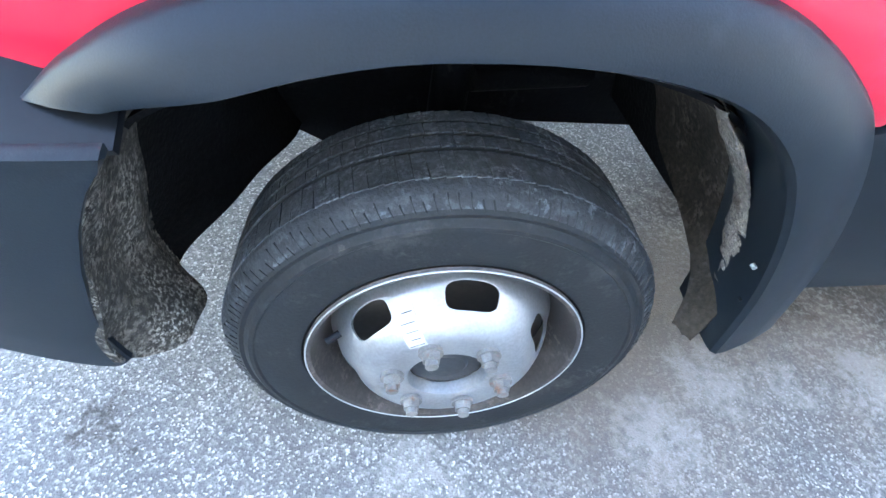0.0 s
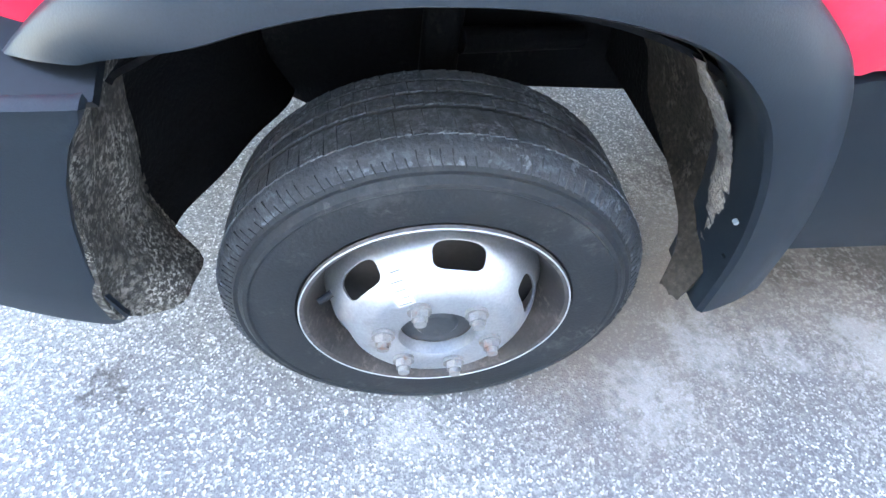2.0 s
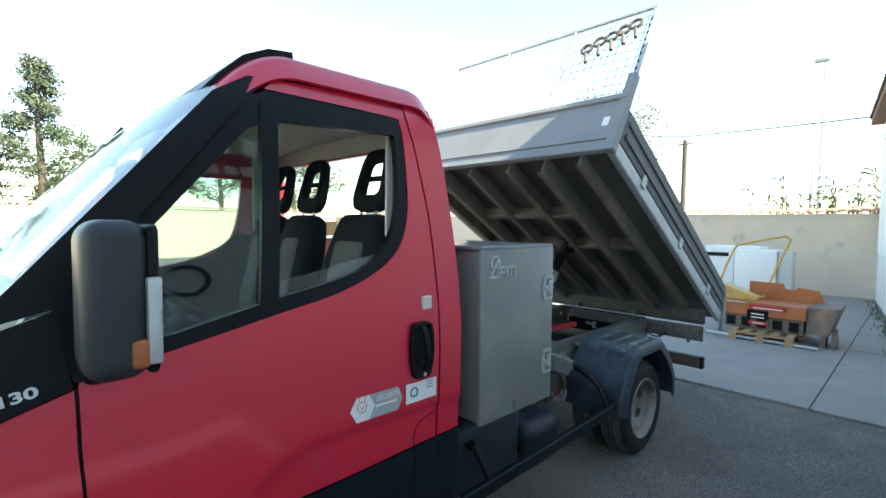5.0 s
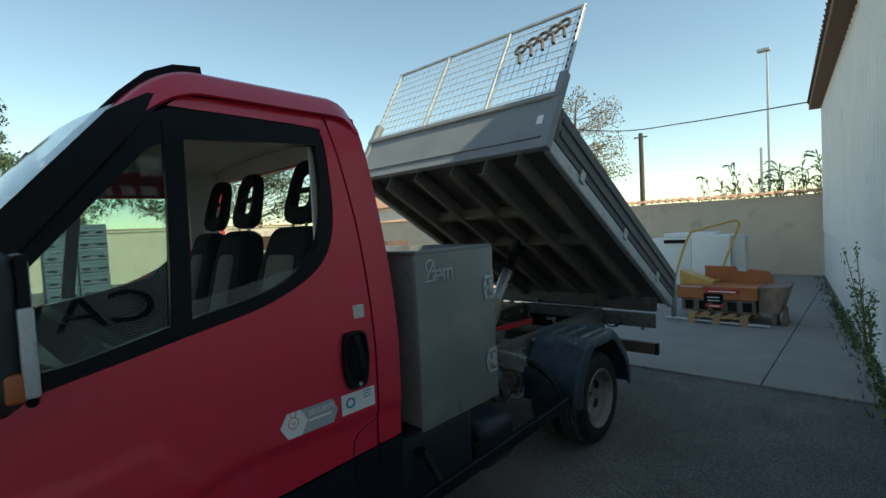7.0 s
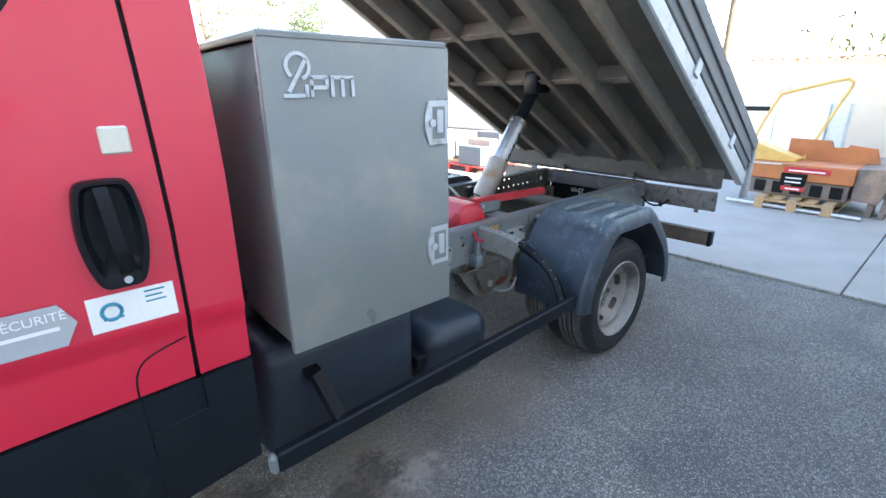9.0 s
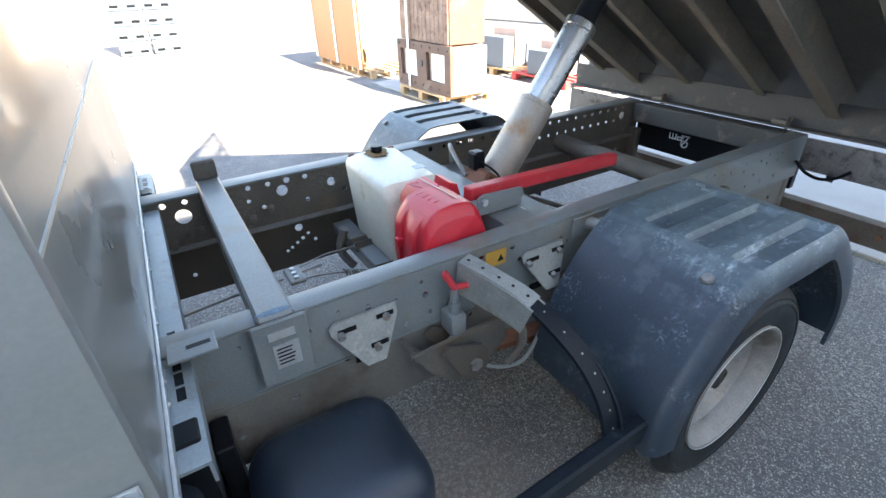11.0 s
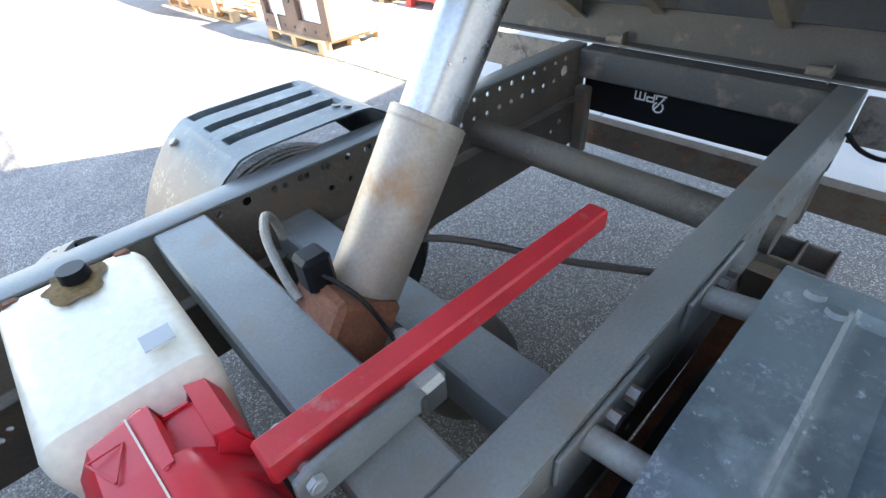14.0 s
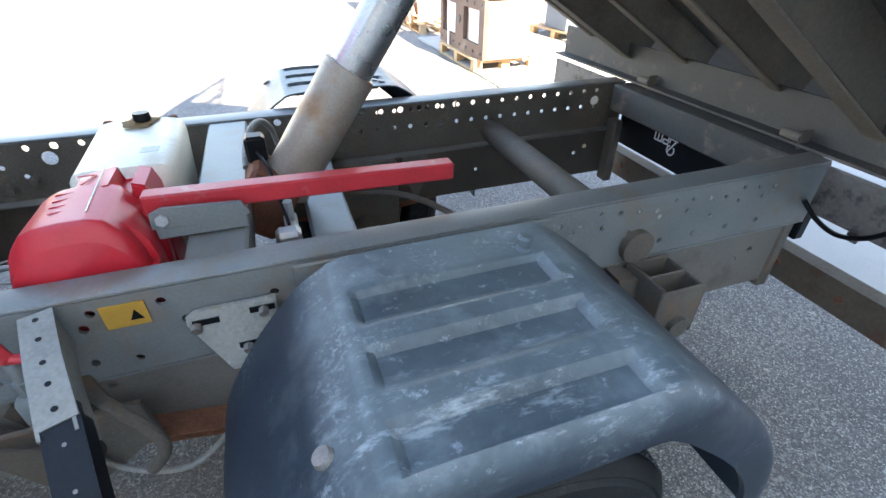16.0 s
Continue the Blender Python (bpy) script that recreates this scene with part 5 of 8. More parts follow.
for y in (0.472, 2 * YC - 0.472):
    bm = bmesh.new()
    for k in range(3):
        pts = smooth_path([(2.75 + 0.12 * k, y, 0.50 - 0.03 * k), (3.45, y, 0.40 - 0.012 * k), (4.15 - 0.12 * k, y, 0.50 - 0.03 * k)], 8)
        for a, b in zip(pts, pts[1:]):
            beam(bm, a, b, 0.06, 0.012)
    part("leaf_spring", bm, RUST, truck, "rusty leaf spring")


# ---- chassis ----
def plate_with_holes(bm, x0, x1, z0, z1, y, t, holes):
    """An upright plate along x with round holes (x, z, r) cut through it."""
    bm2 = bmesh.new()
    vs = [bm2.verts.new(p) for p in ((x0, y, z0), (x1, y, z0), (x1, y, z1), (x0, y, z1))]
    bm2.faces.new(vs)
    for hx, hz, hr in holes:
        s = hr * 1.25
        for co in (hx - s, hx + s):
            sel = [f for f in bm2.faces if min(v.co.x for v in f.verts) < co - 1e-6 and max(v.co.x for v in f.verts) > co + 1e-6]
            if sel:
                bmesh.ops.bisect_plane(bm2, geom=list({g for f in sel for g in (f, *f.edges, *f.verts)}), plane_co=(co, 0, 0), plane_no=(1, 0, 0))
        for co in (hz - s, hz + s):
            sel = [f for f in bm2.faces if hx - s - 1e-5 < f.calc_center_median().x < hx + s + 1e-5 and min(v.co.z for v in f.verts) < co - 1e-6 and max(v.co.z for v in f.verts) > co + 1e-6]
            if sel:
                bmesh.ops.bisect_plane(bm2, geom=list({g for f in sel for g in (f, *f.edges, *f.verts)}), plane_co=(0, 0, co), plane_no=(0, 0, 1))
        sel = [f for f in bm2.faces if abs(f.calc_center_median().x - hx) < s and abs(f.calc_center_median().z - hz) < s]
        if not sel:
            continue
        bmesh.ops.delete(bm2, geom=sel, context="FACES_ONLY")
        ring_o, ring_i = [], []
        for k in range(12):
            a = 2 * math.pi * k / 12 + math.pi / 12
            m = max(abs(math.cos(a)), abs(math.sin(a)))
            ring_o.append(bm2.verts.new((hx + s * math.cos(a) / m, y, hz + s * math.sin(a) / m)))
            ring_i.append(bm2.verts.new((hx + hr * math.cos(a), y, hz + hr * math.sin(a))))
        for k in range(12):
            bm2.faces.new((ring_o[k], ring_o[(k + 1) % 12], ring_i[(k + 1) % 12], ring_i[k]))
    ex = bmesh.ops.extrude_face_region(bm2, geom=bm2.faces[:])
    for v in ex["geom"]:
        if isinstance(v, bmesh.types.BMVert):
            v.co.y += t
    me = bpy.data.meshes.new("tmp")
    bm2.to_mesh(me)
    bm2.free()
    bm.from_mesh(me)
    bpy.data.meshes.remove(me)


random.seed(5)
RX0, RX1 = 1.46, 4.62
for far in (False, True):
    Y = (lambda y: 2 * YC - y) if far else (lambda y: y)
    span = lambda a, b: (min(Y(a), Y(b)), max(Y(a), Y(b)))
    yw = Y(0.501) if far else 0.495
    holes = []
    if far:
        for k in range(26):
            holes.append((2.12 + k * 0.072, 0.787, 0.010 if k % 3 else 0.012))
        holes = [h for h in holes if not 2.20 < h[0] < 2.36 and not 2.98 < h[0] < 3.12 and not 2.66 < h[0] < 2.98]
        holes += [(3.30 + k * 0.062, 0.785, 0.0085) for k in range(20)] + [(3.42 + k * 0.062, 0.722, 0.0085) for k in range(18)]
        holes += [(2.175, 0.735, 0.028), (2.528, 0.750, 0.022), (2.726, 0.742, 0.018), (2.45, 0.70, 0.009), (2.62, 0.69, 0.01), (2.40, 0.735, 0.008), (4.475, 0.742, 0.02), (2.78, 0.70, 0.01), (3.2, 0.70, 0.009), (3.25, 0.66, 0.009)]
    else:
        holes += [(2.50 + k * 0.16, 0.745 - 0.02 * (k % 2), 0.009) for k in range(5)] + [(3.02 + k * 0.15, 0.73, 0.006) for k in range(3)] + [(3.72 + k * 0.085, 0.74 - 0.03 * (k % 3 == 0), 0.0075) for k in range(9)] + [(2.95, 0.775, 0.008), (2.84, 0.775, 0.008), (2.90, 0.775, 0.008)]
    if not far:
        holes += [(3.66 + k * 0.055, 0.778 - 0.006 * (k % 4), 0.007) for k in range(15)] + [(2.20 + k * 0.075, 0.768 - 0.012 * (k % 3), 0.0055) for k in range(7)] + [(2.60 + k * 0.07, 0.655 + 0.01 * (k % 2), 0.008) for k in range(5)] + [(3.75 + k * 0.11, 0.665, 0.008) for k in range(7)]
    holes.sort()
    bm = bmesh.new()
    y_in = Y(0.501)
    plate_with_holes(bm, RX0, RX1, 0.625, 0.803, 0.495 if not far else y_in, 0.006, holes)
    s0, s1 = (0.495, 0.565) if not far else (1.379, 1.46)
    box(bm, RX0, RX1, s0, s1, 0.617, 0.623)
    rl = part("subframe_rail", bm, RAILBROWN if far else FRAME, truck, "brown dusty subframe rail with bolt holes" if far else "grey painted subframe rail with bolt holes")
    bm = bmesh.new()
    box(bm, RX0, RX1, s0, s1, 0.803, 0.811, 0.0035, 2)
    part("top_flange", bm, FRAME, rl, "grey painted top flange")
    if far:
        bm = bmesh.new()
        box(bm, RX0, RX1, 1.343, 1.3785, 0.617, 0.624, 0.002, 1)
        part("lower_flange", bm, DUSTRAIL, rl, "dusty lower flange")
    bm = bmesh.new()
    ch = [(2.15 + 0.11 * k + 0.03 * (k % 3), 0.50 + 0.045 * (k % 4) + 0.01 * (k % 3), 0.0085 + 0.002 * (k % 2)) for k in range(22)]
    if far:
        ch += [(2.561, 0.581, 0.016), (2.30, 0.56, 0.010), (2.36, 0.47, 0.009), (2.52, 0.50, 0.007), (2.545, 0.515, 0.007), (2.57, 0.53, 0.008), (2.595, 0.545, 0.007), (2.50, 0.49, 0.007), (3.671, 0.60, 0.013)]
    ch.sort()
    plate_with_holes(bm, 1.0, 4.60, 0.415, 0.612, Y(0.507) if far else 0.507, 0.006, ch)
    c0, c1 = span(0.507, 0.58)
    if far:
        c0, c1 = 1.379, 1.45
    box(bm, 1.0, 4.60, c0, c1, 0.612, 0.617)
    box(bm, 1.0, 4.60, c0, c1, 0.410, 0.415)
    beam(bm, (1.01, (c0 + c1) / 2, 0.515), (0.55, (c0 + c1) / 2, 0.66), 0.07, 0.17, 0.005)
    beam(bm, (0.57, (c0 + c1) / 2, 0.66), (-0.95, (c0 + c1) / 2, 0.66), 0.07, 0.16, 0.005)
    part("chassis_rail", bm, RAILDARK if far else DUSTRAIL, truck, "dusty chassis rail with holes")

IN0, IN1 = 0.565, 1.379


def cross(name, x0, x1, z0, z1, mat=FRAME, y0=IN0, y1=IN1, label=""):
    bm = bmesh.new()
    box(bm, x0, x1, y0, y1, z0, z1, 0.006, 1)
    return part(name, bm, mat, truck, label)


cm = cross("cross_member", 2.245, 2.325, 0.735, 0.835, FRAME, 0.47, 1.44, "grey box cross member over the rails")
bm = bmesh.new()
box(bm, 2.245, 2.325, 1.425, 1.447, 0.835, 0.905, 0.006, 1)
part("end_plate", bm, RUSTY, cm)
bm = bmesh.new()
box(bm, 2.225, 2.345, 0.462, 0.472, 0.66, 0.825, 0.004, 1)
part("end_bracket", bm, FRAME, cm, "folded grey bracket")
bm = bmesh.new()
smear = [bm.verts.new((2.285 + 0.038 * math.cos(a) * (1 + 0.35 * noise.noise(Vector((3 * math.cos(a), 3 * math.sin(a), 0.7)))), 0.486 + 0.011 * math.sin(a) * (1 + 0.5 * noise.noise(Vector((4 * math.cos(a), 4 * math.sin(a), 2.7)))), 0.8355)) for a in (2 * math.pi * k / 36 for k in range(36))]
bm.faces.new(smear)
part("paint_smear", bm, SMEARBLUE, cm, "blue paint smear")
bm = bmesh.new()
box(bm, 2.258, 2.315, 0.459, 0.4615, 0.78, 0.80)
box(bm, 2.262, 2.318, 0.459, 0.4615, 0.70, 0.765)
pl = part("maker_plate", bm, ZINC, cm, "small printed metal plate")
for j in range(5):
    bm = bmesh.new()
    box(bm, 2.268, 2.30 + 0.003 * (j % 3), 0.4578, 0.459, 0.712 + j * 0.01, 0.715 + j * 0.01)
    part("print_bar", bm, BLACK, pl)
cross("cross_member", 2.988, 3.105, 0.72, 0.806, label="wide grey cross member")
cross("cross_member", 3.235, 3.345, 0.60, 0.70, label="grey cylinder cradle beam")
bm = bmesh.new()
box(bm, 2.703, 2.778, IN0 - 0.05, IN1, 0.553, 0.560, 0.002, 1)
box(bm, 2.703, 2.709, IN0 - 0.05, IN1, 0.515, 0.5525, 0.002, 1)
strip = part("cradle_strip", bm, FRAME, truck, "grey folded cradle strip across the chassis")
for yc in (1.115, 0.885):
    bm = bmesh.new()
    box(bm, 2.690, 2.80, yc - 0.035, yc - 0.029, 0.5605, 0.60, 0.002, 1)
    box(bm, 2.690, 2.80, yc + 0.015, yc + 0.021, 0.5605, 0.595, 0.002, 1)
    box(bm, 2.690, 2.80, yc - 0.029, yc + 0.015, 0.5605, 0.566, 0.002, 1)
    part("cable_bracket", bm, RUSTY, strip, "dusty folded cable bracket")
bm = bmesh.new()
tube(bm, (4.0, IN0 - 0.09, 0.67), (4.0, IN1, 0.67), 0.045, 20)
part("cross_tube", bm, RAILBROWN, truck, "round brown dusty cross tube")
bm = bmesh.new()
tube(bm, (2.12, 1.06, 0.33), (2.02, 1.01, 0.36), 0.033, 18)
tube(bm, (2.121, 1.0605, 0.33), (2.117, 1.0585, 0.331), 0.027, 18)
part("rusty_pipe", bm, RUST, truck, "open rusty pipe end under the chest")
bm = bmesh.new()
box(bm, 4.63, 4.665, 0.50, 1.38, 0.545, 0.70, 0.004, 1)
rb = part("rear_beam", bm, BLACK, truck, "black rear cross beam")
bm = bmesh.new()
box(bm, 4.54, 4.63, 0.52, 1.36, 0.705, 0.81, 0.006, 1)
part("rear_cross_member", bm, HINGEDARK, truck, "dark dusty rear cross member")
# maker's mark on beam and chest: plain shapes
def mark(bm, f, s):
    """A ring with a bar and a row of strokes, as flat relief; f(u, v) gives the point, s scales."""
    def bar(u0, v0, u1, v1, w=0.012):
        d = Vector((u1 - u0, v1 - v0)).normalized()
        n2 = Vector((-d.y, d.x)) * w / 2
        p = [(u0 + n2.x, v0 + n2.y), (u1 + n2.x, v1 + n2.y), (u1 - n2.x, v1 - n2.y), (u0 - n2.x, v0 - n2.y)]
        a = [bm.verts.new(f(u * s, v * s, 0)) for u, v in p]
        b = [bm.verts.new(f(u * s, v * s, 1)) for u, v in p]
        bm.faces.new(b)
        for i in range(4):
            bm.faces.new((a[i], a[(i + 1) % 4], b[(i + 1) % 4], b[i]))
    pts = [(0.034 * math.cos(t), 0.078 + 0.034 * math.sin(t)) for t in (math.radians(-70 + 20 * k) for k in range(16))]
    for a, b in zip(pts, pts[1:]):
        bar(*a, *b, 0.011)
    for a in ((-0.032, 0.010, 0.026, 0.098), (-0.048, 0.0, 0.022, 0.0), (0.022, -0.005, 0.022, 0.030), (0.034, 0.050, 0.088, 0.050), (0.034, 0.022, 0.088, 0.022), (0.086, 0.022, 0.086, 0.050), (0.038, -0.004, 0.038, 0.050), (0.100, 0.050, 0.176, 0.050), (0.104, -0.004, 0.104, 0.050), (0.138, -0.004, 0.138, 0.050), (0.172, -0.004, 0.172, 0.050)):
        bar(*a, 0.011)


bm = bmesh.new()
mark(bm, lambda u, v, w: (4.6295 - 0.001 * w, 1.06 + u, 0.665 - v), 0.55)
part("maker_mark", bm, WHITE, truck, "white painted mark")

# outer rear plates and underrun bar
for far in (False, True):
    Y = (lambda y: 2 * YC - y) if far else (lambda y: y)
    bm = bmesh.new()
    box(bm, 4.60, 4.612, min(Y(-0.03), Y(0.49)), max(Y(-0.03), Y(0.49)), 0.66, 0.80, 0.004, 1)
    for yt in (0.34, 0.08):
        box(bm, 4.601, 4.611, min(Y(yt), Y(yt + 0.03)), max(Y(yt), Y(yt + 0.03)), 0.635, 0.6605, 0.002, 1)
    tube(bm, (4.598, Y(0.20), 0.72), (4.594, Y(0.20), 0.72), 0.028, 18, 0.022)
    part("rear_plate", bm, CHIPPED, truck, "chipped grey rear plate with rust")
    bm = bmesh.new()
    box(bm, 4.56, 4.60, min(Y(0.50), Y(0.56)), max(Y(0.50), Y(0.56)), 0.38, 0.66, 0.006, 1)
    part("bumper_leg", bm, RUSTY, truck)
    bm = bmesh.new()
    for p, q in ((0.36, 0.368), (0.425, 0.432), (0.492, 0.50)):
        box(bm, 4.00, 4.13, min(Y(p), Y(q)), max(Y(p), Y(q)), 0.47, 0.61, 0.003, 1)
    box(bm, 3.995, 4.005, min(Y(0.36), Y(0.50)), max(Y(0.36), Y(0.50)), 0.48, 0.62, 0.003, 1)
    box(bm, 4.125, 4.135, min(Y(0.36), Y(0.50)), max(Y(0.36), Y(0.50)), 0.45, 0.60, 0.003, 1)
    prism(bm, [(3.93, 0.61), (3.99, 0.60), (4.0, 0.50), (3.97, 0.53)], lambda u, v, w: (u, Y(0.44 + w), v), 0.06)
    tube(bm, (4.07, Y(0.345), 0.49), (4.07, Y(0.50), 0.49), 0.03, 16)
    part("spring_hanger", bm, RUSTY, truck, "dark spring hanger bracket")
bm = bmesh.new()
prism(bm, [(4.64, 0.395), (4.70, 0.395), (4.70, 0.402), (4.647, 0.402), (4.647, 0.493), (4.70, 0.493), (4.70, 0.50), (4.64, 0.50)], lambda u, v, w: (u, 0.0 + w, v), 1.88)
bb = part("underrun_bar", bm, BROWNBAR, truck, "rust-stained steel underrun bar", smooth=0)
bm = bmesh.new()
box(bm, 4.636, 4.704, -0.026, 0.004, 0.390, 0.505, 0.012, 3)
part("end_cap", bm, BLACK, bb, "black plastic end cap")
bm = bmesh.new()
pipe(bm, smooth_path([(4.57, 0.49, 0.70), (4.592, 0.45, 0.655), (4.594, 0.39, 0.640), (4.594, 0.33, 0.662), (4.597, 0.29, 0.70)], 6), 0.007, 8)
part("lamp_cable", bm, BLACK, truck, "black cable loop to the rear plate")
for k in range(9):
    bm = bmesh.new()
    tube(bm, (4.632, 0.12 + 0.2 * k, 0.45), (4.642, 0.12 + 0.2 * k, 0.45), 0.012, 10)
    part("bolt_head", bm, RUST, bb)

for x, z in ((2.175, 0.655), (2.215, 0.672), (2.40, 0.665), (2.47, 0.690), (2.12, 0.64)):
    bm = bmesh.new()
    tube(bm, (x, 1.381, z), (x, 1.352, z), 0.011, 10)
    tube(bm, (x, 1.381, z), (x, 1.368, z), 0.016, 6)
    part("bolt", bm, RUSTY, truck)
# hydraulic tank, pump cover, safety prop, cylinder
tank = None
bm = bmesh.new()
vs = box(bm, 2.745, 2.945, 0.845, 1.215, 0.58, 0.912, 0.036, 4)
for v in vs:
    s = 1 if v.co.x < 2.845 else -1
    v.co.x += 0.012 * (0.75 - v.co.z) / 0.17 * s
    if v.co.y < 0.90:
        v.co.z -= 0.9 * (0.90 - v.co.y) * smoothstep(0.75, 0.9, v.co.z)
tank = part("oil_tank", bm, TANK, truck, "yellowed translucent plastic oil tank")
bm = bmesh.new()
tube(bm, (2.855, 1.165, 0.905), (2.855, 1.165, 0.920), 0.019, 18)
tube(bm, (2.855, 1.165, 0.918), (2.855, 1.165, 0.936), 0.023, 16, 0.021)
part("tank_cap", bm, BLACK, tank, "black ribbed screw cap")
bm = bmesh.new()
ring = [bm.verts.new((2.855 + (0.044 + 0.018 * noise.noise(Vector((math.cos(a), math.sin(a), 0.3)) * 1.7)) * math.cos(a), 1.158 + (0.046 + 0.02 * noise.noise(Vector((math.cos(a), math.sin(a), 1.3)) * 1.7)) * math.sin(a), 0.9135)) for a in (2 * math.pi * k / 40 for k in range(40))]
bm.faces.new(ring)
part("oil_stain", bm, OILSTAIN, tank, "brown oil stain round the filler")
for x, y in ((2.765, 1.188), (2.925, 1.188)):
    bm = bmesh.new()
    box(bm, x - 0.012, x + 0.012, y - 0.01, y + 0.01, 0.895, 0.914, 0.004, 1)
    part("tank_lug", bm, RUST, tank)
bm = bmesh.new()
box(bm, 2.885, 2.925, 0.915, 0.950, 0.912, 0.9135)
part("tank_label", bm, STICKERGREY, tank)
tank.location = (0, 0.02, -0.02)

# red cover: a domed body with ribbed shoulders, a flat near end and a notched neck towards the tank
def cover(u, v):
    prof = ((-0.114, 0.66), (-0.113, 0.72), (-0.110, 0.78), (-0.104, 0.825), (-0.088, 0.862), (-0.066, 0.888), (-0.040, 0.898), (0.0, 0.902), (0.040, 0.902), (0.066, 0.894), (0.090, 0.865), (0.104, 0.825), (0.110, 0.78), (0.112, 0.72), (0.113, 0.66))
    k = v * (len(prof) - 1)
    i = min(int(k), len(prof) - 2)
    t = k - i
    x, z = prof[i][0] + (prof[i + 1][0] - prof[i][0]) * t, prof[i][1] + (prof[i + 1][1] - prof[i][1]) * t
    y = 0.578 + 0.178 * u
    end = max(0, 1 - u / 0.14)
    z -= 0.035 * end ** 1.4 * smoothstep(0.72, 0.90, z)
    x *= 1 - 0.06 * smoothstep(0.85, 1.0, u) - 0.03 * end * end
    step = (u * 2.2 + 0.45) % 1.0
    ridge = smoothstep(0.0, 0.06, step) * smoothstep(1.0, 0.35, step)
    side = smoothstep(0.35, 0.62, abs(2 * v - 1)) * (1 - smoothstep(0.80, 0.95, abs(2 * v - 1)) * 0.7) * smoothstep(0.20, 0.26, u)
    x += 0.010 * ridge * side * (1 if x > 0 else -1)
    return (2.815 + x, y, z + 0.006 * ridge * smoothstep(0.2, 0.5, abs(2 * v - 1)) * side)
bm = bmesh.new()
g = grid_surface(bm, cover, 80, 48)
bm.faces.new([r for r in g[0]])
bm.faces.new([r for r in g[-1]][::-1])
cov = part("pump_cover", bm, REDPLASTIC, truck, "red moulded plastic pump cover with ribbed shoulders", smooth=30)
bm = bmesh.new()
prism(bm, [(2.770, 0.62), (2.772, 0.86), (2.795, 0.893), (2.855, 0.903), (2.862, 0.903), (2.864, 0.868), (2.900, 0.868), (2.902, 0.900), (2.925, 0.893), (2.935, 0.86), (2.935, 0.62)], lambda u, v, w: (u, 0.74 + w, v), 0.10, 0.004)
part("cover_neck", bm, REDPLASTIC, cov)
bm = bmesh.new()
beam(bm, (2.838, 0.835, 0.9045), (2.850, 0.632, 0.9035), 0.002, 0.002)
part("moulding_line", bm, CREAM, cov, "pale moulding line along the cover's top")
for x, y, z in ((2.698, 0.71, 0.775), (2.703, 0.60, 0.745), (2.925, 0.62, 0.77)):
    bm = bmesh.new()
    box(bm, x - 0.012, x + 0.012, y - 0.012, y + 0.012, z - 0.014, z + 0.014, 0.005, 2)
    part("cover_clip", bm, REDPLASTIC, cov)
bm = bmesh.new()
box(bm, 2.706, 2.924, 0.568, 0.63, 0.722, 0.740, 0.006, 2)
part("cover_rim", bm, REDPLASTIC, cov)
bm = bmesh.new()
pipe(bm, smooth_path([(2.87, 0.584, 0.775), (2.87, 0.562, 0.78), (2.875, 0.555, 0.795)], 5), 0.007, 8)
part("hose_hook", bm, REDPLASTIC, cov)
bm = bmesh.new()
pipe(bm, smooth_path([(2.80, 0.585, 0.71), (2.815, 0.565, 0.715), (2.84, 0.562, 0.69), (2.85, 0.57, 0.60)], 6), 0.011, 8)
part("hose", bm, BLACK, cov, "black hose under the cover")
# embossed triangle and strokes on the cover's top
for a, b in (((2.792, 0.81), (2.828, 0.81)), ((2.828, 0.81), (2.81, 0.765)), ((2.81, 0.765), (2.792, 0.81)), ((2.775, 0.73), (2.82, 0.735)), ((2.778, 0.70), (2.815, 0.71)), ((2.78, 0.675), (2.82, 0.68)), ((2.785, 0.65), (2.825, 0.655))):
    bm = bmesh.new()
    beam(bm, (*a, 0.9005 - 0.10 * max(0, 2.79 - a[0])), (*b, 0.9005 - 0.10 * max(0, 2.79 - b[0])), 0.0022, 0.0024)
    part("embossed_stroke", bm, REDPLASTIC, cov)
bm = bmesh.new()
box(bm, 2.68, 2.92, 0.520, 0.53, 0.48, 0.60, 0.004, 1)
box(bm, 2.70, 2.90, 0.52, 1.2, 0.56, 0.575, 0.003, 1)
part("tank_bracket", bm, FRAME, truck, "grey tank cradle")

bm = bmesh.new()
beam(bm, (2.925, 0.690, 0.878), (3.575, 0.690, 0.858), 0.041, 0.041, 0.004)
prop_ = part("safety_prop", bm, REDSTEEL, truck, "red painted steel safety prop")
bm = bmesh.new()
prism(bm, [(2.935, 0.838), (3.10, 0.833), (3.118, 0.845), (3.105, 0.872), (2.96, 0.880), (2.938, 0.87)], lambda u, v, w: (u, 0.655 - w, v), 0.008)
box(bm, 2.94, 3.11, 0.648, 0.70, 0.812, 0.838, 0.003, 1)
part("prop_saddle", bm, FRAME, prop_, "grey saddle plate")
bm = bmesh.new()
tube(bm, (2.958, 0.636, 0.857), (2.958, 0.735, 0.857), 0.008, 14)
tube(bm, (2.958, 0.638, 0.857), (2.958, 0.646, 0.857), 0.012, 6)
part("pivot_bolt", bm, ZINC, prop_)

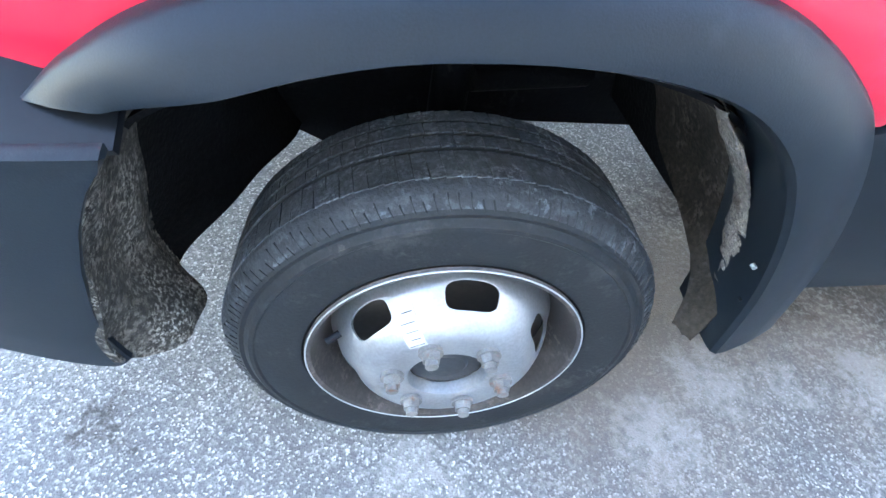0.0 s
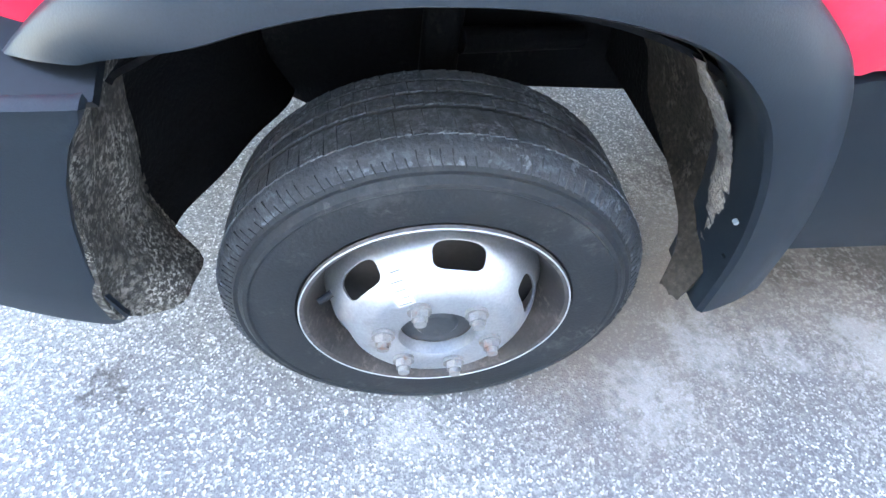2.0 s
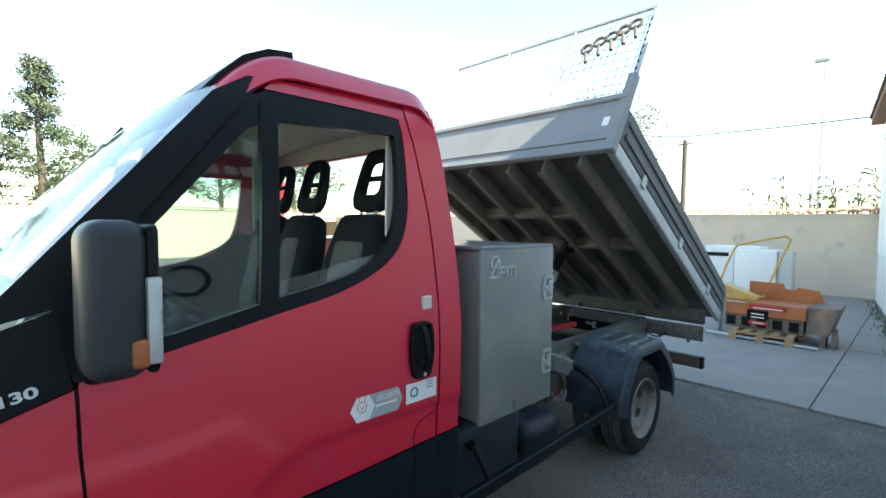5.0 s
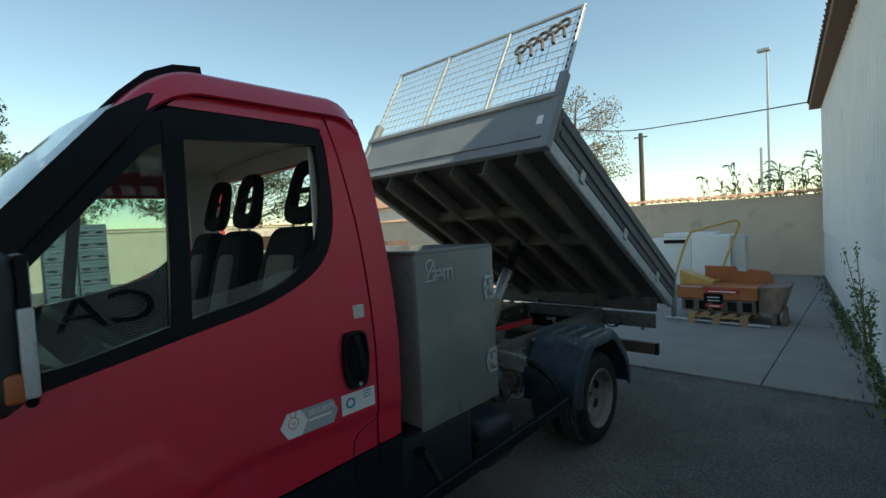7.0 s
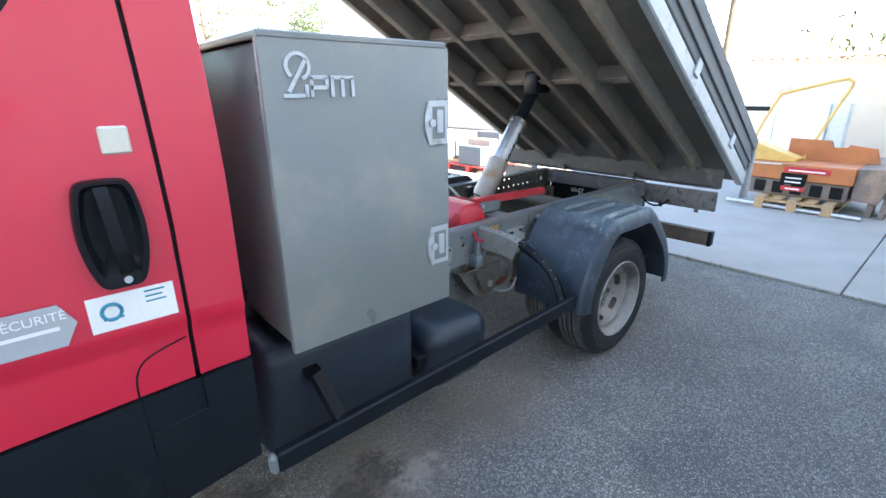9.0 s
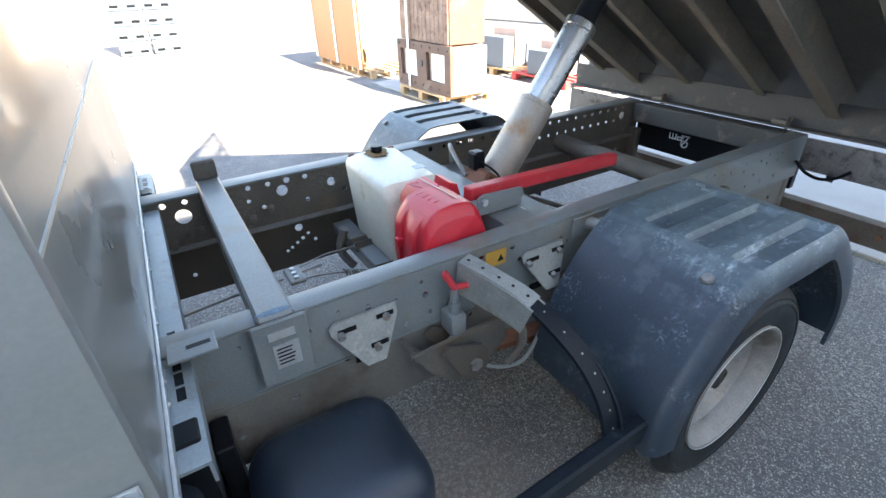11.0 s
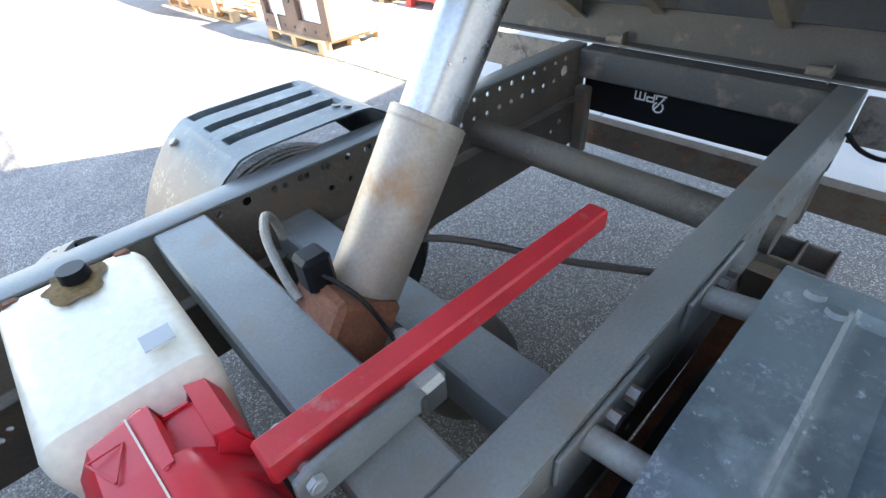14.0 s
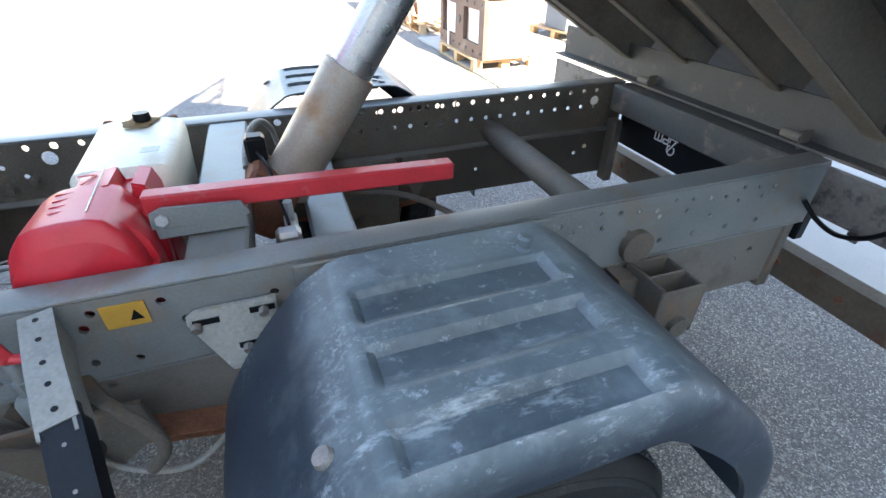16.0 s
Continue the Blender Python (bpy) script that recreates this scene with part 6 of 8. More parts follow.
cyl = None
A, Bp = Vector((3.16, 0.928, 0.715)), Vector((3.72, 0.905, 1.505))
ax = (Bp - A).normalized()
bm = bmesh.new()
tube(bm, A + ax * 0.05, A + ax * 0.405, 0.066, 36)
tube(bm, A + ax * 0.388, A + ax * 0.408, 0.0675, 36, 0.062)
cyl = part("tipping_cylinder", bm, BARREL, truck, "scuffed steel hydraulic tipping cylinder")
bm = bmesh.new()
tube(bm, A + ax * 0.39, A + ax * 0.69, 0.053, 32)
tube(bm, A + ax * 0.685, A + ax * 0.71, 0.058, 32)
part("first_stage", bm, CHROME, cyl, "polished first stage")
bm = bmesh.new()
tube(bm, A + ax * 0.70, Bp, 0.041, 28)
part("second_stage", bm, BLACK, cyl, "dark second stage")
bm = bmesh.new()
box(bm, -0.08, 0.06, -0.065, 0.065, -0.07, 0.10, 0.010, 1, Matrix.Translation(A + Vector((-0.03, 0, 0.02))) @ ax.to_track_quat("Z", "Y").to_matrix().to_4x4())
part("cylinder_foot", bm, RUST, cyl, "rusty cylinder foot block")
bm = bmesh.new()
box(bm, 3.115, 3.165, 0.915, 0.965, 0.835, 0.905, 0.008, 1)
part("valve_block", bm, BLACK, cyl, "black solenoid valve")
bm = bmesh.new()
tube(bm, (3.19, 0.72, 0.70), (3.19, 0.83, 0.72), 0.017, 14)
tube(bm, (3.19, 0.80, 0.70), (3.19, 0.80, 0.78), 0.012, 10)
box(bm, 3.15, 3.21, 0.71, 0.76, 0.67, 0.74, 0.01, 1)
part("hydraulic_fitting", bm, ZINC, cyl, "zinc hydraulic fitting")
bm = bmesh.new()
pipe(bm, smooth_path([(3.105, 0.955, 0.815), (3.108, 1.00, 0.838), (3.125, 1.08, 0.868), (3.155, 1.145, 0.872), (3.18, 1.18, 0.835), (3.19, 1.19, 0.78)], 6), 0.009, 10)
part("hose", bm, PALE, cyl, "pale grey hydraulic hose")
bm = bmesh.new()
pipe(bm, smooth_path([(3.14, 0.92, 0.87), (3.165, 0.85, 0.84), (3.18, 0.79, 0.76), (3.19, 0.76, 0.70)], 6), 0.004, 6)
part("cable", bm, BLACK, cyl)
bm = bmesh.new()
box(bm, 3.62, 3.78, 0.82, 0.93, 1.46, 1.60, 0.02, 2)
part("cylinder_head", bm, BLACK, cyl)

# hoses, cables and the little lever block between the rails
CABLES = (([(2.44, 1.035, 0.563), (2.54, 1.07, 0.566), (2.62, 1.095, 0.57), (2.70, 1.108, 0.575)], 0.0032), ([(2.44, 1.0, 0.565), (2.47, 1.005, 0.566), (2.52, 1.015, 0.566)], 0.006),
          ([(2.44, 0.965, 0.563), (2.52, 0.945, 0.566), (2.60, 0.925, 0.57), (2.70, 0.885, 0.575)], 0.0032), ([(2.39, 1.0, 0.563), (2.30, 0.99, 0.566), (2.15, 0.98, 0.56), (1.9, 0.95, 0.55)], 0.005))
SAG = lambda p: (p[0], p[1] - 0.055 * smoothstep(2.72, 2.5, p[0]), p[2] + 0.065 * smoothstep(2.72, 2.5, p[0]))
for pts, r in CABLES:
    bm = bmesh.new()
    pts = [SAG(p) for p in pts]
    pipe(bm, smooth_path(pts, 6), r, 8)
    part("brake_cable", bm, PALE, truck, "thin pale brake cable")
bm = bmesh.new()
coil = []
for k in range(12 * 10 + 1):
    f, t = k / 120, 2 * math.pi * k / 12
    coil.append((2.575 + 0.11 * f, 0.934 - 0.045 * f + 0.011 * math.cos(t), 0.569 + 0.005 * f + 0.011 * math.sin(t)))
pipe(bm, [SAG(p) for p in coil], 0.0032, 6)
part("coil_spring", bm, FRAME, truck, "grey coil spring on the brake cable")
bm = bmesh.new()
box(bm, 2.400, 2.452, 0.890, 0.985, 0.624, 0.638, 0.004, 1)
cl = part("cable_equaliser", bm, PALE, truck, "pale steel cable equaliser plate")
for dy in (0.910, 0.9375, 0.965):
    bm = bmesh.new()
    tube(bm, (2.425, dy, 0.638), (2.425, dy, 0.645), 0.008, 10)
    part("bolt", bm, ZINC, cl)
bm = bmesh.new()
pipe(bm, smooth_path([(2.70, 1.22, 0.60), (2.68, 1.24, 0.50), (2.72, 1.22, 0.42)], 5), 0.018, 10)
part("hose", bm, DUSTRAIL, truck, "dusty grey hose")
bm = bmesh.new()
tube(bm, (2.08, 1.02, 0.38), (2.02, 0.97, 0.34), 0.03, 16)
part("exhaust_tip", bm, RUST, truck, "rusty exhaust end")
bm = bmesh.new()
pipe(bm, smooth_path([(3.3, 1.30, 0.52), (3.62, 1.25, 0.50), (3.9, 0.9, 0.42), (4.1, 0.6, 0.40)], 6), 0.012, 8)
part("stabiliser_rod", bm, RUSTY, truck, "dark stabiliser rod")
bm = bmesh.new()
prism(bm, [(3.62, 0.62), (3.72, 0.62), (3.70, 0.50), (3.67, 0.44), (3.64, 0.50)], lambda u, v, w: (u, 1.33 + w, v), 0.03)
part("rod_bracket", bm, RUSTY, truck)
bm = bmesh.new()
box(bm, 3.35, 3.60, 1.33, 1.375, 0.30, 0.62, 0.02, 2)
part("spring_plate", bm, RUSTY, truck)

for far in (False, True):
    Y = (lambda y: 2 * YC - y) if far else (lambda y: y)
    bm = bmesh.new()
    prism(bm, [(2.575, 0.60), (2.60, 0.56), (2.68, 0.46), (2.755, 0.425), (2.80, 0.455), (2.885, 0.52), (2.875, 0.61)], lambda u, v, w: (u, Y(0.425 + w), v), 0.012, 0.002)
    sprb = part("spring_bracket", bm, RUSTY, truck, "dusty front spring bracket")
    bm = bmesh.new()
    prism(bm, [(2.575, 0.60), (2.60, 0.56), (2.68, 0.46), (2.755, 0.425), (2.75, 0.44), (2.69, 0.475), (2.61, 0.575), (2.585, 0.61)], lambda u, v, w: (u, Y(0.438 + w), v), 0.06)
    part("bracket_flange", bm, RUSTY, sprb)
    bm = bmesh.new()
    pipe(bm, smooth_path([(2.70, Y(0.44), 0.60), (2.80, Y(0.41), 0.47), (2.92, Y(0.39), 0.44), (3.02, Y(0.42), 0.50)], 6), 0.006, 8)
    part("brake_hose", bm, PALE, truck, "pale brake hose")
for far in (False, True):
    Y = (lambda y: 2 * YC - y) if far else (lambda y: y)
    bm = bmesh.new()
    tube(bm, (2.745, Y(0.392), 0.525), (2.745, Y(0.478), 0.525), 0.046, 22)
    hang = part("spring_eye", bm, HINGEDARK, truck, "round spring eye in its hanger")
    for y0 in (0.385, 0.478):
        bm = bmesh.new()
        prism(bm, [(2.645, 0.60), (2.665, 0.622), (2.71, 0.600), (2.765, 0.585), (2.790, 0.555), (2.792, 0.505), (2.770, 0.472), (2.725, 0.470), (2.695, 0.505), (2.675, 0.55)], lambda u, v, w: (u, Y(y0 + w), v), 0.009, 0.002)
        part("hanger_cheek", bm, RAILDARK, hang, "dusty hanger cheek plate")
    bm = bmesh.new()
    tube(bm, (2.745, Y(0.374), 0.525), (2.745, Y(0.386), 0.525), 0.020, 6)
    part("bolt", bm, NUT, hang)
    bm = bmesh.new()
    pipe(bm, smooth_path([(2.80, Y(0.46), 0.66), (2.84, Y(0.40), 0.655), (2.89, Y(0.375), 0.60), (2.90, Y(0.375), 0.53), (2.86, Y(0.385), 0.47)], 6), 0.012, 10)
    part("hanger_rod", bm, RUSTY, hang, "bent steel rod")
# details on the outside of the near rail
for bx, bz, w, h in ((2.48, 0.69, 0.175, 0.10), (3.06, 0.69, 0.16, 0.10)):
    bm = bmesh.new()
    prism(bm, [(bx - w / 2, bz + 0.03), (bx - w / 2, bz + 0.045), (bx - w / 2 + 0.015, bz + 0.055), (bx + w / 2, bz + 0.055), (bx + w / 2, bz + 0.03), (bx + 0.03, bz - 0.065), (bx - 0.02, bz - 0.065)], lambda u, v, ww: (u, 0.494 - ww - 0.42 * (bz + 0.055 - v), v), 0.009, 0.002)
    bp_ = part("mount_plate", bm, PALE, truck, "pale triangular mounting plate")
    for dx, dz in ((-0.05, 0.033), (0.05, 0.037), (0.02, -0.022)):
        bm = bmesh.new()
        lean = 0.42 * (0.055 - dz)
        box(bm, bx + dx - 0.02, bx + dx + 0.026, 0.4825 - lean, 0.4858 - lean, bz + dz - 0.006, bz + dz + 0.006, 0)
        part("slot", bm, BLACK, bp_)
    for dx, dz in ((-0.065, 0.028), (0.055, 0.035), (0.015, -0.025)):
        bm = bmesh.new()
        lean = 0.42 * (0.055 - dz)
        tube(bm, (bx + dx, 0.486 - lean, bz + dz), (bx + dx, 0.473 - lean, bz + dz - 0.004), 0.010, 6)
        part("bolt", bm, NUT, bp_)
    bm = bmesh.new()
    box(bm, bx - 0.03, bx + 0.03, 0.497, 0.50, bz - 0.10, bz - 0.03)
    part("shim", bm, BLACK, bp_)
bm = bmesh.new()
box(bm, 2.855, 2.925, 0.4925, 0.4945, 0.735, 0.785)
ys = part("warning_sticker", bm, YELLOW, truck, "yellow warning sticker")
bm = bmesh.new()
prism(bm, [(2.895, 0.748), (2.917, 0.748), (2.906, 0.770)], lambda u, v, w: (u, 0.4922 - w, v), 0.0006)
part("warning_triangle", bm, BLACK, ys)
bm = bmesh.new()
beam(bm, (2.70, 0.465, 0.795), (2.725, 0.45, 0.745), 0.024, 0.016, 0.004)
beam(bm, (2.715, 0.455, 0.748), (2.765, 0.45, 0.742), 0.018, 0.014, 0.004)
tap = part("valve_lever", bm, REDSTEEL, truck, "small red valve lever")
bm = bmesh.new()
tube(bm, (2.725, 0.455, 0.742), (2.725, 0.455, 0.68), 0.012, 12)
tube(bm, (2.725, 0.455, 0.70), (2.725, 0.455, 0.665), 0.017, 6)
box(bm, 2.70, 2.75, 0.43, 0.494, 0.60, 0.668, 0.01, 2)
part("valve_body", bm, FRAME, tap, "grey valve body")
for x in (3.25, 3.60):
    bm = bmesh.new()
    box(bm, x - 0.07, x + 0.15, 0.486, 0.494, 0.735, 0.80, 0.003, 1)
    sp = part("stay_plate", bm, FRAME, truck)
    bm = bmesh.new()
    tube(bm, (x, 0.49, 0.77), (x, 0.375, 0.79), 0.02, 18)
    part("mudguard_stay", bm, PALE, truck, "round steel mudguard stay")
    for dx in (0.05, 0.10):
        bm = bmesh.new()
        tube(bm, (x + dx, 0.486, 0.765), (x + dx, 0.470, 0.765), 0.014, 6)
        part("bolt", bm, NUT, sp)
bm = bmesh.new()
box(bm, 2.075, 2.165, 0.44, 0.505, 0.822, 0.828, 0.002, 1)
cb = part("chest_bracket", bm, FRAME, truck, "slotted chest bracket")
bm = bmesh.new()
box(bm, 2.11, 2.155, 0.468, 0.480, 0.8282, 0.829)
part("slot", bm, BLACK, cb)

# outrigger arm, side bar and brackets
for far in (False, True):
    Y = (lambda y: 2 * YC - y) if far else (lambda y: y)
    bm = bmesh.new()
    pts = smooth_path([(2.775, 0.485, 0.795), (2.81, 0.38, 0.778), (2.845, 0.28, 0.748), (2.88, 0.15, 0.67), (2.898, 0.075, 0.575), (2.905, 0.04, 0.47)], 5)
    q = [Vector((p.x, Y(p.y), p.z)) for p in pts]
    sweep(bm, q[9:], 0.052, 0.012)
    sweep(bm, [p + Vector((0.023, 0, -0.022)) for p in q[9:]], 0.006, 0.045)
    arm = part("outrigger_arm", bm, SIDEBAR, truck, "blue-black perforated outrigger arm")
    bm = bmesh.new()
    sweep(bm, [p + Vector((0, 0, 0.007)) for p in q[:11]], 0.048, 0.006)
    part("arm_bracket", bm, PALE, arm, "grey folded arm bracket with holes")
    for dx, dz, h in ((-0.022, -0.045, 0.10), (0.022, -0.03, 0.07)):
        bm = bmesh.new()
        sweep(bm, [p + Vector((dx, 0, dz)) for p in q[:11]], 0.005, h)
        part("bracket_flange", bm, PALE, arm)
    for k in range(1, len(pts), 2):
        p = pts[k]
        d = (pts[min(k + 1, len(pts) - 1)] - pts[k - 1]).normalized()
        nn_ = Vector((1, 0, 0)).cross(d)
        nn_ = nn_ if nn_.z > 0 or nn_.y < 0 else -nn_
        o = Vector((p.x, p.y, p.z)) + nn_ * (0.0105 if k <= 10 else 0.0065)
        bm = bmesh.new()
        tube(bm, (o.x, Y(o.y), o.z), (o.x + nn_.x * 0.001, Y(o.y + nn_.y * 0.001), o.z + nn_.z * 0.001), 0.0045 if k <= 10 else 0.003, 10)
        part("arm_hole", bm, BLACK if k <= 10 else PALE, arm)
    bm = bmesh.new()
    beam(bm, (1.43, Y(0.013), 0.44), (3.0, Y(0.03), 0.465), 0.038, 0.070, 0.007)
    sb = part("side_bar", bm, SIDEBAR, truck, "scuffed blue-black side guard bar")
    bm = bmesh.new()
    beam(bm, (1.408, Y(0.013), 0.4396), (1.436, Y(0.013), 0.44), 0.041, 0.073, 0.014)
    part("end_cap", bm, FRAME, sb, "pale worn end cap")
    bm = bmesh.new()
    beam(bm, (1.66, Y(0.02), 0.45), (1.62, Y(0.10), 0.62), 0.05, 0.02)
    beam(bm, (1.62, Y(0.10), 0.61), (1.60, Y(0.45), 0.68), 0.05, 0.02)
    part("bar_bracket", bm, BLACK, sb)

# black tank under the chest, by the near rail
bm = bmesh.new()
vs = box(bm, 2.13, 2.50, 0.13, 0.48, 0.24, 0.55, 0.09, 5)
part("adblue_tank", bm, BLUEBLACK, truck, "blue-black moulded plastic fluid tank")
bm = bmesh.new()
box(bm, 2.08, 2.13, 0.16, 0.49, 0.40, 0.45, 0.004, 1)
box(bm, 2.095, 2.135, 0.40, 0.50, 0.30, 0.60, 0.004, 1)
part("tank_bracket", bm, BLACK, truck)
bm = bmesh.new()
box(bm, 1.46, 2.07, 0.14, 0.49, 0.30, 0.72, 0.06, 4)
part("fuel_tank", bm, BLUEBLACK, truck, "blue-black moulded fuel tank under the chest")

# mudguards
def mudguard(far):
    Y = (lambda y: 2 * YC - y) if far else (lambda y: y)
    prof = [(2.985, 0.40), (2.99, 0.47), (3.02, 0.58), (3.09, 0.70), (3.17, 0.795), (3.225, 0.835), (3.27, 0.848), (3.45, 0.850), (3.62, 0.848), (3.665, 0.838), (3.72, 0.80), (3.83, 0.70), (3.92, 0.59), (3.975, 0.47), (3.985, 0.33)]
    prof = [(p.x, p.z) for p in smooth_path([(x, 0, z) for x, z in prof], 12)]
    ys_ = [0.410 - 0.0065 * k for k in range(64)]
    edge = [(0.0, 0.0), (-0.008, -0.003), (-0.018, -0.011), (-0.025, -0.024), (-0.029, -0.05), (-0.030, -0.085), (-0.018, -0.085)]
    bm = bmesh.new()
    rows = []
    for x, z in prof:
        n = Vector((x - 3.46, 0, z - 0.34)).normalized()
        r = []
        for y in ys_:
            # three pockets pressed into the flat top: a sharp inner step, then a slow rise
            d = 0.0
            for y0 in (0.305, 0.180, 0.055):
                f = (y0 - y) / (0.038 if far else 0.078)
                if -0.12 < f < 1:
                    d = max(d, 0.032 if far else 0.018 * min(1, (f + 0.12) / 0.12) * min(1, (1 - f) / 0.35))
            d *= smoothstep(3.258, 3.272, x) * smoothstep(3.615, 3.598, x)
            p = Vector((x, y, z)) - n * d + Vector((0, 0, 0.006)) * smoothstep(3.2, 3.3, x) * smoothstep(3.7, 3.6, x)
            r.append(bm.verts.new((p.x, Y(p.y), p.z)))
        for y, d in edge[1:]:
            p = Vector((x, y, z)) + n * d + Vector((0, 0, 0.006)) * smoothstep(3.2, 3.3, x) * smoothstep(3.7, 3.6, x)
            r.append(bm.verts.new((p.x, Y(p.y), p.z)))
        rows.append(r)
    for a, b in zip(rows, rows[1:]):
        for k in range(len(a) - 1):
            bm.faces.new((a[k], b[k], b[k + 1], a[k + 1]))
    thicken(bm, 0.006)
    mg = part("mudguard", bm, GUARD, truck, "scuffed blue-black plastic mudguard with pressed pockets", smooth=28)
    for x, y, z in ((3.185, 0.067, 0.817), (3.60, 0.36, 0.856), (3.58, 0.33, 0.856), (3.79, 0.05, 0.735)):
        bm = bmesh.new()
        n = Vector((x - 3.46, 0, z - 0.34)).normalized()
        c = Vector((x, Y(y), z))
        tube(bm, c - n * 0.004, c + n * 0.004, 0.015, 18, 0.012)
        part("washer_bolt", bm, GUARD if x > 3.5 else NUT, mg)
    return mg


mudguard(False), mudguard(True)

# ---- tool chest behind the cab ----
chest = thing("tool_chest", "tall grey steel tool chest mounted behind the cab", "tool chest", at=(1.8, 0.94, 0.80))
bm = bmesh.new()
box(bm, 1.53, 2.058, 0.0, 2 * YC, 0.80, 1.612, 0.008, 2)
part("body", bm, GREY, chest)
bm = bmesh.new()
box(bm, 1.510, 2.092, -0.028, -0.004, 0.80, 1.620, 0.008, 2)
dr = part("chest_door", bm, GREY, chest, "flat grey chest door")
bm = bmesh.new()
box(bm, 1.510, 2.080, -0.030, 2 * YC + 0.02, 1.6135, 1.632, 0.004, 1)
part("lid", bm, GREY, chest)
for z in (1.403, 1.009):
    bm = bmesh.new()
    cx = 2.036
    ol = [(cx - 0.045, z + 0.02), (cx - 0.03, z + 0.065), (cx + 0.045, z + 0.065), (cx + 0.045, z - 0.065), (cx - 0.03, z - 0.065), (cx - 0.045, z - 0.02)]
    prism(bm, ol, lambda u, v, w: (u, -0.0285 - w, v), 0.006, 0.002)
    lat = part("latch", bm, ZINC, dr, "zinc recessed latch")
    bm = bmesh.new()
    box(bm, cx - 0.018, cx + 0.032, -0.036, -0.0348, z - 0.048, z + 0.048, 0.0)
    part("latch_recess", bm, GREY, lat)
    bm = bmesh.new()
    box(bm, cx - 0.004, cx + 0.020, -0.044, -0.0362, z - 0.03, z + 0.038, 0.003, 1)
    tube(bm, (cx - 0.022, -0.036, z), (cx - 0.022, -0.044, z), 0.012, 12)
    part("latch_paddle", bm, ZINC, lat)
bm = bmesh.new()
mark(bm, lambda u, v, w: (1.60 + u, -0.0285 - 0.006 * w, 1.487 + v), 0.86)
part("maker_mark", bm, ZINC, dr, "raised silver mark")
bm = bmesh.new()
box(bm, 2.058, 2.0605, 0.0, 1.87, 1.240, 1.245)
box(bm, 2.058, 2.064, 0.01, 1.87, 0.832, 0.836, 0.001, 1)
part("seam", bm, ZINC, chest, "pale folded seam on the rear face")
bm = bmesh.new()
prism(bm, [(2.010, 0.795), (2.108, 0.795), (2.108, 0.745), (2.102, 0.745), (2.102, 0.788), (2.010, 0.788)], lambda u, v, w: (u, 0.22 + w, v), 1.60)
rail = part("foot_rail", bm, GALV, chest, "slotted zinc foot rail", smooth=0)
for y in (0.27, 0.385, 0.43, 0.475, 0.58, 1.60, 1.66, 1.72):
    bm = bmesh.new()
    box(bm, 2.074, 2.090, y, y + 0.036, 0.7952, 0.7962)
    part("slot", bm, BLACK, rail)
for y in (0.545, 1.40):
    bm = bmesh.new()
    tube(bm, (2.082, y, 0.794), (2.082, y, 0.808), 0.013, 6)
    tube(bm, (2.082, y, 0.794), (2.082, y, 0.799), 0.019, 14)
    part("bolt", bm, ZINC, rail)
bm = bmesh.new()
box(bm, 2.058, 2.0615, 0.005, 1.87, 0.800, 0.8305, 0.001, 1)
part("skirt", bm, GALV, chest, "riveted pale lower skirt")
for k in range(14):
    bm = bmesh.new()
    bmesh.ops.create_uvsphere(bm, u_segments=8, v_segments=5, radius=0.0055, matrix=Matrix.Translation((2.0615, 0.10 + (k // 2) * 0.27 + 0.05 * (k % 2), 0.811 + 0.012 * (k % 2))))
    part("rivet", bm, ZINC, chest)
for y in (0.30, 1.58):
    bm = bmesh.new()
    box(bm, 1.55, 2.10, y - 0.03, y + 0.03, 0.62, 0.80, 0.004, 1)
    part("chest_foot", bm, BLACK, chest)

chest.location.z -= 0.014

# ---- tipping bed ----
O, D, N = Vector((5.03, 0, 0.79)), Vector((-0.8607, 0, 0.5091)), Vector((0.5091, 0, 0.8607))
UB = lambda u, y, w: O + D * u + N * w + Vector((0, y, 0))
BM = Matrix((( D.x, 0, N.x, O.x), (0, 1, 0, 0), (D.z, 0, N.z, O.z), (0, 0, 0, 1)))
bed = thing("tipping_bed", "grey steel tipping bed raised at the front, ribbed underneath", "truck bed", at=tuple(UB(1.4, YC, 0)))
LB = 2.742
YB0, YB1 = -0.05, 1.93


def bbox(bm, u0, u1, y0, y1, w0, w1, bevel=0.004):
    return box(bm, u0, u1, y0, y1, w0, w1, bevel, 1, BM)


BEDSIDE = material("dull_grey_drop_side", (0.085, 0.09, 0.092), 0.45, var=0.15, scale=4, fine=120, bump=0.03, dirt=(0.14, 0.13, 0.115), dirt_amount=0.3, dirt_scale=4)
BEDGREY = material("worn_grey_bed_paint", (0.215, 0.22, 0.222), 0.36, var=0.12, scale=4, fine=120, bump=0.04, dirt=(0.17, 0.15, 0.13), dirt_amount=0.30, dirt_scale=4, soft=0.3)
# dusty like UNDER, but the shade between the ribs darkens its colour
BEDFLOOR = material("shaded_dusty_floor_sheet", (0.095, 0.083, 0.068), 0.65, var=0.3, scale=4, fine=100, bump=0.1, dirt=(0.15, 0.12, 0.09), dirt_amount=0.4, dirt_scale=2.5)
UNDER = material("dusty_bed_underside", (0.150, 0.127, 0.100), 0.7, var=0.25, scale=5, fine=100, bump=0.1, dirt=(0.24, 0.19, 0.14), dirt_amount=0.4, dirt_scale=4)
bm = bmesh.new()
bbox(bm, 0.0, LB - 0.05, YB0 + 0.05, YB1 - 0.05, 0.035, 0.05)
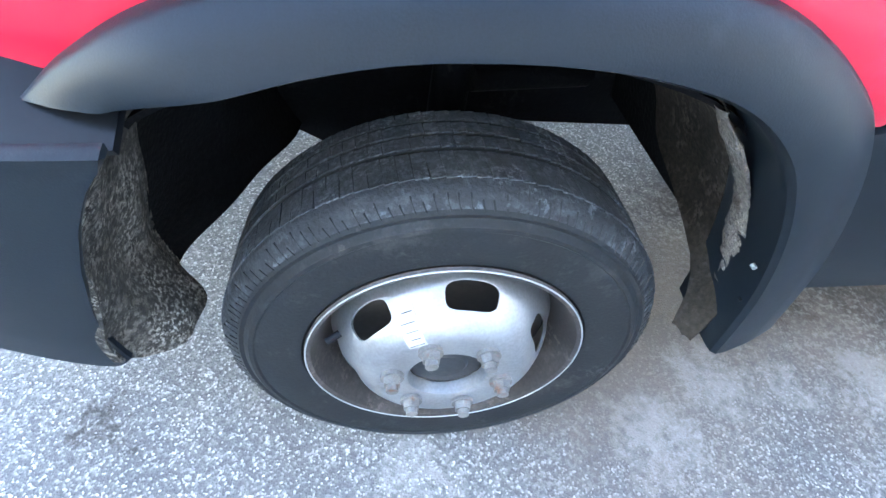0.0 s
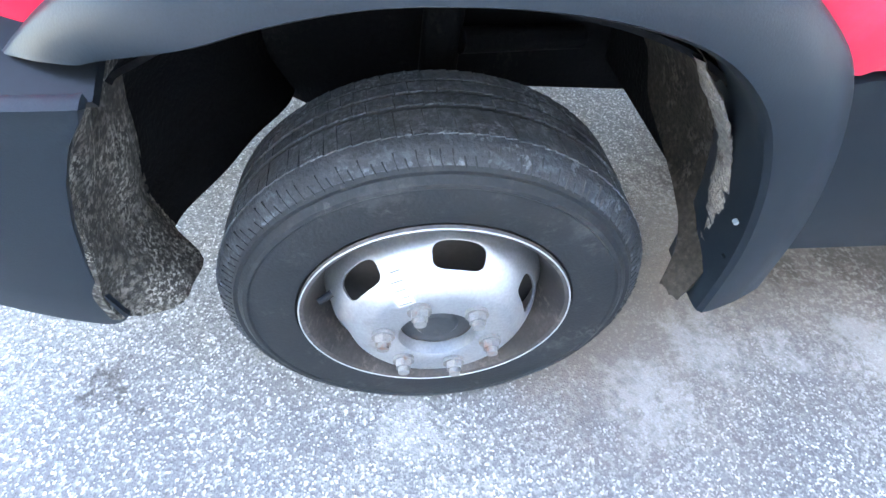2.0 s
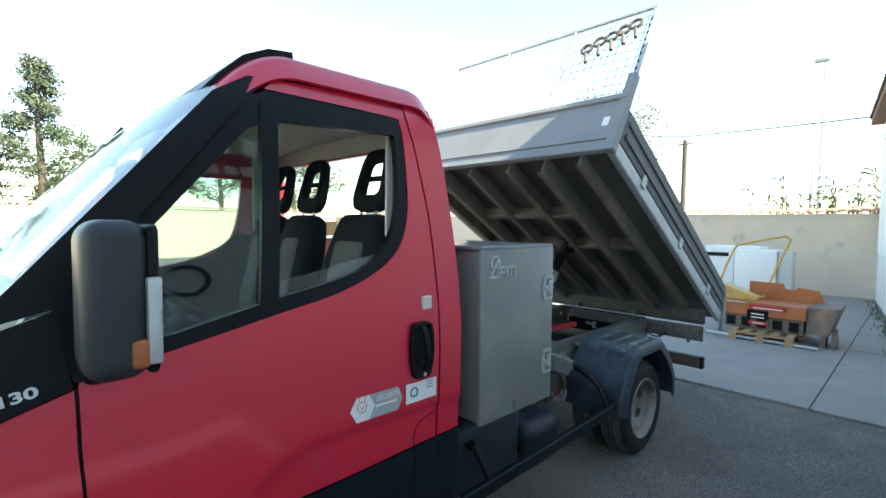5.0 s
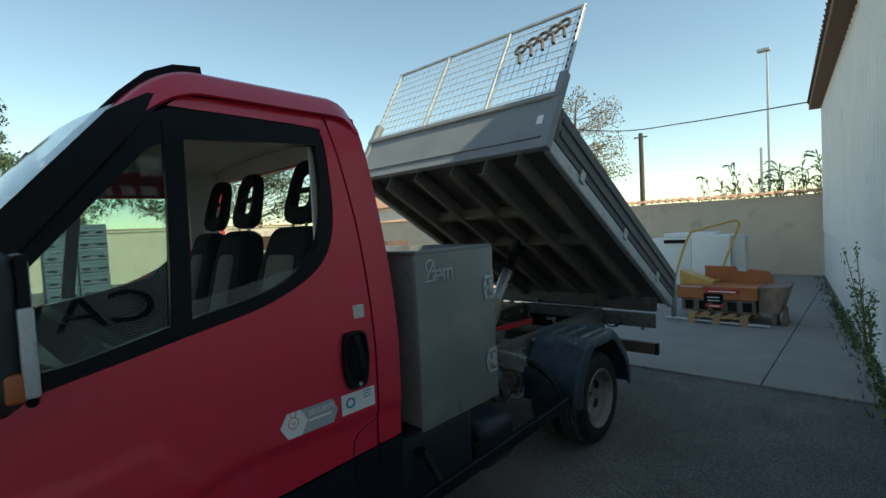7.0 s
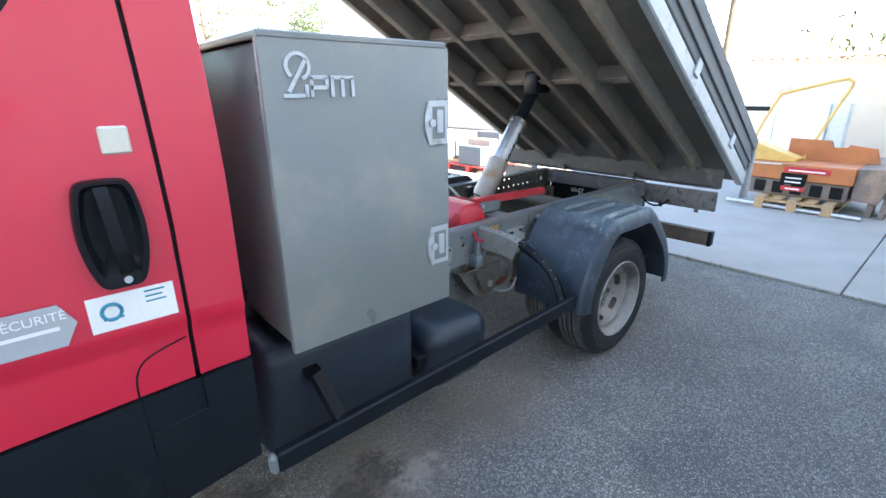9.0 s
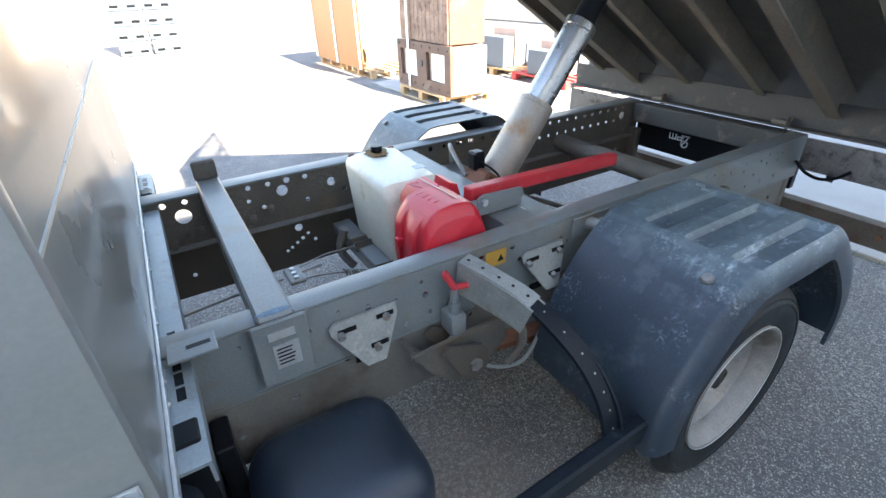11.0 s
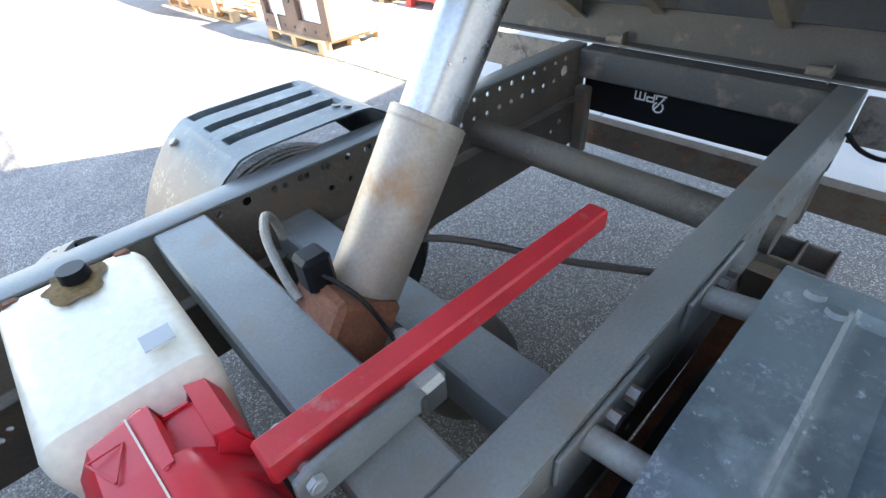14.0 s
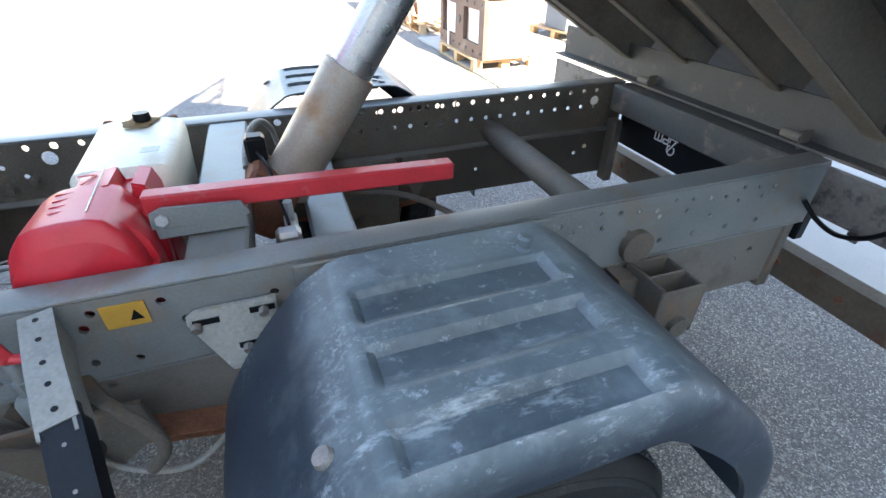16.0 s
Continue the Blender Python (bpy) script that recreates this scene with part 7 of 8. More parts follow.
part("floor_sheet", bm, BEDFLOOR, bed, "brown dusty floor sheet, darkened for shade between the ribs")
ribs = [0.17, 0.44, 0.75, 1.13, 1.44, 1.71]
for y in ribs:
    bm = bmesh.new()
    main = y in (0.44, 1.44)
    deep, wide = (-0.105, 0.032) if main else (-0.068, 0.022)
    bbox(bm, 0.30, LB - 0.032, y - 0.006, y + 0.006, deep, 0.034)
    bbox(bm, 0.30, LB - 0.032, y - wide, y + wide, deep - 0.008, deep)
    part("rib", bm, UNDER, bed)
for u, pairs in ((1.56, ribs), (2.06, ribs[1:5])):
    for ya, yb in zip(pairs, pairs[1:]):
        bm = bmesh.new()
        bbox(bm, u - 0.006, u + 0.006, ya + 0.006, yb - 0.006, -0.06, 0.034)
        bbox(bm, u - 0.025, u + 0.025, ya + 0.034, yb - 0.034, -0.066, -0.06)
        part("cross_rib", bm, UNDER, bed)
for y0 in (YB0, YB1 - 0.05):
    bm = bmesh.new()
    bbox(bm, 0.0, LB, y0, y0 + 0.05, 0.0, 0.10, 0.008)
    part("side_rail", bm, ZINC, bed, "bright worn side rail")
    bm = bmesh.new()
    ya, yb = (y0 - 0.002, y0 + 0.026) if y0 < 0 else (y0 + 0.024, y0 + 0.052)
    bbox(bm, 0.02, LB - 0.06, ya, yb, 0.104, 0.36, 0.006)
    sd = part("side_board", bm, BEDSIDE, bed, "grey drop side board")
    for k in range(2):
        bm = bmesh.new()
        yo = ya - 0.012 if y0 < 0 else yb
        bbox(bm, 0.05, LB - 0.1, yo, yo + 0.012, 0.16 + k * 0.10, 0.20 + k * 0.10, 0.005)
        part("pressed_rib", bm, BEDSIDE, sd)
    for u in (0.55, 1.40, 2.25):
        bm = bmesh.new()
        yo = y0 - 0.014 if y0 < 0 else y0 + 0.05
        bbox(bm, u - 0.03, u + 0.03, yo, yo + 0.014, 0.05, 0.14, 0.003)
        part("side_hinge", bm, ZINC, sd)
    bm = bmesh.new()
    yo = y0 - 0.02 if y0 < 0 else y0 + 0.02
    prism(bm, [(5.02, 0.70), (5.11, 0.70), (5.13, 1.02), (5.10, 1.06), (5.07, 1.02)], lambda u, v, w: (u, yo + w, v), 0.03, 0.004)
    part("rear_post", bm, BEDGREY, bed)
bm = bmesh.new()
bbox(bm, -0.03, 0.0, YB0 + 0.04, YB1 - 0.04, 0.05, 0.34, 0.006)
part("tailgate", bm, BEDGREY, bed)
bm = bmesh.new()
bbox(bm, LB - 0.03, LB, YB0 + 0.05, YB1 - 0.05, 0.0, 0.42, 0.005)
part("headboard", bm, BEDGREY, bed, "grey sheet headboard")
bm = bmesh.new()
bbox(bm, LB - 0.02, LB + 0.012, YB0 + 0.06, YB1 - 0.06, 0.085, 0.10, 0.003)
bbox(bm, LB - 0.045, LB + 0.02, YB0 + 0.0, YB1 - 0.0, 0.40, 0.445, 0.006)
bbox(bm, LB - 0.03, LB + 0.015, YB0 + 0.0, YB1 - 0.0, -0.005, 0.02, 0.004)
part("headboard_fold", bm, BEDGREY, bed)
for y in (YB0, YB1 - 0.05):
    bm = bmesh.new()
    bbox(bm, LB - 0.05, LB + 0.012, y - 0.01, y + 0.05, 0.0, 0.62, 0.006)
    part("corner_post", bm, BEDGREY, bed)
    bm = bmesh.new()
    half = 0.015 if y < YC else 0.010
    bbox(bm, LB - 0.040, LB - 0.010, y + 0.02 - half, y + 0.02 + half, 0.62, 1.27, 0.004)
    up_ = part("rack_post", bm, ZINC, bed, "perforated zinc rack post")
    for k in range(8):
        bm = bmesh.new()
        bbox(bm, LB - 0.010, LB - 0.0085, y + 0.014, y + 0.026, 0.66 + 0.065 * k, 0.685 + 0.065 * k, 0)
        part("post_slot", bm, BLACK, up_)
bm = bmesh.new()
bbox(bm, LB - 0.034, LB - 0.012, YB0, YB1, 1.246, 1.27, 0.004)
part("rack_top_rail", bm, ZINC, bed)
for y in (0.60, 1.26):
    bm = bmesh.new()
    bbox(bm, LB - 0.04, LB - 0.01, y - 0.013, y + 0.013, 0.446, 1.246, 0.004)
    part("rack_upright", bm, ZINC, bed)
bm = bmesh.new()
k = 0
y = YB0 + 0.06
while y < YB1 - 0.06:
    tube(bm, UB(LB - 0.026, y, 0.45), UB(LB - 0.026, y, 1.23), 0.0028, 5)
    y += 0.055
w = 0.50
while w < 1.22:
    tube(bm, UB(LB - 0.022, YB0 + 0.04, w), UB(LB - 0.022, YB1 - 0.04, w), 0.0028, 5)
    w += 0.075
tagged(part("rack_mesh", bm, ZINC, bed, "fine welded wire mesh"), kind="stuff")
bm = bmesh.new()
bbox(bm, LB + 0.001, LB + 0.003, 0.03, 0.075, 0.20, 0.27, 0)
part("small_label", bm, WHITE, bed)
# hooks hanging on the rack
for y, w in ((0.06, 1.08), (0.14, 1.05), (0.22, 1.02), (0.31, 1.0), (0.40, 0.96)):
    bm = bmesh.new()
    pts = [UB(LB + 0.02, y + 0.042 * math.cos(t), w + 0.04 * math.sin(t)) for t in (math.radians(30 * k) for k in range(12))]
    pipe(bm, pts, 0.012, 8)
    tube(bm, UB(LB + 0.02, y - 0.03, w - 0.14), UB(LB + 0.02, y, w - 0.02), 0.013, 8)
    part("lashing_hook", bm, RUSTY, bed, "rusty lashing hook")
# hinge bar at the rear of the subframe
bm = bmesh.new()
prism(bm, [(4.59, 0.822), (4.65, 0.822), (4.65, 0.95), (4.642, 0.95), (4.642, 0.830), (4.59, 0.830)], lambda u, v, w: (u, YB0 + 0.02 + w, v), YB1 - YB0 - 0.04)
part("hinge_beam", bm, HINGEDARK, bed, "dark dusty angle beam at the hinge", smooth=0)
for y in (0.62, 1.26):
    bm = bmesh.new()
    tube(bm, (4.605, y - 0.03, 0.842), (4.605, y + 0.03, 0.842), 0.014, 12)
    box(bm, 4.592, 4.635, y - 0.036, y - 0.030, 0.812, 0.868, 0.003, 1)
    part("hinge", bm, RUSTY, bed)

# ---- door fittings, badges, stickers ----
bm = bmesh.new()
half = [(0.0, 1.112), (0.030, 1.113), (0.044, 1.128), (0.055, 1.165), (0.061, 1.205), (0.062, 1.245), (0.057, 1.295), (0.049, 1.328), (0.034, 1.340), (0.0, 1.342)]
rim_ = [(p.x, p.z) for p in smooth_path([(x, 0, z) for x, z in half], 3)]
rim_ = rim_ + [(-x, z) for x, z in rim_[-2:0:-1]]
loops = []
for sx, sz, y, dz in ((1.0, 1.0, 0.006, 0), (1.0, 1.0, -0.012, 0), (0.95, 0.975, -0.022, 0), (0.80, 0.87, -0.022, 0.006), (0.72, 0.76, -0.010, 0.014), (0.62, 0.70, -0.004, 0.016), (0.3, 0.4, -0.003, 0.016)):
    loops.append([bm.verts.new((1.169 + x * sx, y, 1.205 + dz + (z - 1.227) * sz)) for x, z in rim_])
for a, b in zip(loops, loops[1:]):
    for k in range(len(rim_)):
        bm.faces.new((a[k], a[(k + 1) % len(rim_)], b[(k + 1) % len(rim_)], b[k]))
bm.faces.new(loops[-1])
hp = part("handle_plate", bm, BLACK, truck, "black door handle surround")
bm = bmesh.new()
sweep(bm, smooth_path([(1.164, -0.020, 1.303), (1.165, -0.036, 1.278), (1.169, -0.046, 1.218), (1.174, -0.044, 1.168), (1.177, -0.022, 1.128)], 5), 0.024, 0.014)
part("handle", bm, BLACK, hp, "black upright door pull")
bm = bmesh.new()
tube(bm, (1.176, -0.0205, 1.108), (1.176, -0.0255, 1.108), 0.008, 16)
part("lock", bm, ZINC, hp)
bm = bmesh.new()
box(bm, 1.185, 1.237, 0.004, 0.02, 1.365, 1.420, 0.004, 1)
part("reflector", bm, CREAM, truck, "cream square side repeater")
bm = bmesh.new()
prism(bm, [(0.834, 1.052), (0.862, 1.098), (0.917, 1.098), (0.944, 1.052), (0.917, 1.005), (0.862, 1.005)], lambda u, v, w: (u, yside(u, v) - 0.0015 - 0.001 * w, v), 1)
st = part("safety_sticker", bm, WHITE, truck, "white and grey hexagonal safety sticker")
bm = bmesh.new()
prism(bm, [(0.917, 1.098), (1.05, 1.098), (1.075, 1.052), (1.05, 1.006), (0.917, 1.006), (0.942, 1.052)], lambda u, v, w: (u, yside(u, v) - 0.0035 - 0.001 * w, v), 1)
part("sticker_field", bm, STICKERGREY, st)
st.location.z -= 0.016


def lettering(name, text, size, m, mat, parent, extrude=0.0006, bold=0.0):
    cu = bpy.data.curves.new(name, "FONT")
    cu.body, cu.size, cu.extrude, cu.offset = text, size, extrude, bold
    tmp = new("tmp", cu)
    dg = bpy.context.evaluated_depsgraph_get()
    me = bpy.data.meshes.new_from_object(tmp.evaluated_get(dg))
    bpy.data.objects.remove(tmp)
    me.transform(m)
    me.materials.clear()
    me.materials.append(mat)
    ob = new(name, me)
    if parent is not None:
        ob.parent = parent
        ob.matrix_parent_inverse = parent.matrix_basis.inverted()
    return ob


SIDE = lambda x, y, z, turn=0: Matrix.Translation((x, y, z)) @ Matrix.Rotation(radians(-turn), 4, "Y") @ Matrix.Rotation(radians(90), 4, "X")
lettering("lettering", "S\u00c9CURIT\u00c9", 0.0262, SIDE(0.947, yside(1.0, 1.06) - 0.0052, 1.050, 0), WHITE, st)
bm = bmesh.new()
box(bm, 0.945, 1.045, -0.0052, -0.0046, 1.028, 1.036)
for v in bm.verts:
    v.co.y += yside(1.0, 1.03)
part("print_bar", bm, WHITE, st)
bm = bmesh.new()
for cx, cz, r in ((0.885, 1.075, 0.013), (0.885, 1.042, 0.020)):
    pts = [(cx + r * math.cos(t), yside(cx, cz) - 0.003, cz + r * math.sin(t)) for t in (2 * math.pi * k / 16 for k in range(17))]
    pipe(bm, pts, 0.0012, 5)
pipe(bm, [(0.878, yside(0.88, 1.04) - 0.003, 1.046), (0.885, yside(0.88, 1.04) - 0.003, 1.036), (0.893, yside(0.88, 1.04) - 0.003, 1.046)], 0.0012, 5)
part("drawn_symbol", bm, RED, st, "thin red outline symbol")
bm = bmesh.new()
prism(bm, [(1.094, 1.008), (1.258, 1.008), (1.258, 1.088), (1.094, 1.088)], lambda u, v, w: (u, -0.0015 + yside(1.15, 1.05) - 0.001 * w, v), 1)
st2 = part("square_sticker", bm, WHITE, truck, "white sticker with a blue ring mark")
bm = bmesh.new()
pts = [(1.135 + 0.018 * math.cos(t), yside(1.15, 1.05) - 0.003, 1.050 + 0.018 * math.sin(t)) for t in (2 * math.pi * k / 20 for k in range(21))]
pipe(bm, pts, 0.004, 6)
part("ring_mark", bm, STICKERBLUE, st2)
st2.location.z -= 0.012
for j in range(3):
    bm = bmesh.new()
    box(bm, 1.20, 1.24 - 0.006 * (j % 2), yside(1.15, 1.05) - 0.0032, yside(1.15, 1.05) - 0.0025, 1.04 + j * 0.012, 1.044 + j * 0.012)
    part("print_bar", bm, STICKERBLUE, st2)
bm = bmesh.new()
box(bm, 1.118, 1.155, yside(1.15, 1.05) - 0.0032, yside(1.15, 1.05) - 0.0025, 1.02, 1.025)
part("print_bar", bm, STICKERBLUE, st2)
lettering("badge", "35-130", 0.036, SIDE(-0.146, yside(-0.1, 1.3) - 0.0075, 1.285, 10.5) @ Matrix.Diagonal((1.42, 1, 1, 1)), BADGECHROME, truck, 0.003, 0.0012)
# fuel flap line and sill cut line
bm = bmesh.new()
pipe(bm, smooth_path([(1.145, yside(1.15, 0.80) - 0.001, 0.80), (1.15, yside(1.15, 0.86) - 0.001, 0.86), (1.18, yside(1.18, 0.90) - 0.001, 0.90), (1.265, yside(1.26, 0.925) - 0.001, 0.925)], 5), 0.0022, 5)
pipe(bm, [(1.145, yside(1.15, 0.79) - 0.008, 0.80), (1.15, yside(1.15, 0.70) - 0.008, 0.70), (1.155, yside(1.15, 0.45) - 0.008, 0.44)], 0.0022, 5)
pipe(bm, [(1.15, yside(1.15, 0.70) - 0.008, 0.70), (1.28, yside(1.28, 0.715) - 0.008, 0.715), (1.28, yside(1.28, 0.8) - 0.008, 0.80)], 0.0022, 5)
part("panel_gap", bm, BLACK, truck, "dark filler flap gap")


# ---- yard ----
def pallet(x, y, z=0.0, turn=0.0, mat=PALLET, label="wooden pallet on the yard", group="pallets"):
    p = thing("pallet", label, "pallet", group, at=(x, y, z))
    m = Matrix.Translation((x, y, z)) @ Matrix.Rotation(radians(turn), 4, "Z")
    for i in range(5):
        bm = bmesh.new()
        box(bm, -0.6, 0.6, -0.4 + i * 0.175, -0.4 + i * 0.175 + 0.10, 0.122, 0.144, turn=m)
        part("deck_board", bm, mat, p)
    for dx in (-0.6, -0.05, 0.5):
        bm = bmesh.new()
        box(bm, dx, dx + 0.10, -0.4, 0.4, 0.10, 0.121, turn=m)
        part("stringer", bm, mat, p)
        for dy in (-0.4, -0.05, 0.3):
            bm = bmesh.new()
            box(bm, dx, dx + 0.10, dy, dy + 0.10, 0.022, 0.10, turn=m)
            part("block", bm, mat, p)
    for dy in (-0.4, -0.05, 0.3):
        bm = bmesh.new()
        box(bm, -0.6, 0.6, dy, dy + 0.10, 0.0, 0.021, turn=m)
        part("bottom_board", bm, mat, p)
    return p


REDPALLET = material("red_pallet_paint", (0.45, 0.05, 0.05), 0.7, var=0.2, scale=8, bump=0.1)
IRON = material("brown_iron_casting", (0.16, 0.12, 0.10), 0.7, var=0.3, scale=5, fine=60, bump=0.2, dirt=(0.30, 0.2, 0.15), dirt_amount=0.4)
PINKWOOD = material("faded_pink_board", (0.42, 0.31, 0.26), 0.8, var=0.15, scale=5, fine=60, bump=0.1)

pallet(5.95, 8.0, turn=90), pallet(5.95, 9.4, turn=90)
bx = thing("plywood_crate", "open brown plywood crate on pallets, holding machine parts", "crate", at=(5.95, 8.7, 0.145))
for x0, x1, y0, y1 in ((5.45, 5.47, 7.5, 10.0), (5.47, 6.45, 9.98, 10.0)):
    bm = bmesh.new()
    box(bm, x0, x1, y0, y1, 0.146, 1.75, 0.003, 1)
    part("panel", bm, PLY, bx)
for y in (7.6, 8.7, 9.85):
    bm = bmesh.new()
    box(bm, 5.435, 5.449, y - 0.04, y + 0.04, 0.146, 1.75, 0.003, 1)
    part("strap", bm, WHITE, bx, "pale lashing strap")
random.seed(21)
for k in range(5):
    x, y = 5.75 + 0.3 * (k % 2), 7.75 + 0.42 * k
    mc = thing("machine_part", "pale castings and drums stacked in the crate", "machine part", "parts in the crate", at=(x, y, 0.15))
    bm = bmesh.new()
    tube(bm, (x, y, 0.15), (x, y, 0.15 + 0.3 + 0.25 * random.random()), 0.14, 18)
    part("drum", bm, WHITE, mc)
    bm = bmesh.new()
    tube(bm, (x - 0.16, y + 0.02, 0.35), (x - 0.145, y + 0.02, 0.35), 0.11, 20)
    part("flange", bm, IRON, mc)

pallet(5.80, 5.45, turn=90)
CASTBROWN = spatter(material("brown_cast_plate", (0.115, 0.068, 0.052), 0.7, var=0.25, scale=5, fine=60, bump=0.15, dirt=(0.20, 0.14, 0.11), dirt_amount=0.35), (0.05, 0.03, 0.024), 5, 60, 0.3, 0.7)
STREAKED = spatter(material("rain_streaked_board", (0.22, 0.14, 0.105), 0.8, var=0.3, scale=6, fine=60, bump=0.2, dirt=(0.10, 0.055, 0.038), dirt_amount=0.45, dirt_scale=7, island=0.2), (0.42, 0.36, 0.31), 6, 50, 0.4, 0.7)
x0, x1, y0, y1 = 5.45, 6.02, 4.74, 6.16
# lower tier: a pale body behind a brown cast plate with two openings
z0, h = 0.146, 0.60
cb = thing("scrap_cabinet", "pale cabinet behind a brown cast plate with two openings", "cabinet", "stacked cabinets", at=(5.72, 5.45, z0))
bm = bmesh.new()
box(bm, x0 + 0.06, x1, y0 + 0.02, y1 - 0.02, z0, z0 + h - 0.02, 0.008, 1)
part("body", bm, PINKWOOD, cb)
w1, w2 = (y0 + 0.14, y0 + 0.60), (y0 + 0.86, y0 + 1.32)
for ya, yb, za, zb in ((y0, w1[0], 0, h), (w1[1], w2[0], 0, h), (w2[1], y1, 0, h), (*w1, 0, 0.14), (*w2, 0, 0.14), (*w1, h - 0.11, h), (*w2, h - 0.11, h)):
    bm = bmesh.new()
    box(bm, x0, x0 + 0.045, ya, yb, z0 + za, z0 + zb, 0.0)
    part("front_plate", bm, CASTBROWN, cb)
for ya, yb in (w1, w2):
    bm = bmesh.new()
    box(bm, x0 + 0.047, x0 + 0.059, ya, yb - 0.07, z0 + 0.14, z0 + h - 0.11)
    part("pane", bm, WHITE, cb, "white panel in the opening")
for k in range(7):
    for zk in (0.06, h - 0.05):
        bm = bmesh.new()
        yk = y0 + 0.07 + 0.213 * k
        tube(bm, (x0, yk, z0 + zk), (x0 - 0.010, yk, z0 + zk), 0.017, 8)
        part("bolt", bm, INK, cb)
bm = bmesh.new()
tube(bm, (x0, y0 + 0.73, z0 + 0.34), (x0 - 0.012, y0 + 0.73, z0 + 0.34), 0.045, 18)
part("hub", bm, INK, cb)
# upper tier: streaked boards
cb = thing("scrap_cabinet", "brown rain-streaked wooden case stacked on the cast plate", "cabinet", "stacked cabinets", at=(5.72, 5.45, z0 + h))
bm = bmesh.new()
box(bm, x0 + 0.05, x1, y0 + 0.08, y1 - 0.06, z0 + h + 0.002, z0 + h + 0.78, 0.006, 1)
part("body", bm, CASTBROWN, cb)
for k in range(12):
    bm = bmesh.new()
    yk = y0 + 0.10 + 0.104 * k
    box(bm, x0 + 0.030, x0 + 0.049, yk, yk + 0.098, z0 + h + 0.004 + 0.006 * (k % 3), z0 + h + 0.765 + 0.004 * (k % 4), 0.003, 1)
    part("board", bm, STREAKED, cb)
bm = bmesh.new()
box(bm, x0 - 0.022, x0 - 0.014, y0 + 1.03, y0 + 1.08, z0 - 0.05, z0 + h + 0.74)
part("strap", bm, WHITE, cb, "white lashing strap")

for k, (x, y) in enumerate(((7.7, 5.2), (7.7, 6.4), (9.0, 5.4))):
    pallet(x, y, turn=90 + 6 * k, mat=REDPALLET if k == 0 else PALLET, label="faded red wooden pallet on the yard" if k == 0 else "bare wooden pallet on the yard")
    for j in range(3):
        cr = thing("cardboard_box", "pale box stacked on a pallet in the yard", "box", "boxes on pallets", at=(x - 0.2 + 0.25 * j, y, 0.145))
        bm = bmesh.new()
        box(bm, x - 0.35 + 0.25 * j, x - 0.13 + 0.25 * j, y - 0.3, y + 0.3, 0.146, 0.5 + 0.12 * ((j + k) % 3), 0.01, 1)
        part("carton", bm, PINKWOOD if j % 2 else CRATE, cr)
        bm = bmesh.new()
        zt = 0.5 + 0.12 * ((j + k) % 3)
        box(bm, x - 0.26 + 0.25 * j, x - 0.22 + 0.25 * j, y - 0.302, y + 0.302, 0.3, zt + 0.002)
        part("tape", bm, PALLET, cr)

# stacks of grey-blue plastic crates
for sx in range(2):
    for sz in range(7):
        x, y, z = 2.28 + sx * 0.74, 14.6 + 0.1 * sx, sz * 0.335
        c = thing("plastic_crate", "grey-blue slatted plastic crate in a stack", "crate", "stacked crates", at=(x, y, z))
        bm = bmesh.new()
        box(bm, x - 0.34, x + 0.34, y - 0.29, y + 0.29, z + 0.001, z + 0.33, 0.012, 1)
        part("shell", bm, CRATE, c)
        for j in range(3):
            bm = bmesh.new()
            box(bm, x - 0.35, x + 0.35, y - 0.30, y + 0.30, z + 0.02 + j * 0.115, z + 0.065 + j * 0.115, 0.008, 1)
            part("slat_ring", bm, CRATE, c)
        for dx in (-0.18, 0.18):
            bm = bmesh.new()
            box(bm, x + dx - 0.09, x + dx + 0.09, y - 0.297, y - 0.2895, z + 0.075, z + 0.13, 0.0)
            part("hand_hole", bm, BLACK, c)

# machine pile behind the truck
pallet(8.62, 0.22, 0.022, label="dark wooden pallet under a scrap machine")
mach = thing("scrap_hopper", "orange-brown machine hopper with a yellow tube guard on a pallet", "machine", at=(8.8, 0.2, 0.17))
bm = bmesh.new()
box(bm, 8.25, 9.05, -0.28, 0.84, 0.375, 0.575, 0.01, 1)
part("front_box", bm, ORANGE, mach, "brown-orange steel box")
bm = bmesh.new()
box(bm, 8.28, 9.0, -0.25, 0.78, 0.168, 0.374, 0.01, 1)
part("lower_box", bm, IRON, mach)
for k in range(5):
    bm = bmesh.new()
    box(bm, 8.262, 8.279, -0.2 + 0.2 * k, -0.08 + 0.2 * k, 0.2, 0.34, 0.004, 1)
    part("louvre", bm, BLACK, mach)
bm = bmesh.new()
prism(bm, [(-0.282, 0.20), (-0.282, 0.57), (-0.65, 0.60), (-0.53, 0.19)], lambda u, v, w: (8.3 + w, u, v), 0.7, 0.006)
part("chute", bm, IRON, mach, "rusty side chute")
bm = bmesh.new()
prism(bm, [(0.57, 0.57), (0.57, 0.84), (0.12, 0.83), (0.09, 0.74), (-0.05, 0.745), (-0.07, 0.79), (-0.34, 0.76), (-0.41, 0.57)], lambda u, v, w: (8.9 + w, u, v), 0.05, 0.006)
part("back_plate", bm, ORANGE, mach, "orange cut-out back plate")
bm = bmesh.new()
pipe(bm, smooth_path([(8.9, 1.06, 0.58), (9.1, 0.98, 1.03), (9.1, 0.84, 1.38), (9.1, 0.78, 1.42), (9.1, 0.20, 1.575), (9.1, 0.12, 1.565), (9.1, 0.09, 1.50), (9.1, 0.20, 1.20), (8.9, 0.38, 0.58)], 8), 0.019, 10)
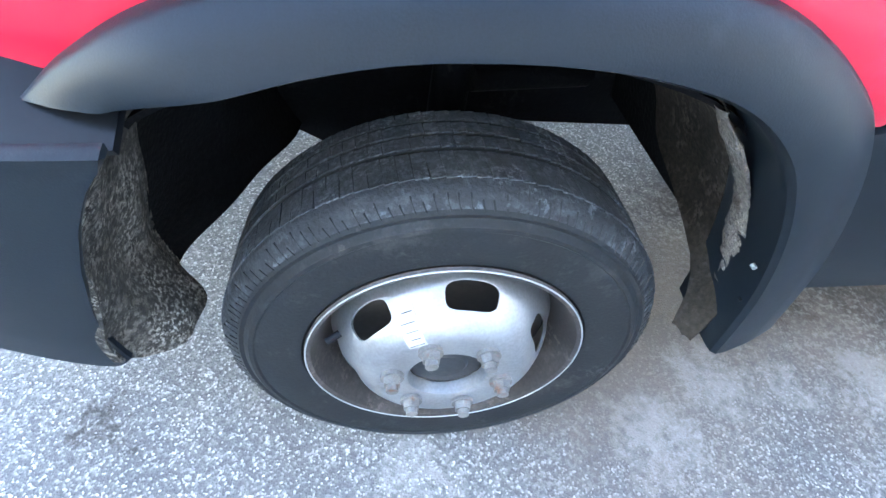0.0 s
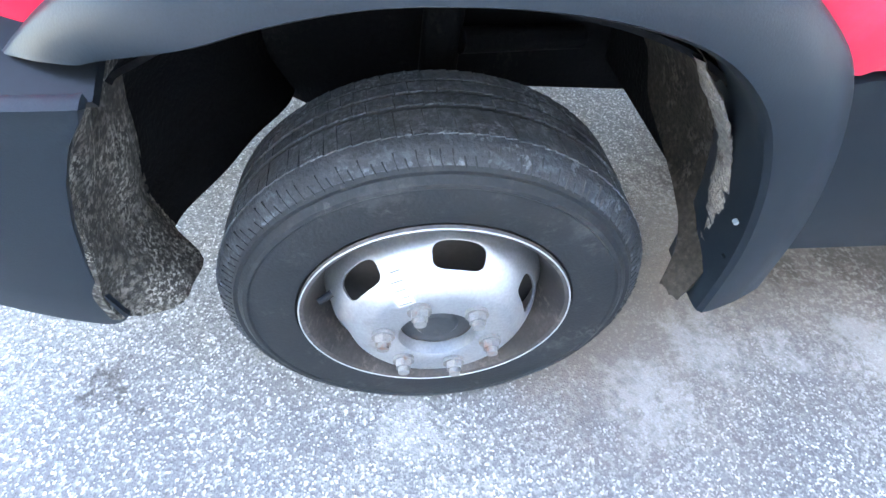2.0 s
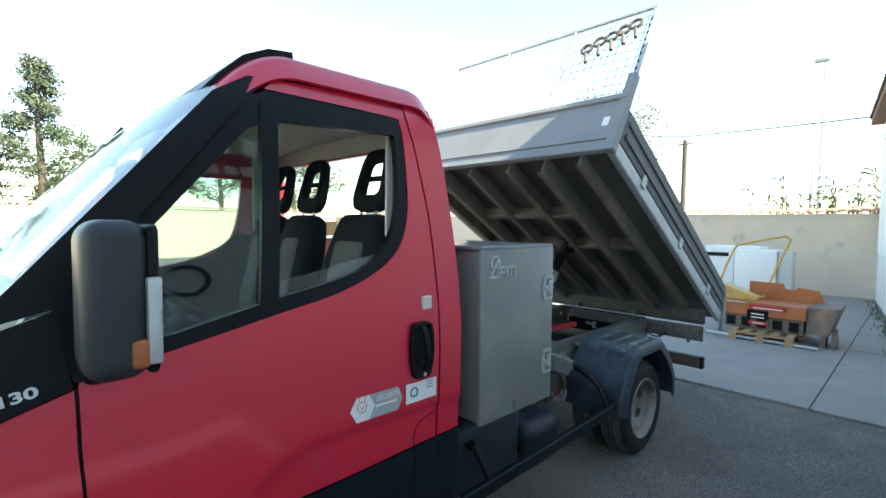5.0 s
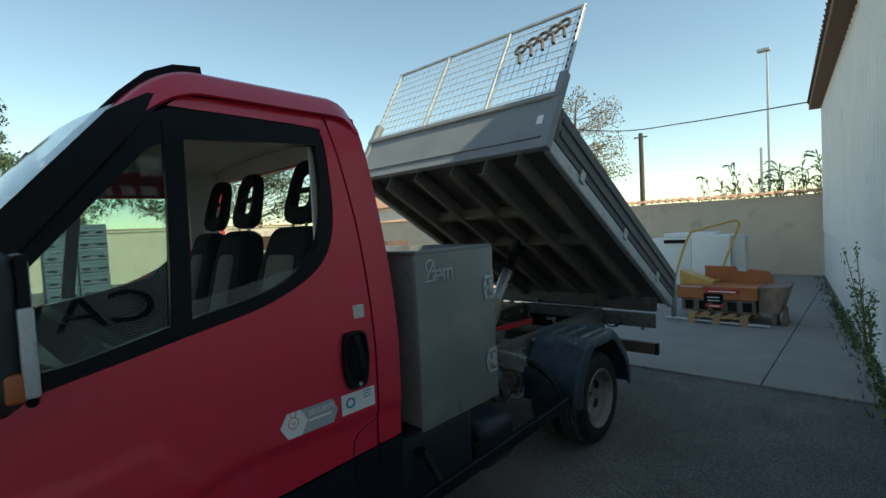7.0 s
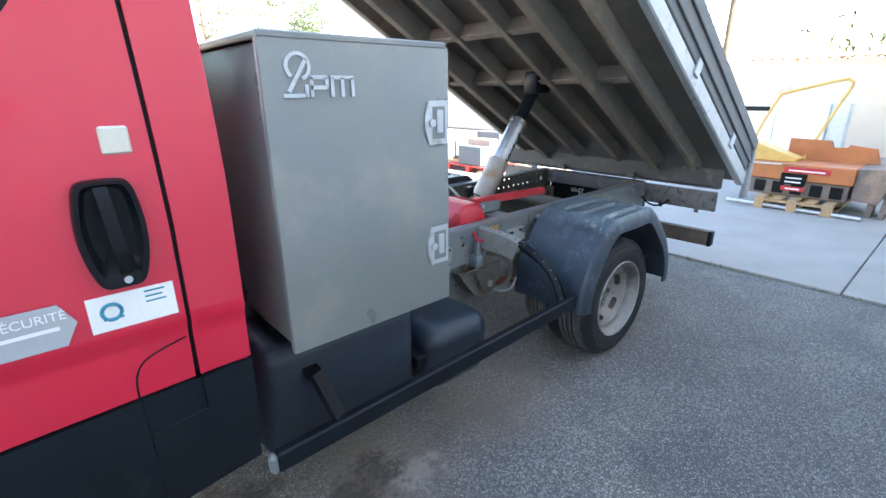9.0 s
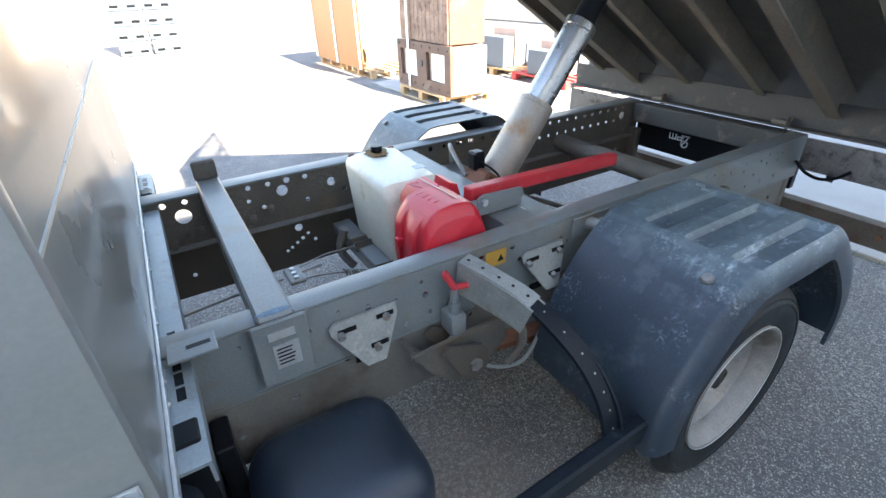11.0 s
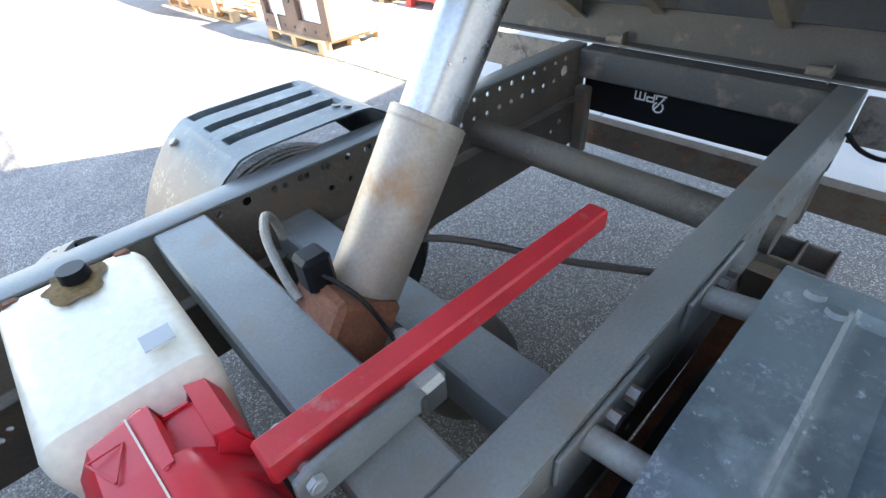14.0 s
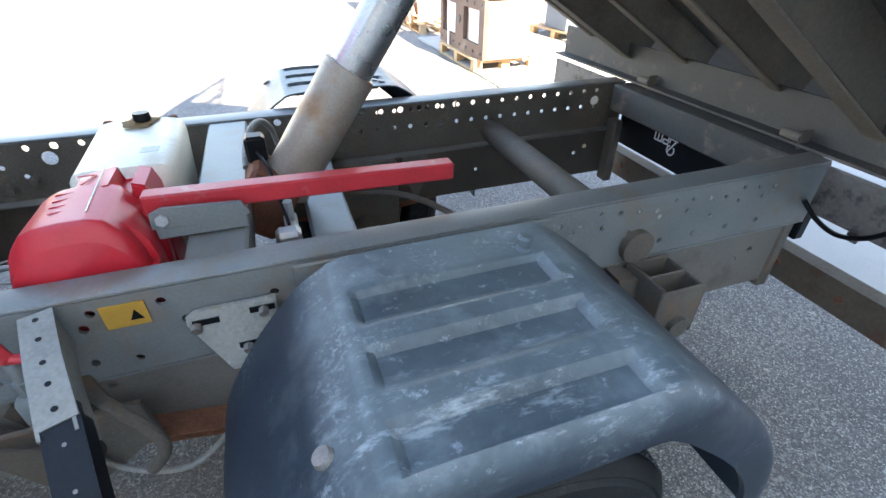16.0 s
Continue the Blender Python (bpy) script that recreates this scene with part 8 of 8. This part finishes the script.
part("guard_tube", bm, YELLOWPAINT, mach, "bent yellow tube guard")
bm = bmesh.new()
prism(bm, [(0.84, 0.576), (0.84, 0.80), (0.36, 0.62), (0.36, 0.576)], lambda u, v, w: (8.45 + w, u, v), 0.3, 0.006)
part("yellow_wedge", bm, YELLOWPAINT, mach)
for (y0, y1, z0, z1, mt) in ((-0.05, 0.42, 0.475, 0.545, REDSTEEL), (0.17, 0.44, 0.33, 0.465, BLACK), (0.17, 0.42, 0.245, 0.30, REDSTEEL), (0.46, 0.78, 0.555, 0.573, ZINC)):
    bm = bmesh.new()
    box(bm, 8.236, 8.248, y0, y1, z0, z1, 0.002, 1)
    sg = part("machine_sign", bm, mt, mach)
    bm = bmesh.new()
    for j in range(2 if z1 - z0 > 0.08 else 1):
        box(bm, 8.2345, 8.2358, y0 + 0.05, y1 - 0.05, z0 + 0.018 + 0.05 * j, z0 + 0.035 + 0.05 * j)
    if mt is not ZINC:
        part("print_bars", bm, WHITE, sg)
    else:
        bm.free()
bm = bmesh.new()
tube(bm, (8.05, 0.95, 0.12), (8.05, -0.45, 0.10), 0.022, 12)
solid("steel_bar", bm, ZINC, "long steel bar lying in front of the machine", "bar").location.z = -0.05
for y in (-0.62, -0.50):
    bm = bmesh.new()
    prism(bm, [(8.3, 0.023), (8.6, 0.023), (8.6, 0.10), (8.45, 0.30), (8.3, 0.10)], lambda u, v, w: (u, y + w, v), 0.06, 0.006)
    solid("scrap_bracket", bm, IRON, "rusty cast bracket on the concrete", "bracket", "scrap brackets")

wc = thing("white_cabinet", "old white metal cabinet with a dark window against the wall", "cabinet", at=(11.6, 1.1, 0.02))
bm = bmesh.new()
box(bm, 11.3, 12.0, 0.66, 1.40, 0.023, 1.25, 0.02, 2)
box(bm, 11.35, 12.0, 1.42, 2.30, 0.023, 1.20, 0.02, 2)
box(bm, 11.4, 12.1, 0.95, 2.0, 1.20, 1.31, 0.02, 2)
part("body", bm, WHITE, wc)
bm = bmesh.new()
box(bm, 11.335, 11.349, 1.52, 1.98, 1.09, 1.17, 0.004, 1)
part("window", bm, BLACK, wc)
bm = bmesh.new()
box(bm, 11.4, 11.7, 0.40, 0.655, 0.023, 1.24, 0.012, 1)
part("switch_panel", bm, ZINC, wc, "grey switch panel")

# posts, poles and a cable
bm = bmesh.new()
tube(bm, (30.3, 2.46, 0), (30.3, 2.46, 10.1), 0.09, 12, 0.05)
lp = thing("street_lamp", "tall slim grey street lamp beyond the wall", "street lamp", at=(30.3, 2.46, 0))
part("pole", bm, ZINC, lp)
bm = bmesh.new()
box(bm, 30.1, 30.5, 2.3, 2.9, 10.1, 10.25, 0.04, 2)
part("lamp_head", bm, ZINC, lp)
up = thing("utility_pole", "dark wooden utility pole beyond the wall", "pole", at=(19.0, 5.1, 0))
bm = bmesh.new()
tube(bm, (19.0, 5.1, 0), (19.0, 5.1, 5.0), 0.11, 10, 0.085)
part("pole", bm, BARK, up)
bm = bmesh.new()
tube(bm, (19.0, 4.85, 4.85), (19.0, 5.35, 4.85), 0.03, 8)
part("crossarm", bm, BARK, up)
bm = bmesh.new()
pipe(bm, smooth_path([(24, 14, 7.6), (20.5, 7.0, 5.6), (19.0, 3.5, 5.1), (17.2, -1.4, 4.75)], 8), 0.02, 5)
solid("overhead_cable", bm, BLACK, "black overhead cable spanning above the wall", "cable")
bm = bmesh.new()
tube(bm, (24, 1.9, 0), (24, 1.9, 4.4), 0.06, 8)
solid("far_post", bm, ZINC, "thin grey post beyond the wall", "post")

# far building
hs = thing("house", "low white house with a terracotta roof beyond the wall", "house", at=(21, 22, 0))
bm = bmesh.new()
box(bm, 17.5, 26, 17, 24, 0, 3.0)
part("wall", bm, WALLPAINT, hs)
bm = bmesh.new()
prism(bm, [(16.9, 3.0), (21.7, 4.5), (26.6, 3.0)], lambda u, v, w: (u, 16.5 + w, v), 8)
part("roof", bm, TILE, hs)
for y in (18.2, 20.8):
    bm = bmesh.new()
    box(bm, 17.46, 17.499, y, y + 0.9, 1.0, 2.1, 0.01, 1)
    part("window", bm, BLACK, hs)


# ---- plants ----
def leaves(bm, c, r, n, size, squash=1.0):
    for _ in range(n):
        v = Vector((random.gauss(0, 1), random.gauss(0, 1), random.gauss(0, 1)))
        v = v.normalized() * (random.random() ** 0.45) * r
        p = Vector(c) + Vector((v.x, v.y, v.z * squash))
        a, b = Vector((random.gauss(0, 1), random.gauss(0, 1), random.gauss(0, 1))).normalized(), Vector((random.gauss(0, 1), random.gauss(0, 1), random.gauss(0, 1)))
        b = a.cross(b).normalized()
        s = size * random.uniform(0.6, 1.4)
        bm.faces.new([bm.verts.new(q) for q in (p - a * s, p + b * s * 0.45, p + a * s, p - b * s * 0.45)])


def tree(x, y, h, spread, mat, label, seed, conifer=False, dens=26, size=0.14):
    random.seed(seed)
    t = thing("tree", label, "tree", "trees beyond the walls", at=(x, y, 0))
    bm = bmesh.new()
    pts = smooth_path([(x, y, 0), (x + 0.1, y, h * 0.35), (x - 0.05, y + 0.1, h * 0.7), (x, y, h * 0.95)], 5)
    rings = []
    for i, p in enumerate(pts):
        r = 0.035 * h * (1 - 0.9 * i / (len(pts) - 1)) * 0.8
        rings.append([bm.verts.new(p + Vector((r * math.cos(a), r * math.sin(a), 0))) for a in (2 * math.pi * k / 8 for k in range(8))])
    for a, b in zip(rings, rings[1:]):
        for k in range(8):
            bm.faces.new((a[k], a[(k + 1) % 8], b[(k + 1) % 8], b[k]))
    tips = []
    n = 60 if conifer else 46
    for k in range(n):
        f = 0.18 + 0.8 * (k / n) if conifer else random.uniform(0.38, 0.95)
        a = random.uniform(0, 2 * math.pi)
        L = spread * ((1.08 - f) if conifer else (1.15 - abs(f - 0.62) * 1.3)) * random.uniform(0.65, 1.1)
        p = Vector((x, y, h * f))
        q = p + Vector((math.cos(a) * L, math.sin(a) * L, (0.05 if conifer else 0.35) * L * random.uniform(0.3, 1.2)))
        tube(bm, p, q, 0.02 * h * 0.35 * (1.1 - f), 5, 0.012)
        tips += [p.lerp(q, g) for g in ((0.55, 0.8, 1.0) if conifer else (0.6, 1.0))]
    part("trunk", bm, BARK, t)
    bm = bmesh.new()
    for q in tips:
        leaves(bm, q, spread * (0.16 if conifer else 0.26), int(dens * 2.4), size * 0.6, 0.7)
    tagged(part("crown", bm, mat, t, smooth=0), kind="stuff")
    return t


tree(2.0, 33, 10.8, 3.6, PINE, "tall blue-green cedar beyond the far wall", 1, True, 30, 0.16)
tree(-5.5, 31, 8.5, 3.0, LEAF, "broad green tree beyond the far wall", 2)
tree(4.5, 29, 6.2, 2.6, LEAF, "bushy green tree beyond the far wall", 3)
tree(9.5, 27, 7.2, 3.2, LEAF, "leafy green tree beyond the far wall", 4)
tree(14.5, 28, 6.5, 3.0, LEAF, "olive-green tree beyond the far wall", 5)
tree(24, 10.2, 8.6, 2.4, DRYLEAF, "thin tree with brownish leaves beyond the wall", 6, dens=18, size=0.11)
tree(28, 12.0, 8.0, 2.4, DRYLEAF, "sparse tree with dry leaves beyond the wall", 7, dens=16, size=0.11)
tree(-12, 26, 7.0, 3.0, LEAF, "green tree beyond the far wall", 8)


def reeds(x, y, n, h, seed):
    random.seed(seed)
    bm = bmesh.new()
    for k in range(n):
        a, b = x + random.uniform(-0.3, 0.3), y + random.uniform(-0.7, 0.7)
        hh = h * random.uniform(0.72, 1.05)
        lean = Vector((random.uniform(-0.15, 0.15), random.uniform(0.0, 0.45), 0))
        stem = [Vector((a, b, 0)) + lean * f * f + Vector((0, 0, hh * f)) for f in (0, 0.3, 0.6, 0.85, 1.0)]
        pipe(bm, stem, 0.007, 4)
        for j in range(16):
            f = 0.42 + 0.036 * j
            p = Vector((a, b, 0)) + lean * f * f + Vector((0, 0, hh * f))
            d = Vector((random.uniform(-1, 1), random.uniform(-0.6, 1), random.uniform(0.5, 1.1))).normalized() * random.uniform(0.35, 0.6)
            w = d.cross(Vector((0, 0, 1))).normalized() * random.uniform(0.022, 0.038)
            bm.faces.new([bm.verts.new(q) for q in (p - w * 0.5, p + d * 0.55 - w, p + d + Vector((0, 0.06, -0.20)), p + d * 0.55 + w)])
        if k % 3 == 0:
            tip = stem[-1]
            for j in range(9):
                q0 = tip + Vector((0, 0.03 * j, 0.035 * j - 0.004 * j * j))
                d = Vector((random.uniform(-0.05, 0.05), random.uniform(0.06, 0.14), random.uniform(-0.05, 0.04)))
                bm.faces.new([bm.verts.new(q) for q in (q0, q0 + d * 0.5 + Vector((0, 0, 0.02)), q0 + d, q0 + d * 0.5 - Vector((0, 0, 0.02)))])
    tagged(solid("reeds", bm, LEAF, "clump of tall green reeds beyond the wall", "reeds", "reeds"), kind="stuff")


reeds(17.2, 0.0, 14, 3.3, 31), reeds(17.6, 1.0, 12, 3.1, 32), reeds(17.4, 2.0, 9, 2.9, 33), reeds(17.2, -0.9, 10, 3.2, 34)


def weed(x, y, h, seed, n=5):
    random.seed(seed)
    w = thing("weed", "spindly green weed growing at the foot of the wall", "weed", "weeds by the wall", at=(x, y, 0))
    tips = []
    for k in range(n):
        a = random.uniform(0, 6.28)
        top = Vector((x + 0.12 * math.cos(a) * h, y + 0.06 + 0.10 * math.sin(a) * h, h * random.uniform(0.55, 1.0)))
        pts = smooth_path([(x, y, 0), (x + 0.03 * math.cos(a), y + 0.03, h * 0.4), top], 5)
        bm = bmesh.new()
        pipe(bm, pts, 0.004, 5)
        part("stem", bm, WEEDGREEN, w)
        tips += pts[3:]
    bm = bmesh.new()
    for p in tips:
        leaves(bm, p, 0.06, 6, 0.020)
    tagged(part("foliage", bm, WEEDGREEN, w, smooth=0), kind="stuff")


for k, (x, h) in enumerate(((6.2, 1.35), (5.8, 0.9), (3.95, 0.75), (3.6, 0.35), (4.6, 0.3), (7.2, 0.4), (8.4, 0.35), (5.1, 0.5), (9.6, 0.3), (3.2, 0.3))):
    weed(x, WALL_AT(x) + 0.12, h, 50 + k, 7 if h > 0.7 else 4)
random.seed(77)
bm = bmesh.new()
for k in range(420):
    x = random.uniform(2.6, 14.5)
    p = Vector((x, WALL_AT(x) + 0.03 + abs(random.gauss(0, 0.09)), 0.0))
    for j in range(3):
        d = Vector((random.uniform(-1, 1), random.uniform(-0.3, 1), 1.6)).normalized() * random.uniform(0.04, 0.14)
        s = Vector((random.uniform(-1, 1), random.uniform(-1, 1), 0)).normalized() * 0.006
        bm.faces.new([bm.verts.new(q) for q in (p - s, p + s, p + d)])
solid("wall_foot_grass", bm, LEAF, "thin grass and litter along the foot of the wall", "grass", kind="stuff")
for x0 in (5.40,):
    bm = bmesh.new()
    for k in range(260):
        y = random.uniform(-1.7, 6.5)
        p = Vector((5.40 + random.gauss(0, 0.008), y, 0))
        d = Vector((random.uniform(-1, 1), random.uniform(-1, 1), 1.2)).normalized() * random.uniform(0.02, 0.06)
        s = Vector((random.uniform(-1, 1), random.uniform(-1, 1), 0)).normalized() * 0.004
        bm.faces.new([bm.verts.new(q) for q in (p - s, p + s, p + d)])
    solid("joint_grass", bm, LEAF, "sparse grass in the joint of the concrete", "grass", kind="stuff")

# ---- sign on the warehouse wall, facing the truck ----
def on_wall(x, z, out):
    """A frame on the warehouse wall whose first axis reads along it, seen from the yard."""
    along = Vector((-1, -0.11, 0)).normalized()
    face = Vector((-0.11, 1, 0)).normalized()
    m = Matrix((along, Vector((0, 0, 1)), face)).transposed().to_4x4()
    m.translation = Vector((x, WALL_AT(x), z)) + face * out
    return m


lettering("wall_lettering", "CAVA", 0.43, on_wall(1.12, 1.90, 0.028), INK, warehouse_wall, 0.002)
board = thing("sign_board", "dark sign board with pale bars high on the warehouse wall", "sign", at=(0.0, WALL_AT(0.0), 3.5))
bm = bmesh.new()
box(bm, 0.0, 3.6, 3.12, 3.98, 0.0, 0.03, 0.004, 1, on_wall(1.95, 0.0, 0.024))
part("panel", bm, INK, board)
for k, (a, b, z0, z1) in enumerate(((0.18, 2.9, 3.52, 3.80), (0.18, 2.2, 3.26, 3.38))):
    w = 0.30 if k == 0 else 0.15
    n_ = int((b - a) / w)
    for j in range(n_):
        bm = bmesh.new()
        box(bm, a + j * w, a + j * w + w * (0.62 + 0.12 * (j % 2)), z0, z1, 0.031, 0.034, 0.0, 1, on_wall(1.95, 0.0, 0.024))
        part("letter_bar", bm, WHITE, board)
